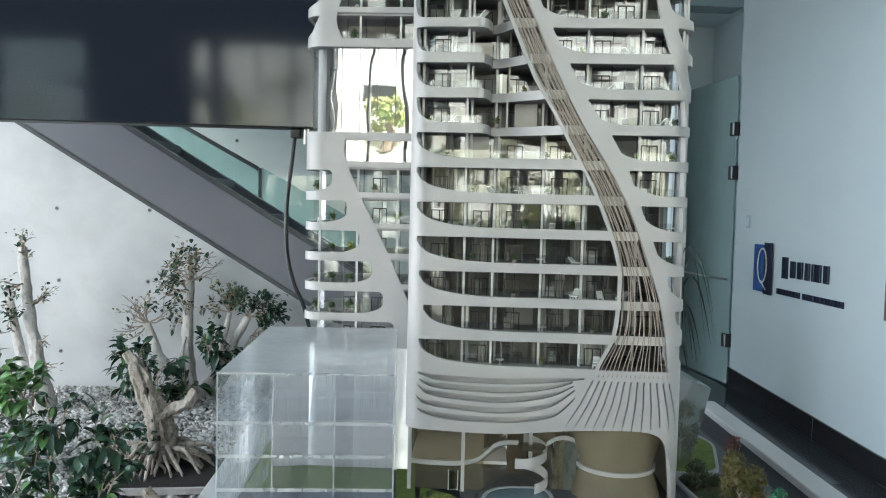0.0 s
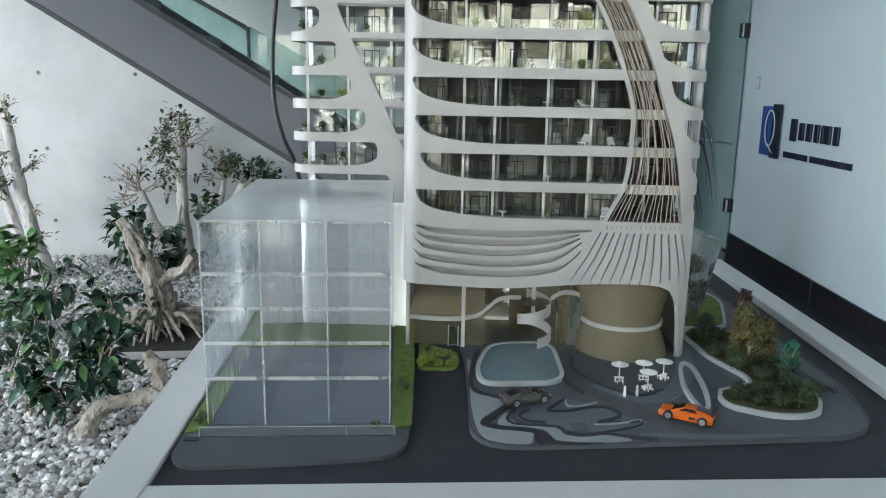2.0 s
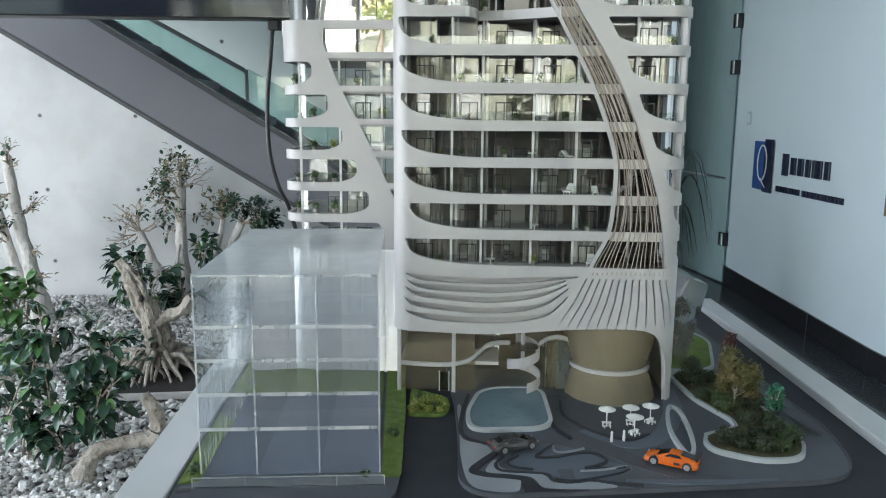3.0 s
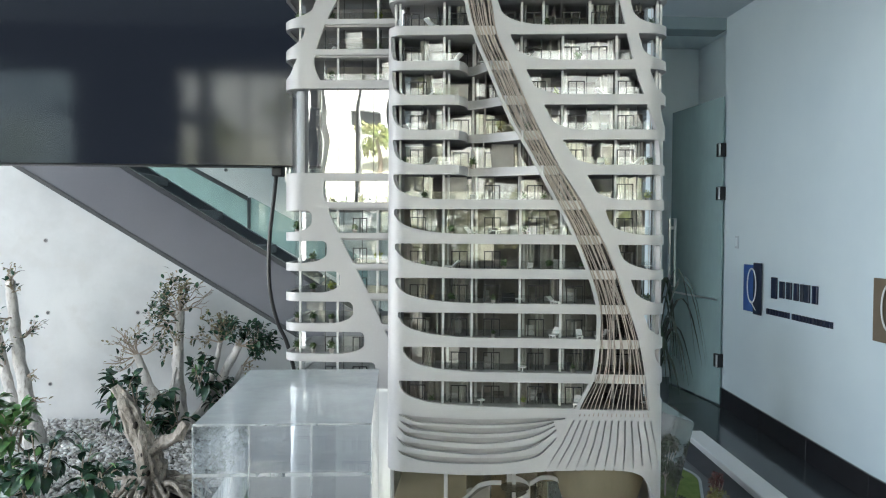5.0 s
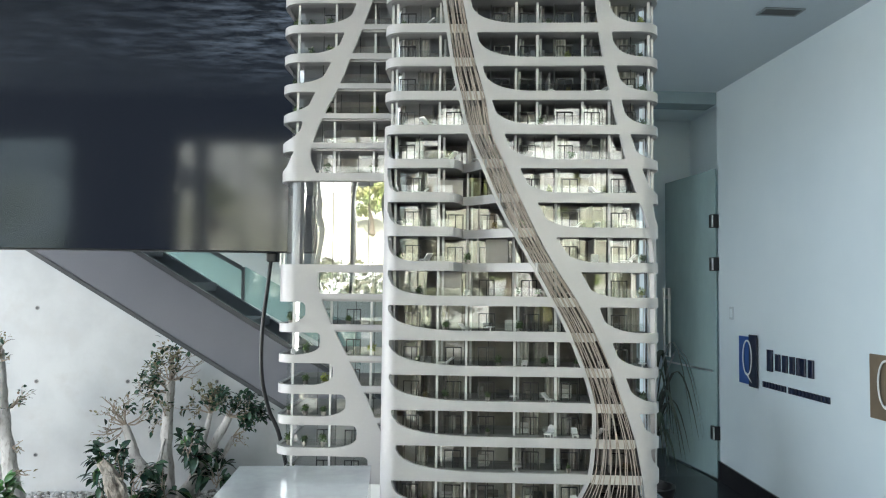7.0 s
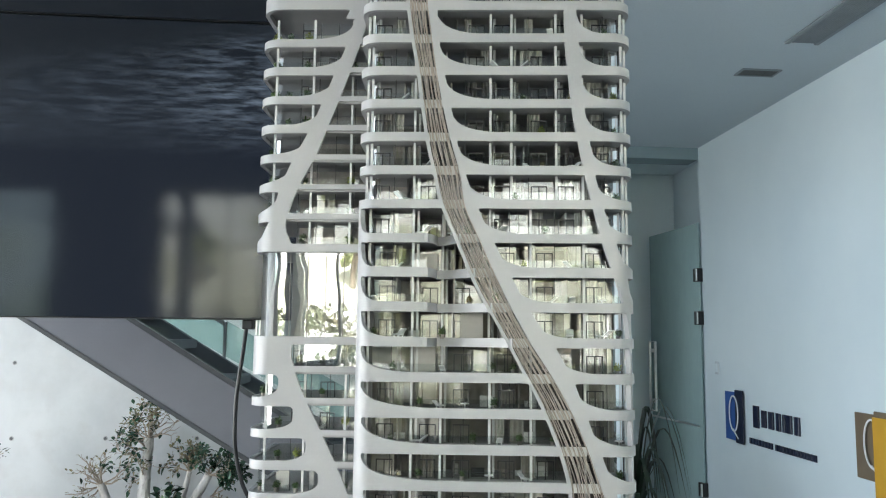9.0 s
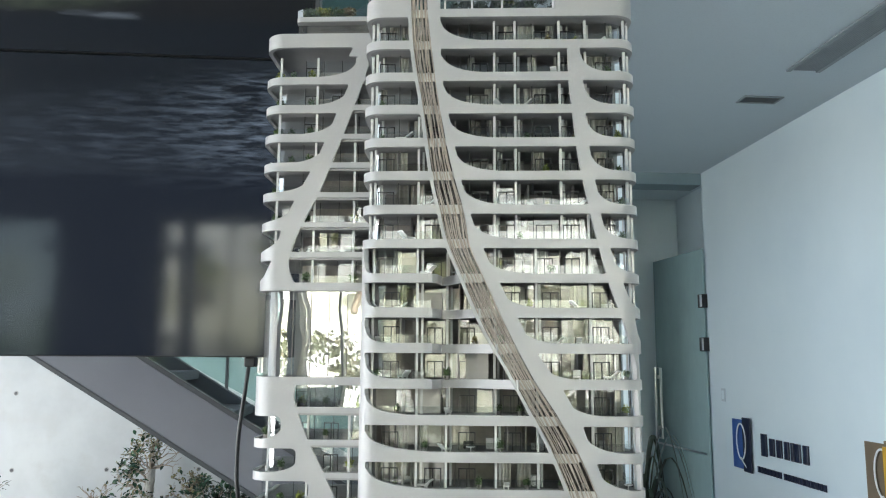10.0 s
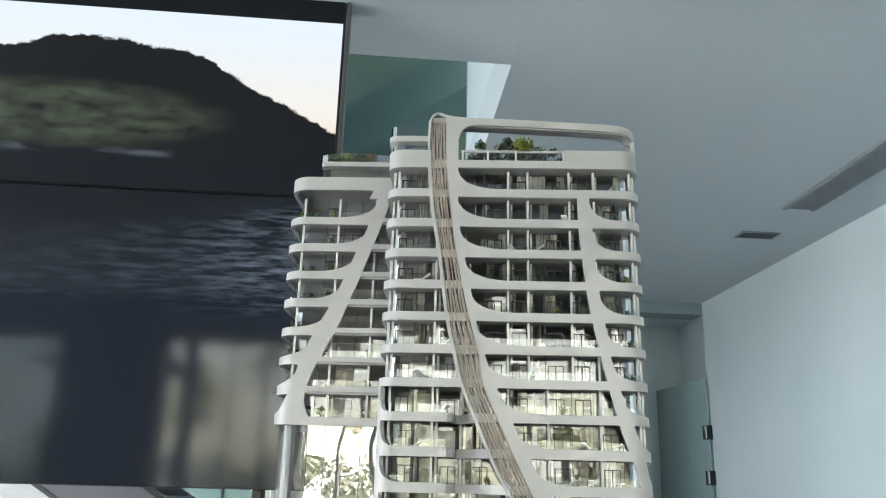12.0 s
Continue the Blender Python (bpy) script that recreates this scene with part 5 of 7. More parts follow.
def rounded(pts, r=0.02, n=5):
    """Rounds the corners of a plan."""
    out = []
    m = len(pts)
    for i in range(m):
        p, a, b = Vector(pts[i]), Vector(pts[i - 1]), Vector(pts[(i + 1) % m])
        d1, d2 = (a - p), (b - p)
        k = min(r, d1.length * 0.45, d2.length * 0.45)
        s, e = p + d1.normalized() * k, p + d2.normalized() * k
        for q in range(n + 1):
            t = q / n
            v = s * (1 - t) ** 2 + 2 * p * t * (1 - t) + e * t * t
            out.append((v.x, v.y))
    return out


K = 0.006
slab("island_left", rounded([(0.0, -0.021), (0.16, -0.011), (0.306, 0.006), (0.318, 0.14), (0.324, 0.326), (0.33, 1.06), (0.0, 1.06)], 0.05), -0.001, K, M_PAV6, site)
slab("block_floor", [(0.031, 0.102), (0.284, 0.102), (0.284, 0.42), (0.031, 0.42)], K, K + 0.0012, M_BLOCKFLOOR, site)
isle = rounded([(0.405, 1.06), (0.412, 0.28), (0.394, 0.027), (0.56, 0.031), (0.80, 0.042), (0.990, 0.052), (1.035, 0.24), (1.030, 0.36), (1.04, 0.55), (1.05, 1.06)], 0.11, 8)
slab("island_right", isle, -0.001, K, M_PAV1, site)
slab("island_kerb", isle, K, K + 0.0012, M_PAV4, site, inner=0.0035)
T1, T2, T3 = K + 0.0008, K + 0.0016, K + 0.0024
# pale field at the corner and the dark swirls through it
slab("inlay", [(0.416, 0.347), (0.423, 0.347), (0.414, 0.234), (0.422, 0.206), (0.451, 0.188), (0.457, 0.153), (0.433, 0.127), (0.415, 0.102), (0.426, 0.086), (0.458, 0.081), (0.485, 0.072), (0.485, 0.053), (0.476, 0.035), (0.441, 0.039), (0.416, 0.057), (0.408, 0.107), (0.409, 0.222)], K, T1, M_PAV2, site, 120)
slab("inlay", [(0.489, 0.152), (0.545, 0.191), (0.596, 0.163), (0.633, 0.122), (0.659, 0.102), (0.643, 0.084), (0.597, 0.067), (0.559, 0.060), (0.539, 0.078), (0.505, 0.093), (0.482, 0.105), (0.471, 0.124)], K, T1 - 0.0003, M_PAV5, site, 90)
slab("inlay", [(0.441, 0.104), (0.455, 0.133), (0.464, 0.131), (0.469, 0.107), (0.489, 0.097), (0.523, 0.084), (0.534, 0.061), (0.566, 0.056), (0.596, 0.063), (0.617, 0.051), (0.618, 0.042), (0.573, 0.036), (0.534, 0.041), (0.516, 0.047), (0.510, 0.066), (0.503, 0.079), (0.479, 0.085), (0.449, 0.092)], K, T1, M_PAV2, site, 120)
ribbon("inlay", [(0.442, 0.411), (0.426, 0.334), (0.415, 0.250), (0.423, 0.215), (0.451, 0.192), (0.473, 0.173)], [0.007, 0.008, 0.008, 0.008, 0.008], K, T2, M_PAV3, site)
ribbon("inlay", [(0.462, 0.160), (0.437, 0.127), (0.423, 0.102), (0.439, 0.087), (0.474, 0.079), (0.494, 0.071), (0.498, 0.052), (0.503, 0.034)], [0.010, 0.012, 0.015, 0.012, 0.013, 0.022, 0.030], K, T2, M_PAV3, site)
ribbon("inlay", [(0.500, 0.038), (0.540, 0.034), (0.580, 0.034)], [0.012, 0.007, 0.002], K, T2 + 0.0002, M_PAV3, site)
ribbon("inlay", [(0.474, 0.148), (0.458, 0.120), (0.464, 0.099), (0.497, 0.092), (0.528, 0.085), (0.534, 0.066), (0.555, 0.058), (0.588, 0.063), (0.617, 0.054), (0.659, 0.043)], [0.004, 0.006, 0.006, 0.005, 0.006, 0.006, 0.007, 0.012], K, T2, M_PAV3, site, 110)
ribbon("inlay", [(0.489, 0.152), (0.466, 0.120), (0.478, 0.101), (0.507, 0.095)], [0.007, 0.008, 0.008, 0.006], K, T2, M_PAV4, site)
ribbon("inlay", [(0.496, 0.147), (0.476, 0.126), (0.483, 0.109), (0.511, 0.100)], [0.002, 0.004, 0.003, 0.003], K, T3, M_PAV3, site)
ribbon("inlay", [(0.557, 0.185), (0.539, 0.164), (0.523, 0.141), (0.556, 0.141), (0.585, 0.151), (0.615, 0.150), (0.627, 0.124), (0.610, 0.109), (0.590, 0.100), (0.622, 0.099), (0.650, 0.102)], [0.004, 0.005, 0.005, 0.005, 0.006, 0.004], K, T3, M_PAV3, site, 120)
ribbon("inlay", [(0.537, 0.069), (0.559, 0.062), (0.598, 0.070), (0.634, 0.082), (0.654, 0.095)], [0.004, 0.003, 0.003, 0.002], K, T3, M_PAV3, site)
ribbon("inlay", [(0.556, 0.180), (0.556, 0.159), (0.577, 0.157), (0.603, 0.169)], [0.002, 0.003, 0.005, 0.003], K, T3, M_PAV2, site)
ribbon("inlay", [(0.580, 0.092), (0.609, 0.094), (0.632, 0.099), (0.654, 0.106)], [0.002, 0.003, 0.004, 0.002], K, T3, M_PAV2, site)
slab("inlay", [(0.545, 0.097), (0.569, 0.100), (0.567, 0.070), (0.546, 0.072)], K, T2, M_PAV1, site)
ribbon("inlay", [(0.568, 0.320), (0.574, 0.243), (0.589, 0.205)], [0.005, 0.008, 0.007], K, T3, M_PAV3, site)
ribbon("inlay", [(0.590, 0.400), (0.590, 0.346), (0.592, 0.263), (0.629, 0.186), (0.672, 0.123), (0.727, 0.078), (0.795, 0.060)], [0.045, 0.040, 0.034, 0.036, 0.034, 0.030, 0.012], K, T1, M_PAV4, site)
ribbon("inlay", [(0.614, 0.238), (0.647, 0.201), (0.680, 0.179), (0.722, 0.196), (0.770, 0.261), (0.806, 0.345), (0.823, 0.428)], [0.014, 0.020, 0.026, 0.034, 0.034, 0.026], K, T1, M_PAV5, site)
ribbon("inlay", [(0.640, 0.060), (0.760, 0.050), (0.860, 0.054)], [0.006, 0.016, 0.004], K, T2, M_PAV5, site)
slab("terrace", [(0.605, 0.369), (0.598, 0.306), (0.618, 0.253), (0.647, 0.214), (0.681, 0.197), (0.723, 0.218), (0.758, 0.271), (0.787, 0.345), (0.78, 0.42), (0.65, 0.42)], K, T2 + 0.0006, M_PAV4, site, 60)
ribbon("inlay", [(0.605, 0.369), (0.598, 0.306), (0.618, 0.253), (0.647, 0.214), (0.681, 0.197), (0.723, 0.218)], [0.004, 0.006, 0.006, 0.004], K, T3 + 0.0004, M_PAV3, site)

# pool
pool_plan = rounded([(0.428, 0.236), (0.426, 0.31), (0.464, 0.436), (0.586, 0.436), (0.572, 0.238)], 0.05, 7)
slab("pool_rim", pool_plan, K, K + 0.007, M_KERB, site, inner=0.007, label="white rounded pool rim")
slab("pool_water", rounded([(0.434, 0.242), (0.432, 0.31), (0.469, 0.430), (0.580, 0.430), (0.566, 0.244)], 0.045, 7), K, K + 0.0055, M_POOL, site, label="still blue-grey water")
slab("bench_loop", [(0.780, 0.305), (0.797, 0.332), (0.808, 0.308), (0.796, 0.225), (0.775, 0.150), (0.758, 0.128), (0.751, 0.150), (0.757, 0.225)], K, K + 0.007, M_KERB, site, 48, "white looped bench", inner=0.0065)

# planted bed with a white kerb
bed_plan = rounded([(0.846, 0.50), (0.850, 0.36), (0.878, 0.262), (0.870, 0.222), (0.799, 0.196), (0.796, 0.146), (0.86, 0.104), (0.928, 0.108), (0.962, 0.17), (0.966, 0.26), (0.955, 0.345), (0.955, 0.50)], 0.03, 5)
slab("bed_kerb", bed_plan, K, K + 0.008, M_KERB, site, inner=0.006)
slab("bed_soil", rounded([(0.852, 0.495), (0.856, 0.36), (0.885, 0.262), (0.876, 0.226), (0.805, 0.196), (0.803, 0.151), (0.86, 0.110), (0.926, 0.114), (0.956, 0.172), (0.960, 0.26), (0.949, 0.345), (0.949, 0.495)], 0.025, 5), K, K + 0.007, M_SOIL, site)
slab("bed_soil", rounded([(0.84, 0.52), (0.95, 0.52), (1.02, 0.72), (0.98, 0.86), (0.84, 0.86)], 0.04, 5), K, K + 0.006, M_TURF, site)
slab("bed_kerb", rounded([(0.835, 0.515), (0.955, 0.515), (1.027, 0.72), (0.985, 0.866), (0.835, 0.866)], 0.045, 5), K, K + 0.008, M_KERB, site, inner=0.006)
ribbon("bench_arc", [(0.985, 0.36), (0.990, 0.30), (0.997, 0.235), (1.003, 0.205)], [0.006, 0.010, 0.010, 0.008], K, K + 0.006, M_PAV4, site)

# turf round the clear block
slab("turf", rounded([(0.288, 0.085), (0.316, 0.088), (0.324, 0.33), (0.326, 0.62), (0.288, 0.62)], 0.01), K, K + 0.003, M_TURF, site)
slab("turf", [(0.002, 0.075), (0.030, 0.085), (0.030, 0.30), (0.002, 0.33)], K, K + 0.003, M_TURF, site)
slab("turf", [(0.002, 0.42), (0.285, 0.42), (0.285, 0.80), (0.002, 0.80)], K, K + 0.003, M_TURF, site)
slab("hedge_bed", rounded([(0.328, 0.322), (0.390, 0.318), (0.404, 0.35), (0.402, 0.40), (0.335, 0.45)], 0.015), -0.001, K + 0.0005, M_TURF, site)


def model_shrub(x, y, r, count, leaf, mat, label, z=0.008, squash=0.8, h=None):
    bm = bmesh.new()
    clump(bm, (0, 0, r * squash * 0.8 + (h or 0)), r, count, leaf, rng, squash)
    ob = thing("model_shrub", LAND @ pose(x, y, z), label, "model plant", "shrubs of the model")
    part("foliage", bm, mat, ob)
    if h:
        part("stem", tube(bmesh.new(), [(0, 0, -0.002), (0.001, 0, h * 0.5), (0, 0.001, h + r * 0.3)], [0.0018, 0.0014, 0.0008], 6), M_ROD, ob)
    return ob


def model_tree(x, y, h, r, mat, label, leaf=0.004, count=420):
    """Trunk, a few limbs and a ragged crown of clumps."""
    ob = thing("model_tree", LAND @ pose(x, y, K), label, "model tree", "trees of the model")
    part("trunk", tube(bmesh.new(), [(0, 0, 0), (0.001, 0.001, h * 0.3), (-0.001, 0, h * 0.62)], [0.0022, 0.0017, 0.0010], 7), M_ROD, ob, smooth=True)
    limbs = bmesh.new()
    crown = bmesh.new()
    for i in range(14):
        a = i * 2.4
        e = Vector((math.cos(a) * r * rng.uniform(0.3, 0.75), math.sin(a) * r * rng.uniform(0.3, 0.75), h * rng.uniform(0.30, 0.95)))
        tube(limbs, [(0, 0, h * rng.uniform(0.25, 0.5)), tuple(e * 0.6 + Vector((0, 0, h * 0.16))), tuple(e)], [0.0011, 0.0008, 0.0004], 5)
        k = 1.25 - 0.75 * e.z / h
        e = Vector((e.x * k, e.y * k, e.z))
        clump(crown, e, r * rng.uniform(0.34, 0.52), count // 14, leaf, rng, 1.0)
    part("limbs", limbs, M_ROD, ob)
    part("crown", crown, mat, ob)
    return ob


M_TREE_O = leaf_material("model_tree_ochre", (0.075, 0.067, 0.017), (0.14, 0.118, 0.033))
M_TREE_G = leaf_material("model_tree_bright_green", (0.018, 0.095, 0.05), (0.035, 0.15, 0.08))
M_TREE_D = leaf_material("model_tree_dark", (0.022, 0.035, 0.014), (0.05, 0.07, 0.025))
M_TREE_P = leaf_material("model_tree_plum", (0.045, 0.012, 0.014), (0.085, 0.024, 0.024))
model_tree(0.906, 0.315, 0.106, 0.047, M_TREE_O, "ochre-leaved model tree in the kerbed bed", 0.0038, 5200)
model_tree(0.926, 0.395, 0.122, 0.019, M_TREE_P, "plum-red model tree behind the ochre one", 0.0040, 620)
model_tree(0.952, 0.262, 0.066, 0.020, M_TREE_G, "bright green translucent model tree", 0.0035, 1000)
model_tree(0.872, 0.425, 0.058, 0.028, M_TREE_D, "dark green model tree beside the tower leg", 0.0042, 1100)
model_tree(0.90, 0.60, 0.13, 0.040, M_TREE_D, "tall dark model tree behind the tower leg", 0.005, 1600)
model_tree(0.86, 0.70, 0.10, 0.035, M_TREE_D, "dark model tree behind the tower leg", 0.005, 400)
for x, y in ((0.828, 0.17), (0.852, 0.150), (0.88, 0.140), (0.912, 0.142), (0.935, 0.172), (0.885, 0.185), (0.915, 0.19), (0.940, 0.215), (0.90, 0.25), (0.935, 0.25), (0.885, 0.30), (0.865, 0.36), (0.90, 0.35), (0.94, 0.31), (0.87, 0.45), (0.92, 0.45)):
    model_shrub(x + rng.uniform(-0.006, 0.006), y, rng.uniform(0.016, 0.025), 720, 0.0027, rng.choice((M_TREE_D, M_TREE_D, M_SHRUB_K, M_SHRUB)), "low dark shrub in the kerbed model bed", K + 0.005, 0.7)
for x, y, r in ((0.336, 0.332, 0.010), (0.347, 0.345, 0.014), (0.362, 0.350, 0.016), (0.376, 0.342, 0.011), (0.390, 0.345, 0.010), (0.350, 0.375, 0.015), (0.382, 0.365, 0.012), (0.366, 0.331, 0.008), (0.384, 0.330, 0.007)):
    model_shrub(x, y, r, 170, 0.0036, rng.choice((M_SHRUB_Y, M_SHRUB, M_SHRUB)), "olive green shrub at the drive's end", K, 0.8)
for x, y in ((0.302, 0.235), (0.306, 0.225), (0.265, 0.083), (0.015, 0.12), (0.015, 0.105), (0.11, 0.60), (0.07, 0.55), (0.15, 0.66)):
    model_shrub(x, y, 0.009, 90, 0.003, M_SHRUB, "small green shrub on the turf", K + 0.002, 0.8)

# sun shades with benches
umb = thing("model_parasol", LAND @ pose(0.660, 0.250, K + 0.002) @ Matrix.Scale(0.85, 4), "white model parasol with a small bench table", "model parasol", "parasols on the terrace")
part("pole", tube(bmesh.new(), [(0, 0, 0), (0, 0, 0.040)], 0.0011, 8), M_FURN, umb)
part("canopy", lathe(bmesh.new(), [(0.0165, 0.0355), (0.0170, 0.0362), (0.010, 0.0385), (0.0015, 0.0415), (0.0004, 0.0425)], 16), M_FURN, umb, smooth=True)
bt = bmesh.new()
box(bt, (-0.009, -0.004, 0.0085), (0.009, 0.004, 0.010), 0.0004)
for x in (-0.007, 0.007):
    box(bt, (x - 0.0008, -0.003, 0.0), (x + 0.0008, 0.003, 0.009))
part("table", bt, M_FURN, umb)
for y in (-0.0085, 0.0085):
    bt = bmesh.new()
    box(bt, (-0.007, y - 0.0016, 0.0045), (0.007, y + 0.0016, 0.0056), 0.0003)
    for x in (-0.0055, 0.0055):
        box(bt, (x - 0.0006, y - 0.0010, 0.0), (x + 0.0006, y + 0.0010, 0.0048))
    part("bench", bt, M_FURN, umb)
for x, y, r in ((0.697, 0.216, 25), (0.702, 0.256, -15), (0.738, 0.262, 40)):
    copy_thing(umb, LAND @ pose(x, y, K + 0.002, 0, 0, r))
for x, y in ((0.653, 0.192), (0.674, 0.196)):
    solid("model_peg", lathe(bmesh.new(), [(0.0022, 0), (0.0026, 0.006), (0.0018, 0.013), (0.0022, 0.016), (0.0008, 0.019)], 10), M_FURN, "plain white peg on the paving", "model peg", LAND @ pose(x, y, K), group="pegs on the paving")


# ---- toy cars ----
def toy_car(m, paint, label, wing):
    car = thing("toy_car", m, label, "toy car", "toy cars on the model")
    L, W = 0.088, 0.038

    def loft(sections, mat, name, smooth=True, parent=None, lab=""):
        bm = bmesh.new()
        rings = []
        for x, w, z0, z1, tuck in sections:
            rings.append([bm.verts.new((x, s * w * q, z)) for s, q, z in ((-1, 0.96, z0), (-1, 1.0, z0 + 0.45 * (z1 - z0)), (-1, tuck, z1), (1, tuck, z1), (1, 1.0, z0 + 0.45 * (z1 - z0)), (1, 0.96, z0))])
        for a, b in zip(rings, rings[1:]):
            for i in range(6):
                bm.faces.new((a[i], a[(i + 1) % 6], b[(i + 1) % 6], b[i]))
        bm.faces.new(rings[0][::-1])
        bm.faces.new(rings[-1])
        bmesh.ops.bevel(bm, geom=[e for e in bm.edges], offset=0.0006, segments=1, affect="EDGES")
        return part(name, bm, mat, parent or car, lab, smooth)

    h = W / 2
    loft([(-0.044, h * 0.80, 0.0055, 0.0105, 0.80), (-0.040, h * 0.94, 0.0045, 0.0125, 0.82), (-0.026, h, 0.004, 0.0150, 0.84), (-0.010, h * 0.97, 0.004, 0.0160, 0.84), (0.010, h * 0.97, 0.004, 0.0165, 0.84), (0.028, h, 0.004, 0.0180, 0.86), (0.041, h * 0.97, 0.005, 0.0178, 0.86), (0.044, h * 0.92, 0.0075, 0.0165, 0.85)], paint, "body")
    loft([(-0.026, h * 0.70, 0.0135, 0.0150, 0.82), (-0.013, h * 0.80, 0.0140, 0.0205, 0.72), (-0.002, h * 0.82, 0.0145, 0.0242, 0.66), (0.010, h * 0.82, 0.0145, 0.0246, 0.66), (0.024, h * 0.80, 0.0155, 0.0222, 0.68), (0.040, h * 0.76, 0.0160, 0.0184, 0.74)], paint, "cabin")

    def pane(name, pts, lab):
        bm = bmesh.new()
        a = [Vector(p) for p in pts]
        n = (a[1] - a[0]).cross(a[2] - a[0]).normalized()
        if n.z < 0:
            n = -n
        lo, hi = [bm.verts.new(p - n * 0.0006) for p in a], [bm.verts.new(p + n * 0.0005) for p in a]
        bm.faces.new(hi)
        bm.faces.new(lo[::-1])
        for i in range(4):
            bm.faces.new((lo[i], lo[(i + 1) % 4], hi[(i + 1) % 4], hi[i]))
        bmesh.ops.recalc_face_normals(bm, faces=bm.faces)
        part(name, bm, M_CARGLASS, car, lab)

    pane("windscreen", [(-0.0225, -h * 0.58, 0.0167), (-0.0225, h * 0.58, 0.0167), (-0.0040, h * 0.50, 0.0236), (-0.0040, -h * 0.50, 0.0236)], "dark tinted windscreen")
    for s in (-1, 1):
        pane("side_window", [(-0.0105, s * h * 0.785, 0.0183), (0.0180, s * h * 0.795, 0.0190), (0.0130, s * h * 0.64, 0.0232), (-0.0015, s * h * 0.64, 0.0232)], "dark tinted side window")
    pane("rear_window", [(0.0155, -h * 0.48, 0.0243), (0.0155, h * 0.48, 0.0243), (0.0360, h * 0.46, 0.0196), (0.0360, -h * 0.46, 0.0196)], "dark louvred rear window")
    for x in (-0.0265, 0.0275):
        for s in (-1, 1):
            wh = part("wheel", lathe(bmesh.new(), [(0.0045, -0.0034), (0.0076, -0.0034), (0.0080, -0.0022), (0.0080, 0.0022), (0.0076, 0.0034), (0.0045, 0.0034)], 20, pose(x, s * (h - 0.0028), 0.0080, 90, 0, 0)), M_TYRE, car, "black tyre", smooth=True)
            rim = bmesh.new()
            for k in range(5):
                box(rim, (-0.0007, 0, -0.0005), (0.0007, 0.0046, 0.0005), 0, pose(x, s * (h + 0.0008), 0.0080, 90, 0, 0) @ pose(0, 0, 0, 0, 0, 72 * k))
            lathe(rim, [(0.0043, -0.0004), (0.0050, -0.0004), (0.0050, 0.0006), (0.0043, 0.0006)], 18, pose(x, s * (h + 0.0006), 0.0080, 90, 0, 0))
            part("rim", rim, M_RIM, wh)
    for s in (-1, 1):
        part("headlight", new_box((-0.0425, s * h * 0.62 - 0.003, 0.0105), (-0.0385, s * h * 0.62 + 0.003, 0.0122), 0.0004), M_CHROME, car)
        part("tail_light", new_box((0.0425, s * h * 0.62 - 0.004, 0.0125), (0.0446, s * h * 0.62 + 0.004, 0.0145), 0.0003), M_TAIL, car)
        part("side_intake", new_box((0.006, s * h * 0.955 - 0.0009, 0.0085), (0.016, s * h * 0.955 + 0.0009, 0.0125), 0.0004), M_BLACK, car)
    part("bumper", new_box((0.041, -h * 0.8, 0.005), (0.0448, h * 0.8, 0.0095), 0.0006), M_BLACK, car)
    part("splitter", new_box((-0.0450, -h * 0.8, 0.0040), (-0.040, h * 0.8, 0.0055), 0.0004), M_BLACK, car)
    if wing:
        part("engine_cover", new_box((0.0365, -h * 0.55, 0.0178), (0.0430, h * 0.55, 0.0190), 0.0005), M_BLACK, car)
        w = bmesh.new()
        box(w, (0.038, -h * 0.95, 0.0235), (0.046, h * 0.95, 0.0246), 0.0004)
        for s in (-1, 1):
            box(w, (0.040, s * h * 0.5 - 0.0006, 0.0175), (0.043, s * h * 0.5 + 0.0006, 0.0238))
        part("rear_wing", w, M_BLACK, car, "black rear wing")
    else:
        part("soft_top", new_box((0.012, -h * 0.52, 0.0225), (0.028, h * 0.52, 0.0250), 0.001), M_BLACK, car)
    return car


M_CARGLASS = material("dark_car_glass", (0.01, 0.01, 0.012), 0.05)
M_TYRE = material("toy_tyre_rubber", (0.015, 0.015, 0.016), 0.7)
M_RIM = material("silver_rim_paint", (0.33, 0.33, 0.34), 0.35, 0.4)
M_TAIL = material("toy_tail_light", (0.35, 0.02, 0.015), 0.2)
M_ORANGE = noisy("orange_car_paint", (0.64, 0.130, 0.010), (0.58, 0.115, 0.009), 40, 0.22, 0.01, 300)
M_GUN = noisy("gunmetal_car_paint", (0.075, 0.068, 0.068), (0.10, 0.09, 0.09), 40, 0.25, 0.01, 300, metal=0.2)
toy_car(LAND @ pose(0.722, 0.108, K + 0.0015, 0, 0, -32) @ Matrix.Scale(0.9, 4), M_ORANGE, "orange toy sports car with a black rear wing", True)
toy_car(LAND @ pose(0.492, 0.170, K + 0.003, 0, 0, 200) @ Matrix.Scale(0.88, 4), M_GUN, "gunmetal grey toy sports car parked by the pool", False)


# ---- clear acrylic building block ----
M_HAZE = hazy("milky_acrylic", 0.05, (0.94, 0.965, 0.985), (0.77, 0.82, 0.88), 0.4)
M_HAZE2 = hazy("frosted_acrylic", 0.46, (0.94, 0.96, 0.97), (0.74, 0.78, 0.81), 0.12)
M_BRONZE = hazy("bronze_tinted_acrylic", 0.28, (0.74, 0.67, 0.52), (0.36, 0.315, 0.215), 0.10)
M_EDGE = hazy("polished_acrylic_edge", 0.34)
BX = (0.028, 0.108, 0.198, 0.285)
BZ = (0.071, 0.123, 0.173, 0.222)
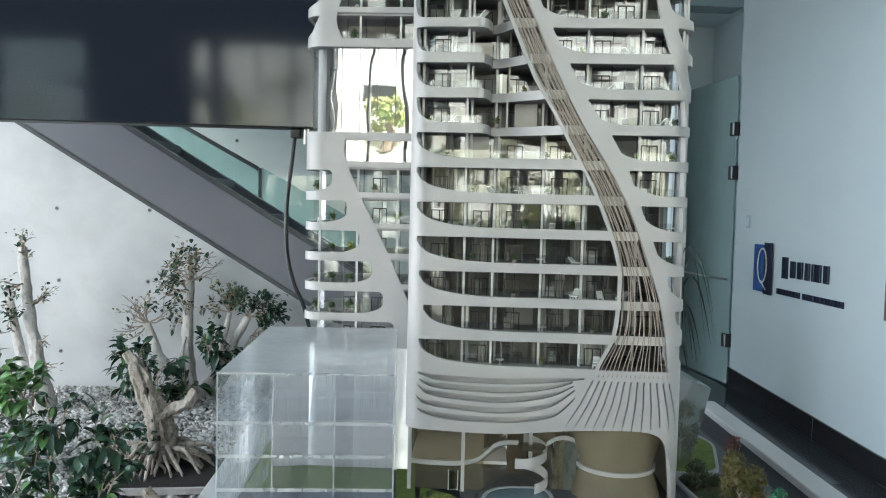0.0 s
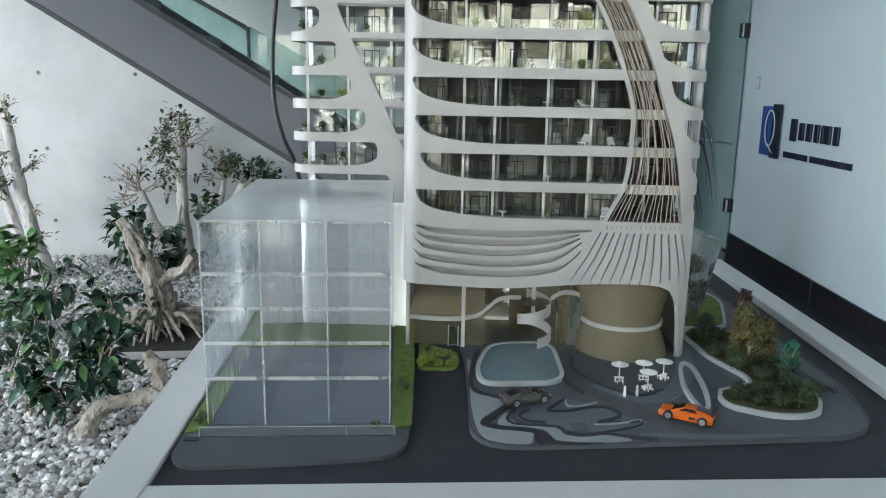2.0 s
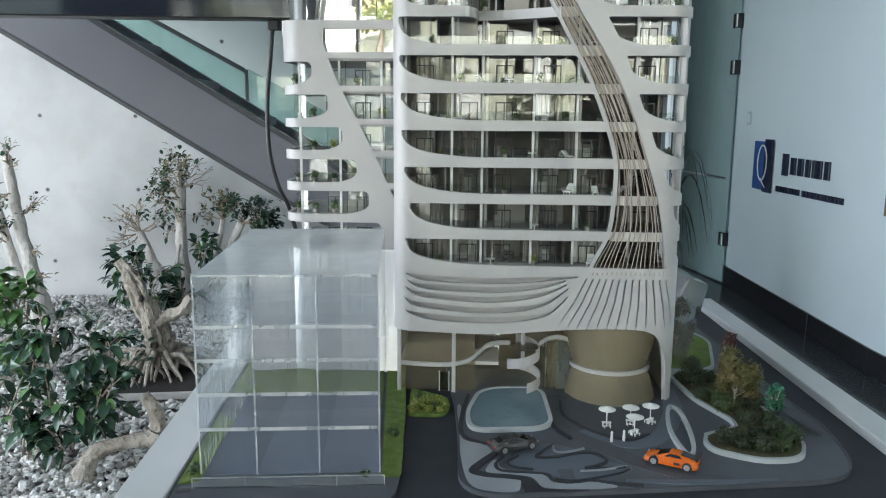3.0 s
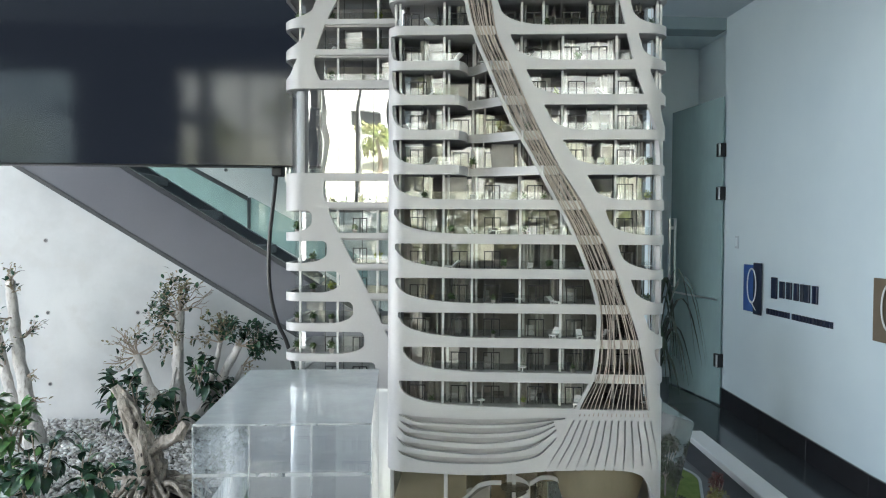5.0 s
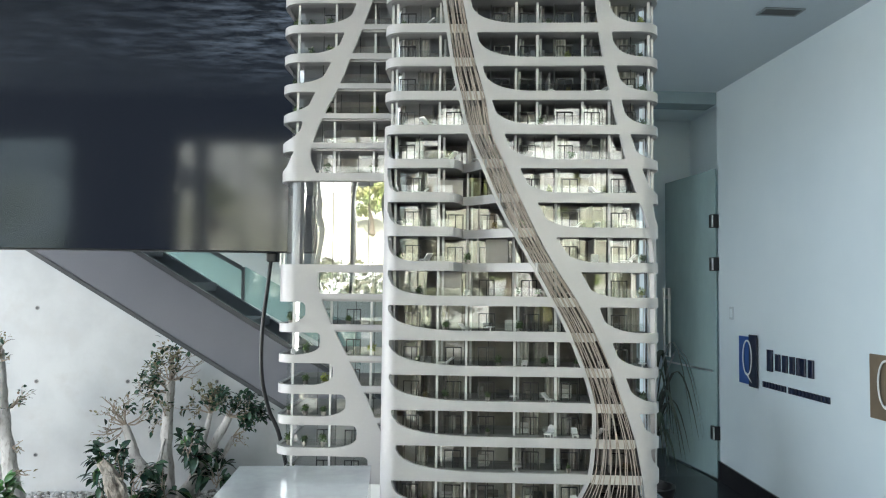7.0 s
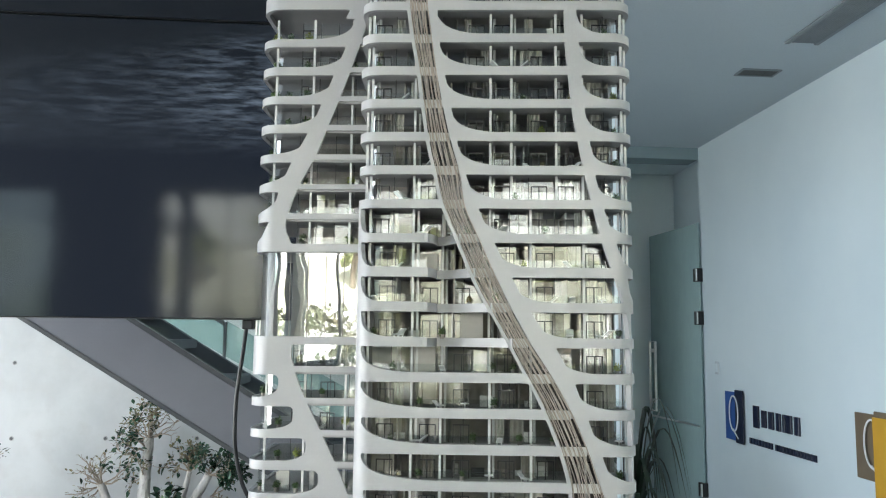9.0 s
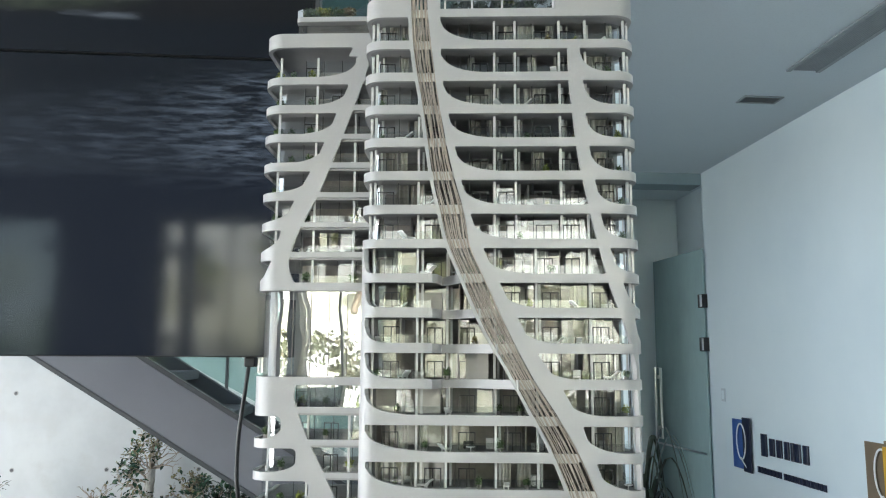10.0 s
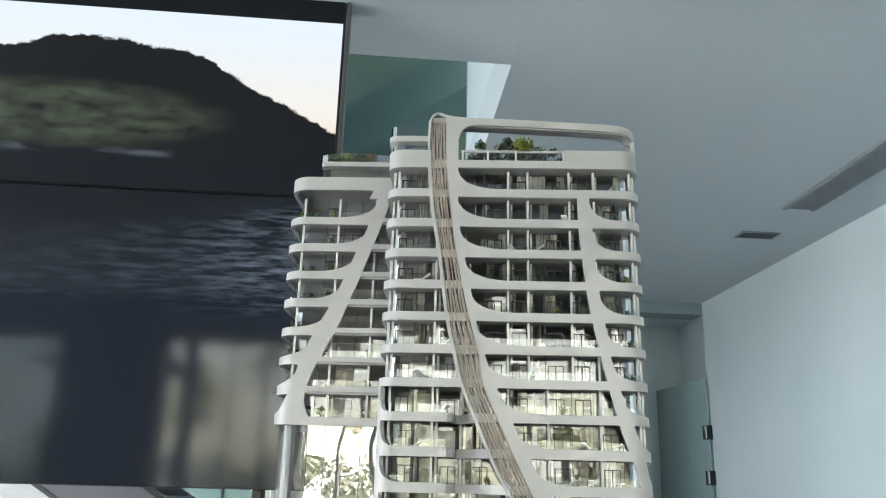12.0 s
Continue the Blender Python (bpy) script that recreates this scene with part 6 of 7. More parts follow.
BYF, BYB, BTOP = 0.101, 0.535, 0.295
block = thing("acrylic_block", LAND @ pose(0, 0, K), "clear acrylic model block with stacked floors and a frosted lid", "model building")


def sheet(name, a, b, c, d, mat, label=""):
    bm = bmesh.new()
    bm.faces.new([bm.verts.new(p) for p in (a, b, c, d)])
    return part(name, bm, mat, block, label)


def bar(name, lo, hi, mat):
    return part(name, new_box(lo, hi), mat, block)


for i, x in enumerate(BX):
    sheet("wall_sheet", (x, BYF, 0), (x, BYB, 0), (x, BYB, BTOP), (x, BYF, BTOP), M_HAZE if i in (0, 3) else M_ACRYL)
    bar("wall_edge", (x - 0.0012, BYF - 0.0005, 0.0), (x + 0.0012, BYF + 0.0008, BTOP), M_EDGE)
for z in BZ:
    sheet("floor_sheet", (BX[0], BYF, z), (BX[3], BYF, z), (BX[3], BYB, z), (BX[0], BYB, z), M_ACRYL_F)
    bar("floor_edge", (BX[0], BYF - 0.0015, z - 0.0026), (BX[3], BYF - 0.0006, z + 0.0026), M_EDGE)
sheet("lid", (BX[0], BYF, BTOP), (BX[3], BYF, BTOP), (BX[3], BYB, BTOP), (BX[0], BYB, BTOP), M_HAZE2, "frosted top sheet")
bar("lid_edge", (BX[0] - 0.001, BYF - 0.0015, BTOP - 0.0015), (BX[3] + 0.001, BYF - 0.0002, BTOP + 0.0015), M_EDGE)
sheet("front_sheet", (BX[0], BYF + 0.003, 0.0), (BX[3], BYF + 0.003, 0.0), (BX[3], BYF + 0.003, BTOP), (BX[0], BYF + 0.003, BTOP), M_HAZE)
sheet("upper_front", (BX[0], BYF + 0.02, BZ[3]), (BX[3], BYF + 0.02, BZ[3]), (BX[3], BYF + 0.02, BTOP), (BX[0], BYF + 0.02, BTOP), M_HAZE)
# door and window outlines scored into the far sheet
sheet("back_sheet", (BX[0], BYB, 0), (BX[3], BYB, 0), (BX[3], BYB, BTOP), (BX[0], BYB, BTOP), M_ACRYL)
for z in (0.0,) + BZ[:4]:
    for x0, x1 in zip(BX, BX[1:]):
        for k in range(2):
            a = x0 + 0.014 + 0.032 * k
            for w, in_ in ((0.024, 0.0), (0.016, 0.004)):
                lo, hi = a + in_, a + in_ + w
                bar("scored_line", (lo, BYB - 0.0012, z + 0.004 + in_), (lo + 0.0007, BYB - 0.0006, z + 0.036 - in_), M_EDGE)
                bar("scored_line", (hi, BYB - 0.0012, z + 0.004 + in_), (hi + 0.0007, BYB - 0.0006, z + 0.036 - in_), M_EDGE)
                bar("scored_line", (lo, BYB - 0.0012, z + 0.036 - in_), (hi, BYB - 0.0006, z + 0.0367 - in_), M_EDGE)
# upright railing bars seen along the side wall
for i in range(72):
    y = BYF + 0.008 + 0.0058 * i
    for z in (0.0, BZ[0], BZ[1], BZ[2], BZ[3]):
        if rng.random() < 0.5:
            bar("rail_bar", (BX[0] + 0.004, y, z), (BX[0] + 0.0046, y + 0.0008, z + rng.uniform(0.02, 0.035)), M_EDGE)
fence = thing("acrylic_fence", LAND @ pose(0, 0, K), "low clear acrylic fence in front of the block", "model fence")
for lo, hi in (((0.024, 0.064, 0.0), (0.293, 0.0665, 0.014)), ((0.006, 0.052, 0.0), (0.024, 0.0665, 0.0018))):
    part("fence_sheet", new_box(lo, hi), M_HAZE, fence)
for x in (0.0246, 0.098, 0.225, 0.2924):
    part("fence_joint", new_box((x - 0.0006, 0.0635, 0.0), (x + 0.0006, 0.0640, 0.014)), M_EDGE, fence)
part("fence_top", new_box((0.024, 0.0642, 0.0141), (0.293, 0.0662, 0.0147)), M_EDGE, fence)
side_block = thing("acrylic_block", pose(0.50, 1.68, BASE + K, 0, 0, 6.2), "small clear acrylic block behind the tower", "model building")
fl = bmesh.new()
ring_lo = [fl.verts.new(p) for p in ((0, 0, 0), (0.045, 0, 0), (0.045, 0.26, 0), (0, 0.26, 0))]
ring_hi = [fl.verts.new(p) for p in ((0, -0.01, 0.200), (0.082, -0.01, 0.174), (0.082, 0.28, 0.174), (0, 0.28, 0.200))]
fl.faces.new(ring_lo[::-1])
fl.faces.new(ring_hi)
for i in range(4):
    fl.faces.new((ring_lo[i], ring_lo[(i + 1) % 4], ring_hi[(i + 1) % 4], ring_hi[i]))
bmesh.ops.bevel(fl, geom=list(fl.edges), offset=0.003, segments=2, affect="EDGES")
part("shell", fl, hazy("faintly_hazed_acrylic", 0.07), side_block, "flared clear shell")


# ---- bronze-glazed lobby under the tower ----
lobby = thing("model_lobby", Matrix(), "bronze acrylic lobby with white mezzanine bands and spiral ramp", "model building")
LB, LT = BASE + K, 0.902
part("lobby_glass", strip(-0.036, 0.105, LB, LT, lambda u, d: (u, 1.498 + d), 6), M_BRONZE, lobby)
part("lobby_glass", strip(0.0, 1.0, LB, LT, lambda u, d: (0.105 + 0.155 * u, 1.498 + 0.10 * math.sin(math.pi * min(1, u * 1.15) ** 0.9) + 0.02 * u), 16), M_BRONZE, lobby)
part("lobby_back", new_box((-0.04, 1.68, LB), (0.46, 1.684, LT)), noisy("bronze_back", (0.17, 0.14, 0.095), (0.22, 0.18, 0.125), 9, 0.5, 0.02, 90), lobby)
band_bm = bmesh.new()
rows = [[band_bm.verts.new((p.x, p.y + dy, p.z + dz)) for dy, dz in ((0, 0), (0, 0.008), (0.004, 0.008), (0.004, 0))] for p in smooth_line([(-0.036, 1.493, 0.806), (0.01, 1.491, 0.804), (0.06, 1.491, 0.805), (0.092, 1.494, 0.812), (0.112, 1.500, 0.826), (0.128, 1.508, 0.838), (0.150, 1.515, 0.842), (0.172, 1.517, 0.842)], 40)]
for a, b in zip(rows, rows[1:]):
    for i in range(4):
        band_bm.faces.new((a[i], a[(i + 1) % 4], b[(i + 1) % 4], b[i]))
part("mezzanine_band", band_bm, M_WHITE, lobby, "white band that climbs to the ledge", smooth=True)
part("mezzanine_slab", new_box((-0.036, 1.500, 0.807), (0.15, 1.68, 0.813)), M_INNER_L, lobby)
for x, y in ((-0.036, 1.486), (0.066, 1.488), (0.196, 1.520)):
    part("post", new_box((x - 0.0035, y - 0.0035, LB if x < 0.15 else 0.815), (x + 0.0035, y + 0.0035, LT), 0.0008), M_WHITE, lobby)
part("entrance_door", new_box((0.040, 1.494, LB), (0.056, 1.497, LB + 0.036)), M_GLAZE, lobby)
for x in (0.039, 0.057):
    part("door_post", new_box((x - 0.001, 1.492, LB), (x + 0.001, 1.497, LB + 0.038)), M_WHITE, lobby)
DX, DY = 0.360, 1.562
prof = [(0.084, LB), (0.081, LB + 0.012), (0.076, LB + 0.032), (0.072, LB + 0.050), (0.072, LB + 0.062), (0.081, LB + 0.085), (0.092, LB + 0.115), (0.096, LT)]
bm = bmesh.new()
rings = [[bm.verts.new((DX + r * math.cos(a), DY - 0.050 * (LT - z) / (LT - LB) + r * math.sin(a), z)) for a in [2 * math.pi * i / 40 for i in range(40)]] for r, z in prof]
for a, b in zip(rings, rings[1:]):
    for i in range(40):
        bm.faces.new((a[i], a[(i + 1) % 40], b[(i + 1) % 40], b[i]))
part("drum_glass", bm, hazy("dense_bronze_acrylic", 0.44, (0.66, 0.58, 0.43), (0.37, 0.325, 0.22), 0.12), lobby, "flared bronze acrylic drum", smooth=True)
bm = bmesh.new()
lathe(bm, [(0.0725, 0.0), (0.0760, 0.0), (0.0765, 0.0075), (0.073, 0.0075)], 40, pose(DX, DY - 0.031, LB + 0.050))
part("drum_band", bm, M_WHITE, lobby, "white ring round the drum", smooth=True)
bm = bmesh.new()
lathe(bm, [(0.030, 0.0), (0.028, 0.05), (0.032, 0.14)], 28, pose(DX, DY + 0.01, LB))
part("drum_core", bm, M_INNER, lobby, smooth=True)
# white spiral ramp
bm = bmesh.new()
rows = []
for i in range(70):
    t = i / 69
    a = math.radians(120 - 560 * t)
    r = 0.029 + 0.004 * t
    z = 0.842 - 0.080 * t
    h = 0.019
    for_row = []
    for rr, zz in ((r, z), (r, z + h), (r - 0.002, z + h), (r - 0.002, z)):
        for_row.append(bm.verts.new((0.197 + rr * math.cos(a), 1.505 + rr * math.sin(a), zz)))
    rows.append(for_row)
for a, b in zip(rows, rows[1:]):
    for i in range(4):
        bm.faces.new((a[i], a[(i + 1) % 4], b[(i + 1) % 4], b[i]))
bm.faces.new(rows[0])
bm.faces.new(rows[-1][::-1])
part("spiral_ramp", bm, M_WHITE, lobby, "white spiral ramp wall", smooth=True)
part("ramp_floor", lathe(bmesh.new(), [(0.0275, 0), (0.0275, 0.002)], 28, pose(0.197, 1.505, 0.842)), M_BRONZE, lobby)
ribbon_pts = smooth_line([(0.225, 1.495, 0.848), (0.245, 1.50, 0.858), (0.268, 1.51, 0.856), (0.285, 1.515, 0.845), (0.288, 1.515, 0.82)], 30)
bm = bmesh.new()
rows = [[bm.verts.new((p.x, p.y + dy, p.z + dz)) for dy, dz in ((0, 0), (0, 0.008), (0.004, 0.008), (0.004, 0))] for p in ribbon_pts]
for a, b in zip(rows, rows[1:]):
    for i in range(4):
        bm.faces.new((a[i], a[(i + 1) % 4], b[(i + 1) % 4], b[i]))
part("arch_band", bm, M_WHITE, lobby, smooth=True)
part("arch_glass", new_box((0.236, 1.520, LB), (0.290, 1.522, 0.85)), hazy("green_grey_acrylic", 0.45, (0.6, 0.64, 0.60), (0.20, 0.22, 0.20)), lobby)

# ---- planted bed with pebbles ----
M_EARTH = noisy("dark_bed_soil", (0.05, 0.045, 0.04), (0.09, 0.08, 0.07), 6, 0.95, 0.6, 60)
BED_X1 = -2.42
solid("ground_bed", ramp_sheet(-5.95, BED_X1, -4.4, BACK - 0.001, 0.006, -0.149, dip), M_EARTH, "dark soil under the pebbles", "planting bed", ROOM, "structure")


def set_back(ob, s):
    """Moves a thing away from the front of the room and enlarges it alike."""
    c = Vector((0.12, 0.07, 1.35))
    ob.matrix_basis = Matrix.Translation(c) @ Matrix.Scale(s, 4) @ Matrix.Translation(-c) @ ob.matrix_basis
    return ob


def stone_material():
    m = noisy("white_river_pebble", (0.56, 0.557, 0.55), (0.645, 0.643, 0.635), 30, 0.6, 0.25, 160, (0.38, 0.375, 0.36), dist=0.004)
    b = m.node_tree.nodes["Principled BSDF"]
    old = b.inputs["Base Color"].links[0].from_socket
    g = node(m, "ShaderNodeNewGeometry")
    r = node(m, "ShaderNodeValToRGB")
    e = r.color_ramp.elements
    e[0].color, e[1].color = (0.36, 0.34, 0.31, 1), (1.18, 1.18, 1.18, 1)
    e.new(0.30).color = (0.70, 0.68, 0.65, 1)
    e.new(0.7).color = (1.05, 1.05, 1.04, 1)
    link(m, g.outputs["Random Per Island"], r.inputs["Fac"])
    mx = node(m, "ShaderNodeMix")
    mx.data_type, mx.blend_type = "RGBA", "MULTIPLY"
    mx.inputs[0].default_value = 1.0
    link(m, old, mx.inputs[6])
    link(m, r.outputs[0], mx.inputs[7])
    link(m, mx.outputs[2], b.inputs["Base Color"])
    return m


M_STONE = stone_material()


def pebbles():
    rg = np.random.RandomState(5)
    shapes = []
    for s in range(8):
        bm = bmesh.new()
        bmesh.ops.create_icosphere(bm, subdivisions=2 if s else 1, radius=1)
        for v in bm.verts:
            n = noise.noise(v.co * 1.3 + Vector((s * 7.1, 0, 0)))
            v.co *= 1 + 0.5 * n + 0.16 * noise.noise(v.co * 3.1 + Vector((0, s * 3.7, 0)))
        bm.verts.ensure_lookup_table()
        shapes.append((np.array([v.co[:] for v in bm.verts]), np.array([[v.index for v in f.verts] for f in bm.faces])))
        bm.free()
    verts, faces, off = [], [], 0
    inv = ROOM.inverted()
    n = 0
    while n < 35000:
        x, y = rg.uniform(-4.6, -0.80), rg.uniform(1.0, 5.62)
        l = inv @ Vector((x, y, 0))
        if l.y > BACK - 0.02 or l.x > BED_X1 or l.y < -4.39 or l.x < -5.94:
            continue
        n += 1
        far = l.x < -5.0 - 0.3 * l.y - 0.4
        if far and rg.rand() < 0.35:
            continue
        v, f = shapes[0 if far else rg.randint(1, 8)]
        s = rg.uniform(0.0080, 0.0145) * (1.35 if rg.rand() < 0.12 else 1) * (1 + 0.55 * min(1, max(0, (3.0 - y) / 1.2)))
        sc = np.array([rg.uniform(0.9, 1.35), rg.uniform(0.8, 1.1), rg.uniform(0.5, 0.85)]) * s
        q = Euler((rg.uniform(-0.5, 0.5), rg.uniform(-0.5, 0.5), rg.uniform(0, 6.28))).to_matrix()
        w = (v * sc) @ np.array(q).T + np.array([x, y, dip(l.y) + 0.006 + sc[2] * rg.uniform(0.4, 1.9)])
        verts.append(w)
        faces.append(f + off)
        off += len(w)
    me = bpy.data.meshes.new("pebbles")
    me.from_pydata(np.concatenate(verts).tolist(), [], np.concatenate(faces).tolist())
    me.materials.append(M_STONE)
    return tagged(new("pebbles", me), "loose white and grey river pebbles on the planting bed", "pebbles", kind="stuff")


pebbles()

M_BARK = noisy("pale_ficus_bark", (0.48, 0.462, 0.435), (0.60, 0.585, 0.56), 14, 0.85, 0.6, 60, (0.31, 0.28, 0.25), stretch=(1, 1, 0.45), dist=0.008)
M_BARK_D = noisy("brown_bark", (0.22, 0.17, 0.13), (0.32, 0.26, 0.20), 16, 0.85, 0.6, 70, (0.12, 0.09, 0.07), stretch=(1, 1, 0.45), dist=0.008)
M_BARK_S = noisy("weathered_stump_bark", (0.29, 0.25, 0.205), (0.48, 0.44, 0.385), 22, 0.85, 0.9, 70, (0.09, 0.07, 0.055), stretch=(1, 1, 0.5), dist=0.010)
M_HOLLOW = noisy("hollow_shade", (0.03, 0.024, 0.02), (0.05, 0.04, 0.03), 40, 0.9, 0.3, 200)
M_TWIG = noisy("dry_twig", (0.27, 0.22, 0.17), (0.36, 0.30, 0.24), 30, 0.9, 0.3, 200)
M_LEAF = leaf_material("ficus_leaf_dark", (0.022, 0.052, 0.036), (0.055, 0.105, 0.062), 0.14, 40)
M_LEAF_Y = leaf_material("ficus_leaf_fresh", (0.055, 0.14, 0.042), (0.12, 0.25, 0.075), 0.30, 40)
M_DRY = leaf_material("dry_leaf_tuft", (0.15, 0.135, 0.075), (0.24, 0.215, 0.125), 0.8, 40)


def leaf(bm, p, d, size, rg, droop=0.2):
    """A pointed leaf, folded along its midrib and bent down to its tip."""
    d = Vector(d).normalized()
    side = d.cross(Vector((rg.gauss(0, 0.35), rg.gauss(0, 0.35), 1))).normalized()
    up = side.cross(d).normalized()
    w = size * rg.uniform(0.22, 0.29)
    last = None
    for t, q in ((0.0, 0.04), (0.18, 0.66), (0.42, 1.0), (0.66, 0.86), (0.86, 0.45), (1.0, 0.02)):
        c = p + d * size * t + up * size * 0.10 * t * (1 - t) * 4 * 0.5 - Vector((0, 0, droop * size * 0.75 * t * t))
        row = [bm.verts.new(c + side * w * q + up * w * q * 0.28), bm.verts.new(c), bm.verts.new(c - side * w * q + up * w * q * 0.28)]
        if last:
            bm.faces.new((last[0], last[1], row[1], row[0]))
            bm.faces.new((last[1], last[2], row[2], row[1]))
        last = row


def gnarled(bm, pts, radii, sides=10, rough=0.18, seed=0.0, flute=0.0):
    """A trunk with swells and hollows."""
    ps = smooth_line(pts, max(12, 11 * (len(pts) - 1)))
    n = len(ps)
    rad = [float(np.interp(i / (n - 1) * (len(radii) - 1), range(len(radii)), radii)) for i in range(n)]
    start = len(bm.verts)
    tube(bm, ps, rad, sides)
    bm.verts.ensure_lookup_table()
    for v in bm.verts[start:]:
        k = min(range(n), key=lambda i: (ps[i] - v.co).length_squared)
        d = v.co - ps[k]
        if flute:
            a = math.atan2(d.y, d.x)
            v.co += d * flute * (math.sin(5 * a + 7 * ps[k].z) + 0.6 * math.sin(9 * a - 16 * ps[k].z + seed))
        v.co += d * rough * (noise.noise(v.co * 13 + Vector((seed, 0, 0))) * 1.8 + noise.noise(v.co * 38 + Vector((seed, 5, 0))) * 0.7)
    return bm


def twigs(bm, p, d, length, radius, depth, rg, tips, spread=0.56):
    d = Vector(d).normalized()
    e = Vector(p) + d * length
    mid = Vector(p).lerp(e, 0.5) + Vector((rg.gauss(0, 1), rg.gauss(0, 1), rg.gauss(0, 1))) * length * 0.09
    tube(bm, [p, mid, e], [radius, radius * 0.8, radius * 0.6], 5 if depth > 1 else 4, False)
    tips.append((e, d))
    if depth <= 0:
        return
    for _ in range(rg.choice((2, 2, 3))):
        nd = (d + Vector((rg.gauss(0, spread), rg.gauss(0, spread), rg.gauss(0.16, spread * 0.8)))).normalized()
        twigs(bm, e if rg.random() < 0.7 else mid, nd, length * rg.uniform(0.4, 1.0), radius * 0.62, depth - 1, rg, tips, spread)


def tree(name, base, trunks, label, seed, crowns=(), bark=None):
    """trunks: (points, radii); crowns: (place, way, length, depth, green leaves, dry leaves)."""
    rg = random.Random(seed)
    ob = thing(name, pose(*base), label, "tree", "ficus trees in the bed")
    for pts, radii in trunks:
        bm = bmesh.new()
        gnarled(bm, [Vector(p) - Vector(base) for p in pts], radii, 10, 0.14, seed)
        part("trunk", bm, bark or M_BARK, ob, smooth=True)
    for place, way, length, depth, green, dry in crowns:
        bm, tips = bmesh.new(), []
        for _ in range(3):
            w = Vector(way) + Vector((rg.gauss(0, 0.55), rg.gauss(0, 0.5), rg.gauss(0, 0.35)))
            twigs(bm, Vector(place) - Vector(base), w, length, 0.0062, depth, rg, tips)
        tagged(part("twig_spray", bm, M_TWIG, ob), kind="stuff")
        for count, mat, size in ((green, M_LEAF, 0.046), (int(dry * 2.2), M_DRY, 0.028)):
            if not count:
                continue
            bm = bmesh.new()
            for _ in range(count):
                p, d = rg.choice(tips)
                leaf(bm, p + Vector((rg.gauss(0, 0.015), rg.gauss(0, 0.015), rg.gauss(0, 0.015))), d + Vector((rg.gauss(0, 0.7), rg.gauss(0, 0.7), rg.gauss(0, 0.6))), size * rg.uniform(0.7, 1.25), rg)
            tagged(part("foliage", bm, mat, ob), kind="stuff")
    return ob


tree("ficus_tree", (-2.74, 4.85, -0.12), [([(-2.753, 4.85, -0.103), (-2.770, 4.85, 0.026), (-2.795, 4.85, 0.154), (-2.825, 4.85, 0.318), (-2.857, 4.85, 0.510), (-2.888, 4.85, 0.738), (-2.907, 4.85, 0.979)], [0.080, 0.062, 0.050, 0.042, 0.038, 0.034, 0.032]),
     ([(-2.876, 4.85, 0.110), (-2.918, 4.85, 0.274), (-2.946, 4.85, 0.395), (-2.974, 4.85, 0.537), (-3.009, 4.85, 0.694)], [0.042, 0.036, 0.032, 0.027, 0.022])],
     "topped pale ficus trunk with thin side shoots", 3,
     [((-2.907, 4.84, 0.979), (0.0, -0.1, 1), 0.07, 1, 2, 6), ((-2.887, 4.84, 0.919), (0.8, -0.3, 0.35), 0.06, 2, 5, 8), ((-2.847, 4.84, 0.610), (0.9, -0.2, 0.25), 0.07, 2, 14, 4), ((-2.888, 4.84, 0.738), (-0.8, -0.3, 0.2), 0.08, 2, 20, 8), ((-2.805, 4.84, 0.368), (0.9, -0.2, 0.3), 0.05, 1, 0, 3), ((-2.775, 4.84, 0.214), (0.9, -0.2, 0.2), 0.06, 1, 0, 2), ((-2.945, 4.84, 0.418), (-0.3, -0.3, 0.8), 0.10, 3, 40, 12)])
tree("ficus_tree", (-2.0, 5.3, -0.10), [([(-1.965, 5.32, -0.13), (-1.974, 5.31, 0.005), (-1.975, 5.3, 0.113), (-1.991, 5.3, 0.265), (-1.988, 5.3, 0.418), (-1.982, 5.3, 0.587), (-1.974, 5.3, 0.748)], [0.075, 0.055, 0.046, 0.042, 0.038, 0.034, 0.033]),
     ([(-2.05, 5.26, -0.12), (-2.052, 5.26, -0.073), (-2.038, 5.26, 0.157), (-1.985, 5.26, 0.357)], [0.018, 0.014, 0.011, 0.007]),
     ([(-2.02, 5.25, -0.12), (-2.025, 5.25, 0.02), (-2.012, 5.255, 0.20), (-1.99, 5.262, 0.33)], [0.014, 0.012, 0.009, 0.005]),
     ([(-1.95, 5.28, -0.10), (-2.013, 5.28, 0.02), (-2.108, 5.27, 0.118), (-2.179, 5.26, 0.216), (-2.226, 5.26, 0.338), (-2.266, 5.26, 0.445)], [0.052, 0.046, 0.042, 0.036, 0.030, 0.026])],
     "pale ficus with an upright and a leaning trunk and sparse crown", 11,
     [((-1.974, 5.3, 0.745), (-0.55, -0.1, 0.75), 0.10, 4, 60, 120), ((-1.974, 5.3, 0.745), (0.85, -0.1, 0.55), 0.11, 2, 0, 4), ((-1.974, 5.3, 0.745), (0.45, -0.1, 0.9), 0.10, 2, 0, 6), ((-1.985, 5.28, 0.74), (-0.5, -0.2, 0.3), 0.06, 2, 60, 30), ((-1.985, 5.28, 0.66), (-0.8, -0.2, 0.35), 0.10, 3, 60, 20), ((-1.995, 5.28, 0.50), (-0.7, -0.2, 0.3), 0.06, 2, 12, 20), ((-2.266, 5.26, 0.445), (-0.9, -0.1, 0.35), 0.11, 2, 0, 6), ((-2.266, 5.26, 0.44), (-0.4, -0.1, 0.9), 0.11, 3, 0, 14), ((-2.266, 5.26, 0.43), (-0.9, -0.1, -0.25), 0.09, 2, 6, 8), ((-2.255, 5.26, 0.445), (0.6, 0, 0.8), 0.10, 3, 40, 10)])
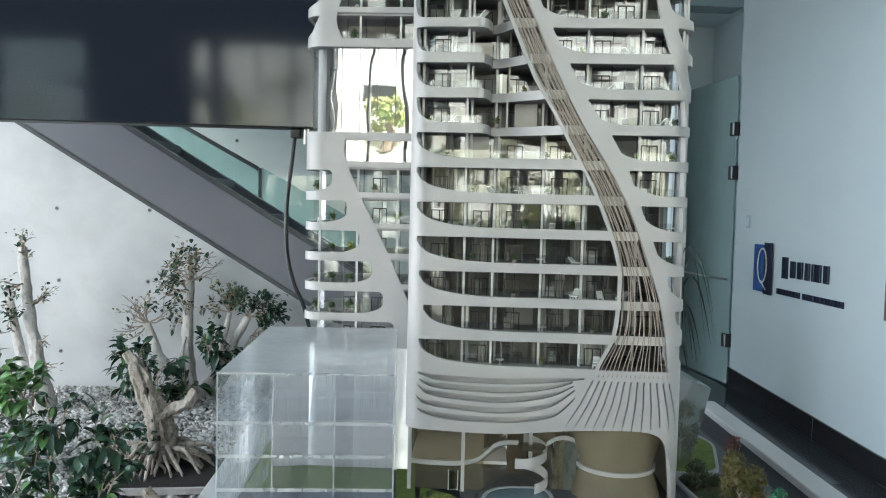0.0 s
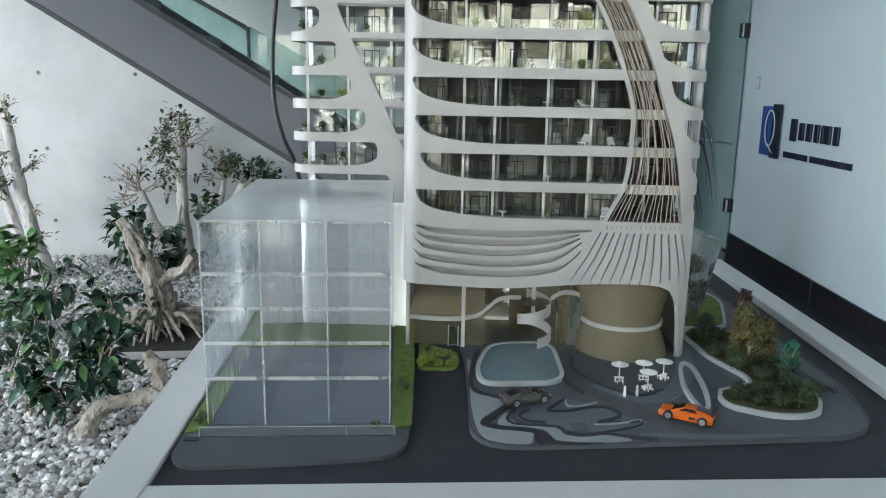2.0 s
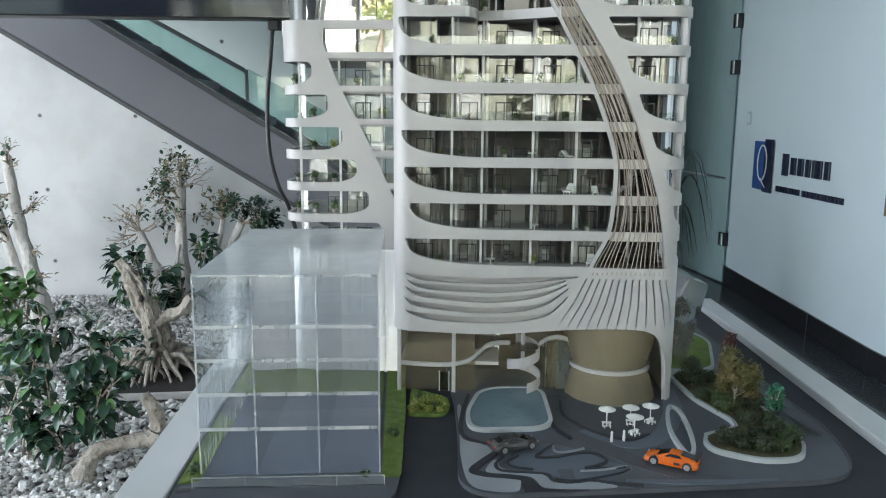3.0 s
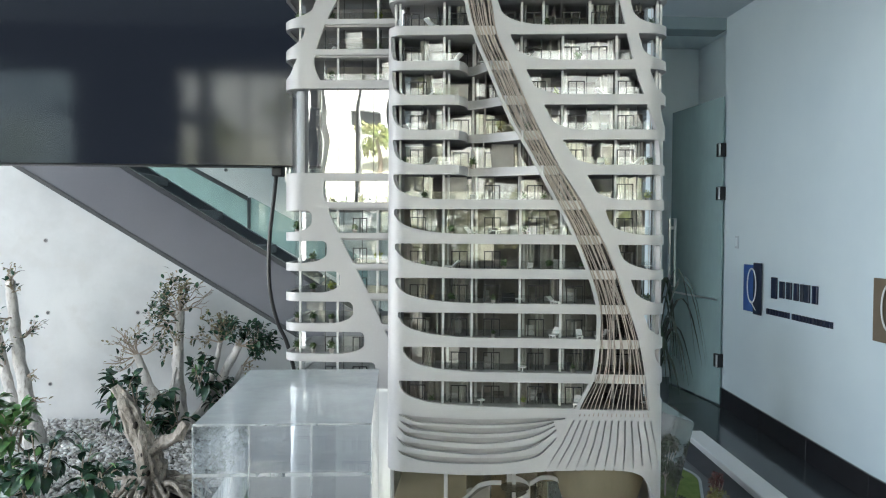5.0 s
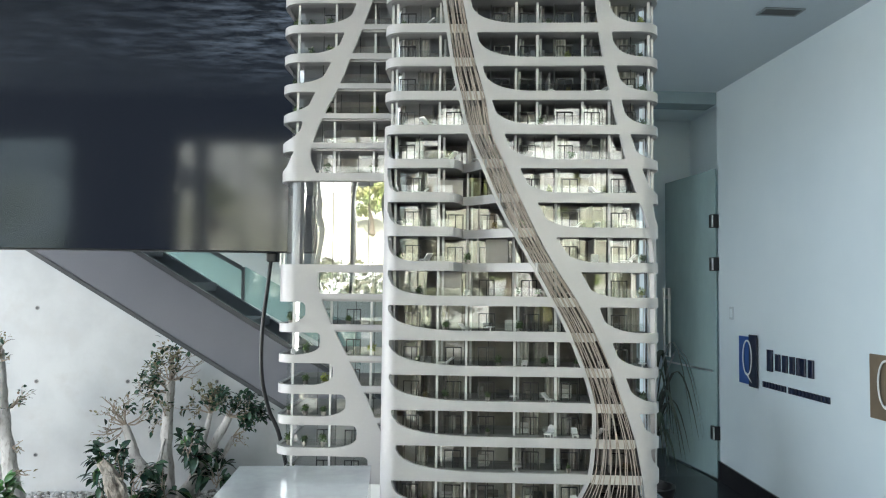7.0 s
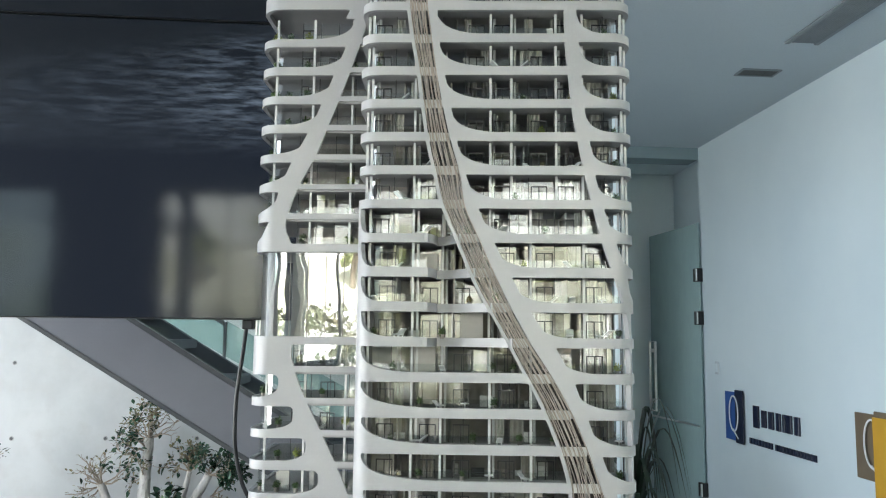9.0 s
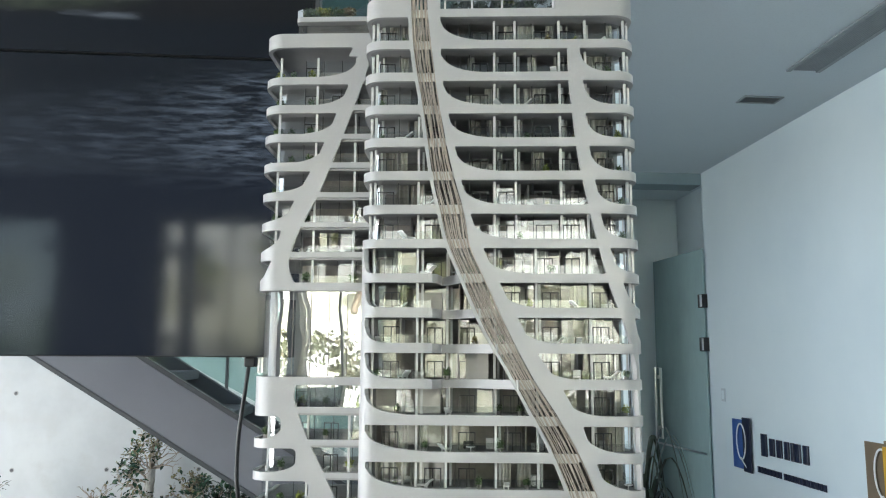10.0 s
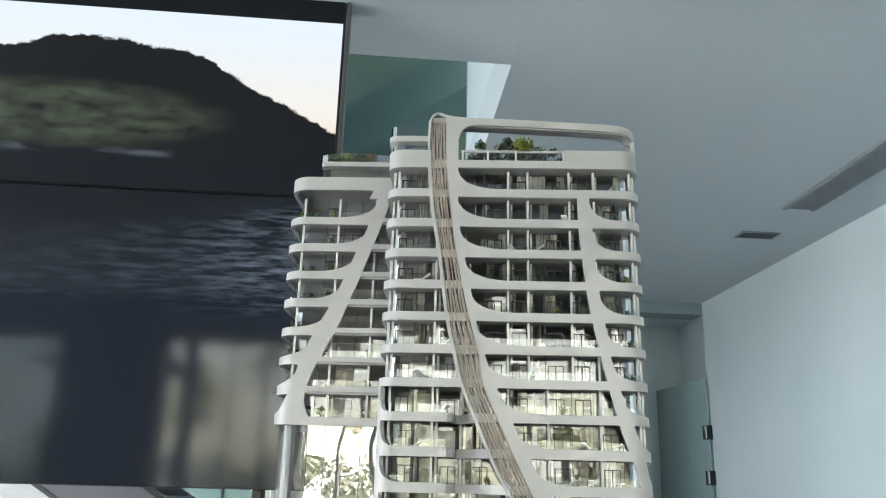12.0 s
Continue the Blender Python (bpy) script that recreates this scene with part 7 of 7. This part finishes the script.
tree("ficus_tree", (-1.82, 5.3, -0.10), [([(-1.94, 5.3, -0.12), (-1.873, 5.3, -0.023), (-1.78, 5.3, 0.101), (-1.703, 5.3, 0.239), (-1.627, 5.3, 0.378), (-1.558, 5.3, 0.508)], [0.045, 0.038, 0.034, 0.032, 0.029, 0.026]),
     ([(-1.90, 5.34, -0.12), (-1.850, 5.34, 0.008), (-1.811, 5.34, 0.115), (-1.766, 5.34, 0.269), (-1.728, 5.34, 0.407), (-1.702, 5.34, 0.522)], [0.032, 0.028, 0.024, 0.022, 0.020, 0.018]),
     ([(-1.90, 5.38, -0.12), (-1.72, 5.38, 0.08), (-1.60, 5.38, 0.264), (-1.552, 5.38, 0.356)], [0.026, 0.022, 0.018, 0.014])],
     "leaning pale ficus trunks with dark leaf tufts", 23,
     [((-1.55, 5.29, 0.51), (0.5, -0.2, 0.4), 0.08, 3, 220, 6), ((-1.55, 5.29, 0.51), (-0.3, -0.2, 0.6), 0.07, 3, 130, 8), ((-1.50, 5.29, 0.53), (0.9, -0.2, 0.0), 0.09, 2, 120, 4), ((-1.702, 5.34, 0.52), (-0.5, -0.1, 0.7), 0.08, 4, 40, 90), ((-1.702, 5.34, 0.52), (0.3, 0, 0.8), 0.08, 3, 16, 60), ((-1.552, 5.38, 0.356), (0.6, 0, 0.4), 0.08, 3, 0, 16)])


def bush(base, spots, count, size, label, mat, seed, stems=()):
    """Big leaves on arching stems about several places."""
    rg = random.Random(seed)
    ob = thing("ficus_bush", pose(*base), label, "bush")
    b0 = Vector(base)
    for pts, radii in stems:
        part("trunk", gnarled(bmesh.new(), [Vector(p) - b0 for p in pts], radii, 14, 0.20, seed, 0.08), M_BARK_S, ob, smooth=True)
    st = bmesh.new()
    lv = [bmesh.new(), bmesh.new()]
    for c, r in spots:
        c = Vector(c) - b0
        for _ in range(max(3, count // 9)):
            d = Vector((rg.gauss(0, 1), rg.gauss(0, 0.8), rg.gauss(0.25, 0.8))).normalized()
            e = c + d * r * rg.uniform(0.5, 1.0)
            s = c - Vector((rg.gauss(0, 0.2), rg.gauss(0, 0.2), rg.uniform(0.6, 1.2))) * r * 0.7
            m = s.lerp(e, 0.5) + Vector((0, 0, r * 0.2))
            tube(st, [s, m, e], [0.004, 0.003, 0.002], 4, False)
            for q in range(9):
                t = rg.uniform(0.25, 1.0)
                p = s.lerp(m, t * 2) if t < 0.5 else m.lerp(e, t * 2 - 1)
                out = d + Vector((rg.gauss(0, 0.8), rg.gauss(0, 0.8), rg.gauss(0, 0.6)))
                leaf(lv[1 if rg.random() < 0.08 else 0], p, out, size * rg.uniform(0.65, 1.2), rg, rg.uniform(0.1, 0.7))
    tagged(part("stem_spray", st, M_TWIG, ob), kind="stuff")
    tagged(part("foliage", lv[0], mat, ob, smooth=True), kind="stuff")
    tagged(part("young_foliage", lv[1], M_LEAF_Y, ob, "fresh lighter green leaves", smooth=True), kind="stuff")
    return ob


set_back(bush((-1.25, 2.55, 0), [((-1.72, 2.72, 0.33), 0.20), ((-1.48, 2.68, 0.44), 0.19), ((-1.30, 2.66, 0.44), 0.15), ((-1.22, 2.62, 0.34), 0.12), ((-1.20, 2.64, 0.47), 0.11), ((-1.36, 2.60, 0.30), 0.14), ((-1.95, 2.9, 0.36), 0.18), ((-1.24, 2.64, 0.24), 0.11), ((-1.56, 2.66, 0.26), 0.16), ((-1.50, 2.62, 0.13), 0.12), ((-1.36, 2.62, 0.15), 0.11), ((-1.40, 2.66, 0.54), 0.12)], 54, 0.066,
     "dark glossy ficus bush over a crooked fallen trunk", M_LEAF, 31,
     [([(-1.245, 2.50, -0.03), (-1.25, 2.52, 0.06), (-1.20, 2.56, 0.115), (-1.10, 2.60, 0.13), (-1.035, 2.62, 0.15), (-1.03, 2.63, 0.22), (-1.075, 2.64, 0.29)], [0.034, 0.030, 0.027, 0.026, 0.030, 0.026, 0.019])]), 1.10)
set_back(bush((-2.2, 3.5, 0), [((-2.22, 3.5, 0.50), 0.20), ((-2.02, 3.45, 0.42), 0.18), ((-2.35, 3.4, 0.32), 0.20), ((-2.12, 3.4, 0.22), 0.18)], 96, 0.080, "leafy green ficus bush by the topped trunk", M_LEAF_Y, 37,
     [([(-2.18, 3.5, -0.03), (-2.20, 3.5, 0.2), (-2.22, 3.5, 0.42)], [0.03, 0.022, 0.012])]), 1.10)
set_back(bush((-1.92, 4.75, 0), [((-1.90, 4.55, 0.32), 0.18), ((-2.02, 4.5, 0.38), 0.15), ((-1.66, 4.85, 0.42), 0.14), ((-1.95, 4.7, 0.16), 0.19), ((-1.75, 4.72, 0.16), 0.16), ((-2.12, 4.7, 0.22), 0.15), ((-1.64, 4.95, 0.32), 0.15), ((-1.50, 4.9, 0.22), 0.13)], 64, 0.080, "dark leafy undergrowth beneath the ficus trunks", M_LEAF, 41), 1.07)

# gnarled bonsai stump in a shallow tray
stump = thing("bonsai_stump", pose(-1.44, 3.62, 0.0), "gnarled pale bonsai stump with bare roots in a tray", "tree stump")
S0 = Vector((-1.44, 3.62, 0.0))


def from_stump(pts):
    return [Vector(p) - S0 for p in pts]


part("trunk", gnarled(bmesh.new(), from_stump([(-1.43, 3.62, 0.06), (-1.405, 3.61, 0.16), (-1.43, 3.60, 0.27), (-1.47, 3.60, 0.36), (-1.505, 3.60, 0.455), (-1.555, 3.60, 0.53), (-1.585, 3.60, 0.575)]), [0.060, 0.056, 0.046, 0.038, 0.036, 0.030, 0.020], 30, 0.34, 1.0, 0.16), M_BARK_S, stump, smooth=True)
for k in range(3):
    ps = []
    for i in range(9):
        t = i / 8
        a = 2.1 * k - 0.4 + 2.6 * t
        c = Vector(np.array([np.interp(t, (0, 0.2, 0.45, 0.7, 1), v) for v in ((0.0, 0.03, 0.005, -0.04, -0.085), (0, -0.01, -0.02, -0.02, -0.02), (0.05, 0.16, 0.28, 0.38, 0.50))]))
        ps.append(c + Vector((math.cos(a), math.sin(a), 0)) * float(np.interp(t, (0, 0.3, 1), (0.066, 0.052, 0.026))))
    part("trunk_strand", gnarled(bmesh.new(), ps, [0.026, 0.024, 0.022, 0.019, 0.012], 10, 0.28, 5.0 + k, 0.10), M_BARK_S, stump, smooth=True)
part("side_limb", gnarled(bmesh.new(), from_stump([(-1.42, 3.60, 0.27), (-1.36, 3.60, 0.30), (-1.29, 3.60, 0.335), (-1.235, 3.60, 0.405)]), [0.045, 0.034, 0.028, 0.018], 16, 0.25, 2.0, 0.12), M_BARK_S, stump, smooth=True)
# raised discs, not hollows; the shade of the knot holes is their dark colour
for p, r in (((-1.465, 3.556, 0.40), 0.016), ((-1.425, 3.546, 0.27), 0.014), ((-1.40, 3.545, 0.18), 0.012)):
    part("knot_hole", lathe(bmesh.new(), [(r * 1.0, -0.012), (r * 0.95, 0.004), (r * 0.6, 0.007), (r * 0.1, 0.008)], 12, Matrix.Translation(Vector(p) - S0) @ pose(0, 0, 0, 82, 0, 8) @ Matrix.Diagonal((0.62, 1.2, 1, 1))), M_HOLLOW, stump, "dark disc for the shade in a knot hole", smooth=True)
rg_root = random.Random(9)
for i in range(40):
    a = math.radians(150 + 260 * i / 39 + rg_root.uniform(-8, 8))
    r = rg_root.uniform(0.15, 0.27)
    st = Vector((0.02 + 0.05 * math.cos(a), 0.05 * math.sin(a), rg_root.uniform(0.07, 0.15)))
    en = Vector((0.02 + r * math.cos(a), r * 0.95 * math.sin(a), 0.058))
    mid = st.lerp(en, 0.55) + Vector((rg_root.gauss(0, 0.015), rg_root.gauss(0, 0.015), rg_root.uniform(0.015, 0.05)))
    part("root", gnarled(bmesh.new(), [st, mid, en, en + Vector((0.02 * math.cos(a), 0.02 * math.sin(a), -0.02))], [0.017, 0.010, 0.007, 0.004], 7, 0.2, i), M_BARK_S, stump, smooth=True)
M_TRAY = noisy("pale_stone_tray", (0.36, 0.35, 0.34), (0.44, 0.43, 0.42), 12, 0.7, 0.2, 90)
tray = thing("bonsai_tray", pose(-1.27, 3.53, 0.016, 0, 0, 10), "shallow pale stone tray filled with dark soil", "plant tray")
for lo, hi in (((-0.30, -0.255, 0.0), (0.30, -0.242, 0.034)), ((-0.30, 0.23, 0.0), (0.30, 0.255, 0.034)), ((-0.30, -0.23, 0.0), (-0.275, 0.23, 0.034)), ((0.275, -0.23, 0.0), (0.30, 0.23, 0.034))):
    part("tray_side", new_box(lo, hi, 0.004), M_TRAY, tray)
part("soil", new_box((-0.275, -0.242, 0.0), (0.275, 0.23, 0.026)), noisy("wet_peat", (0.016, 0.014, 0.012), (0.030, 0.026, 0.022), 20, 0.95, 0.8, 120), tray)
rgb_ = random.Random(77)
for p in ((-0.12, -0.1, 0.14), (-0.06, -0.13, 0.20), (0.02, -0.12, 0.16), (-0.02, -0.14, 0.24)):
    bm = bmesh.new()
    for _ in range(10):
        leaf(bm, Vector(p) + Vector((rgb_.gauss(0, 0.03), rgb_.gauss(0, 0.02), rgb_.gauss(0, 0.03))), (rgb_.gauss(0, 1), rgb_.gauss(-0.5, 0.6), rgb_.gauss(0, 0.5)), 0.04, rgb_)
    tagged(part("leaf_sprig", bm, M_LEAF, stump), kind="stuff")

set_back(stump, 1.083).location.x -= 0.03
set_back(tray, 1.083)

# strap-leaved plant by the door
M_PALM = leaf_material("dark_strap_leaf", (0.008, 0.018, 0.011), (0.016, 0.034, 0.018), 0.4, 20)
palm = thing("strap_leaf_plant", pose(1.15, 4.75, -0.055), "tall strap-leaved plant in a dark pot beside the door", "potted plant")
part("pot", lathe(bmesh.new(), [(0.12, 0), (0.16, 0.26), (0.17, 0.30), (0.15, 0.30), (0.14, 0.25)], 24), M_BLACK, palm, smooth=True)
rp = random.Random(4)
for i in range(46):
    a = rp.uniform(0, 6.28)
    rch = rp.uniform(0.14, 0.38)
    h = rp.uniform(0.35, 0.95)
    bm = bmesh.new()
    side = Vector((-math.sin(a), math.cos(a), 0))
    pts = [Vector((0.05 * math.cos(a), 0.05 * math.sin(a), 0.24))] + [Vector((rch * t * math.cos(a), rch * t * math.sin(a), 0.28 + h * math.sin(t * 2.75))) for t in (0.1, 0.2, 0.3, 0.4, 0.5, 0.6, 0.7, 0.8, 0.9, 1.0)]
    rows = [(bm.verts.new(p + side * w), bm.verts.new(p - side * w)) for p, w in zip(pts, (0.008, 0.011, 0.013, 0.014, 0.014, 0.014, 0.013, 0.011, 0.009, 0.005, 0.001))]
    for u, v in zip(rows, rows[1:]):
        bm.faces.new((u[0], u[1], v[1], v[0]))
    part("strap_leaf", bm, M_PALM, palm, smooth=True)

# ---- cable of the video wall ----
cab = thing("power_cable", Matrix(), "black power cable hanging from the video wall", "cable")
part("cord", tube(bmesh.new(), smooth_line([(-0.397, 2.0, 1.478), (-0.401, 1.99, 1.413), (-0.412, 1.985, 1.297), (-0.411, 1.985, 1.181), (-0.393, 1.99, 1.094), (-0.365, 2.0, 1.02), (-0.34, 2.03, 0.85), (-0.335, 2.10, 0.5), (-0.36, 2.2, -0.12)], 60), 0.0052, 10), M_BLACK, cab, smooth=True)
part("plug", new_box((-0.408, 1.99, 1.466), (-0.380, 2.02, 1.49), 0.003), M_BLACK, cab)
for x in (-0.372, -0.362):
    part("connector_pin", tube(bmesh.new(), [(x, 2.0, 1.452), (x, 2.0, 1.490)], 0.004, 8), M_CHROME, cab)

# ---- signs on the right wall ----
M_NAVY = noisy("navy_sign", (0.007, 0.011, 0.034), (0.010, 0.015, 0.042), 9, 0.3, 0.01, 200)
M_BLUE = noisy("blue_sign", (0.035, 0.11, 0.36), (0.03, 0.095, 0.32), 9, 0.3, 0.01, 200)
M_BROWN = noisy("brown_sign", (0.16, 0.125, 0.085), (0.19, 0.15, 0.10), 9, 0.3, 0.01, 200)
M_GOLD = noisy("gold_sign", (0.62, 0.36, 0.04), (0.56, 0.32, 0.035), 9, 0.3, 0.01, 200)
M_SIGNW = material("sign_white", (0.78, 0.80, 0.80), 0.4)


def ring_mark(x, y, z, ry, rz, t):
    """An upright oval ring with a short tail, lying on the wall plane x."""
    bm = bmesh.new()
    rows = []
    for i in range(40):
        a = 2 * math.pi * i / 40
        rows.append([bm.verts.new((x + dx, y + (ry + s * t) * math.cos(a), z + (rz + s * t) * math.sin(a))) for dx, s in ((0, -1), (0, 1), (-0.004, 1), (-0.004, -1))])
    for i in range(40):
        a, b = rows[i], rows[(i + 1) % 40]
        for q in range(4):
            bm.faces.new((a[q], a[(q + 1) % 4], b[(q + 1) % 4], b[q]))
    tube(bm, [(x - 0.002, y + 0.2 * ry, z - rz * 0.9), (x - 0.002, y - 0.5 * ry, z - rz * 1.2), (x - 0.002, y - 1.0 * ry, z - rz * 1.4)], [t, t * 0.8, t * 0.4], 6)
    return bm


def plate_sign(y, mats, label):
    s = thing("wall_sign", ROOM, label, "sign", "signs on the right wall")
    part("rear_plate", new_box((-0.010, y - 0.23, 0.775), (-0.001, y, 1.095), 0.003), mats[0], s)
    part("front_plate", new_box((-0.020, y - 0.275, 0.765), (-0.0105, y - 0.165, 1.112), 0.003), mats[1], s)
    part("ring_mark", ring_mark(-0.0205, y - 0.150, 0.955, 0.062, 0.115, 0.005), M_SIGNW, s, "pale oval ring mark")
    return s


sign = plate_sign(-0.355, (M_BLUE, M_NAVY), "blue and navy wall sign with raised dark bars")
w = [0.105, 0.085, 0.09, 0.075, 0.045, 0.085, 0.085]
y = -0.755
for i, wi in enumerate(w):
    h = 0.125 if i == 0 else 0.105
    part("sign_bar", new_box((-0.014, y - wi * 0.62, 0.905 if i else 0.893), (-0.001, y, 0.905 + h), 0.002), M_NAVY, sign, "raised navy bar")
    y -= wi
y = -0.690
for n in (8, 12):
    for i in range(n):
        part("sign_bar", new_box((-0.010, y - 0.024, 0.785), (-0.001, y, 0.822), 0.001), M_NAVY, sign, "raised navy bar")
        y -= 0.0375
    y -= 0.022
plate_sign(-1.81, (M_BROWN, M_BROWN), "brown and gold wall sign")
g = thing("wall_sign", ROOM, "small gold plate of the brown wall sign", "sign", "signs on the right wall")
part("front_plate", new_box((-0.0285, -2.22, 0.705), (-0.0215, -1.975, 1.085), 0.002), M_GOLD, g)
sw = thing("light_switch", ROOM, "pale plastic light switch on the wall", "switch")
part("plate", new_box((-0.008, -0.262, 1.20), (-0.001, -0.205, 1.29), 0.002), M_CEIL, sw)
part("rocker", new_box((-0.011, -0.250, 1.215), (-0.0085, -0.217, 1.275), 0.001), M_WALL, sw)

# ---- ceiling fittings ----
M_GRILLE = noisy("grey_grille", (0.22, 0.25, 0.27), (0.26, 0.29, 0.31), 9, 0.5, 0.02, 120)
gr = thing("ceiling_grille", ROOM, "long grey slotted air grille in the ceiling", "air grille")
part("backing", new_box((-0.438, -4.6, CEIL - 0.003), (-0.312, -2.12, CEIL - 0.001)), M_DARK, gr)
for i in range(11):
    x = -0.433 + 0.0118 * i
    part("slat", new_box((x - 0.0035, -4.595, CEIL - 0.012), (x + 0.0035, -2.125, CEIL - 0.0035)), M_GRILLE, gr)
for lo, hi in (((-0.462, -4.62, CEIL - 0.010), (-0.4385, -2.10, CEIL - 0.0005)), ((-0.3115, -4.62, CEIL - 0.010), (-0.290, -2.10, CEIL - 0.0005))):
    part("frame", new_box(lo, hi, 0.001), M_GRILLE, gr)
dl = thing("ceiling_downlight", ROOM, "small rectangular recessed ceiling light, unlit", "ceiling light")
for lo, hi in (((-0.49, -1.73, CEIL - 0.008), (-0.27, -1.718, CEIL - 0.0005)), ((-0.49, -1.632, CEIL - 0.008), (-0.27, -1.62, CEIL - 0.0005)), ((-0.49, -1.718, CEIL - 0.008), (-0.478, -1.632, CEIL - 0.0005)), ((-0.282, -1.718, CEIL - 0.008), (-0.27, -1.632, CEIL - 0.0005))):
    part("frame", new_box(lo, hi, 0.001), M_GRILLE, dl)
part("recess", new_box((-0.478, -1.718, CEIL - 0.004), (-0.34, -1.632, CEIL - 0.001)), M_BLACK, dl)
part("lamp_lens", new_box((-0.34, -1.718, CEIL - 0.005), (-0.282, -1.632, CEIL - 0.001)), M_BLACK, dl)

# tie holes of the concrete wall
hole = finish("tie_hole", lathe(bmesh.new(), [(0.016, 0.0), (0.015, 0.003), (0.011, 0.003), (0.010, 0.0005)], 16, pose(0, 0, 0, 90, 0, 0)), M_SLAB, True)
ties = thing("tie_holes", ROOM, "round tie holes in the concrete wall", "wall detail", kind="structure")
dark_disc = finish("tie_plug", lathe(bmesh.new(), [(0.0105, 0.0), (0.0105, 0.002)], 16, pose(0, 0, 0, 90, 0, 0)), M_DARK)
for i in range(-4, 4):
    for z in (0.180, 0.702, 1.228, 1.752):
        h = again("tie_hole", hole, ties, pose(-4.95 + 0.638 * i + 0.012 * math.sin(i * 3 + z * 9), BACK - 0.0005, z))
        again("tie_plug", dark_disc, h, pose(0.0, -0.0005, 0))

# ---- upper flight seen through the stair void ----
M_SOFFIT = noisy("blue_grey_soffit_paint", (0.40, 0.45, 0.55), (0.36, 0.41, 0.50), 2.0, 0.5, 0.02, 90)
part("upper_flight", stringer(-0.95, -0.25, -3.6, 2.925, -1.2, 0.355, -0.708), M_SOFFIT, rail, "grey sloping soffit of the upper flight")
room_solid("wall_upper_glass", (-7.0, -1.885, CEIL + 0.26), (VOID_X - 0.002, -1.875, 5.5), thin_glass("dark_green_glass", (0.50, 0.62, 0.57), 1.5, 0.02), "dark green glass screen of the upper stair", "glass screen")


# ---- trees outdoors, mirrored in the panes ----
# leaf colours raised well above green foliage to imitate sun shining through
M_OUT = leaf_material("street_tree_leaf_backlit", (0.22, 0.25, 0.08), (0.42, 0.44, 0.18), 0.5, 3)


def bank_height(x, y):
    """A grass bank that climbs from the pavement to a lane."""
    t = min(1.0, max(0.0, (-15.5 - y) / 7.0))
    lump = noise.noise(Vector((x * 0.35, y * 0.35, 1.7))) + 0.5 * noise.noise(Vector((x, y, 4.1)))
    return -0.17 + (3.3 - 0.10 * x) * t * t * (3 - 2 * t) + 0.30 * lump * t


bank = bmesh.new()
grid = [[bank.verts.new((x, y, bank_height(x, y))) for x in np.linspace(-24, 18, 85)] for y in np.linspace(-15.3, -24.4, 20)]
for a, b in zip(grid, grid[1:]):
    for i in range(84):
        bank.faces.new((a[i], b[i], b[i + 1], a[i + 1]))
M_BANK = noisy("sunlit_dry_grass", (0.71, 0.70, 0.69), (0.50, 0.49, 0.38), 0.55, 0.9, 0.6, 5, (0.58, 0.58, 0.50), dist=0.05, low=0.44, high=0.56)
solid("ground_bank", bank, M_BANK, "sunlit yellow-green grass bank over the way", "grass bank", ROOM, "structure")
for i, (x, y, h) in enumerate(((-7.4, -13.6, 2.6), (-6.6, -20.0, 1.3), (-5.4, -22.0, 1.4), (-2.0, -16.8, 1.6), (1.8, -14.4, 2.6), (-1.4, -19.5, 1.2), (-12.5, -6.0, 4.0))):
    rt = random.Random(100 + i)
    t = thing("street_tree", ROOM @ pose(x, y, max(-0.15, bank_height(x, y))), "sunlit leafy street tree outside the window", "tree", "street trees outside")
    part("trunk", tube(bmesh.new(), [(0, 0, 0), (0.05, 0, h * 0.3), (0, 0.05, h * 0.6)], [0.11, 0.08, 0.05], 8), M_BARK_D, t, smooth=True)
    bm = bmesh.new()
    for _ in range(9):
        a = rt.uniform(0, 6.28)
        clump(bm, (math.cos(a) * h * 0.24, math.sin(a) * h * 0.24, h * rt.uniform(0.38, 0.95)), h * rt.uniform(0.10, 0.17), 210, 0.055, rt, 0.9)
    part("crown", bm, M_OUT, t)
M_HEDGE = leaf_material("hedge_leaf", (0.075, 0.078, 0.035), (0.15, 0.15, 0.08), 0.5, 3)
hedge = bmesh.new()
rt = random.Random(55)
for i in range(125):
    clump(hedge, (rt.uniform(-10, 0), rt.uniform(-15.2, -14.0), rt.uniform(0.1, 1.75)), 0.36, 130, 0.055, rt, 0.8)
solid("hedge", hedge, M_HEDGE, "low dark hedge along the pavement outside", "hedge", ROOM, "stuff")

# pale building over the way, added unseen to give the panes white reflections
M_FACADE = noisy("pale_reflector_render", (0.82, 0.83, 0.84), (0.75, 0.76, 0.77), 0.7, 0.8, 0.1, 12)
house = thing("apartment_building", ROOM @ pose(-3, -25, -0.15), "added pale building over the way that whitens the reflections", "building")
fb = bmesh.new()
for k in range(4):
    z0 = 2.7 * k
    box(fb, (-16, -0.4, z0), (16, 0, z0 + 1.0))
    box(fb, (-16, -0.4, z0 + 2.3), (16, 0, z0 + 2.7))
    for i in range(9):
        box(fb, (-16 + 3.82 * i, -0.4, z0 + 1.0005), (-13.3 + 3.82 * i, -0.002, z0 + 2.2995))
part("facade", fb, M_FACADE, house)
part("roof_slab", new_box((-16.2, -8, 10.8), (16.2, 0.3, 11.05), 0.02), M_FACADE, house)
part("window_glass", new_box((-15.9, -0.36, 0.05), (15.9, -0.33, 10.7)), M_DARK, house, "dark window band")
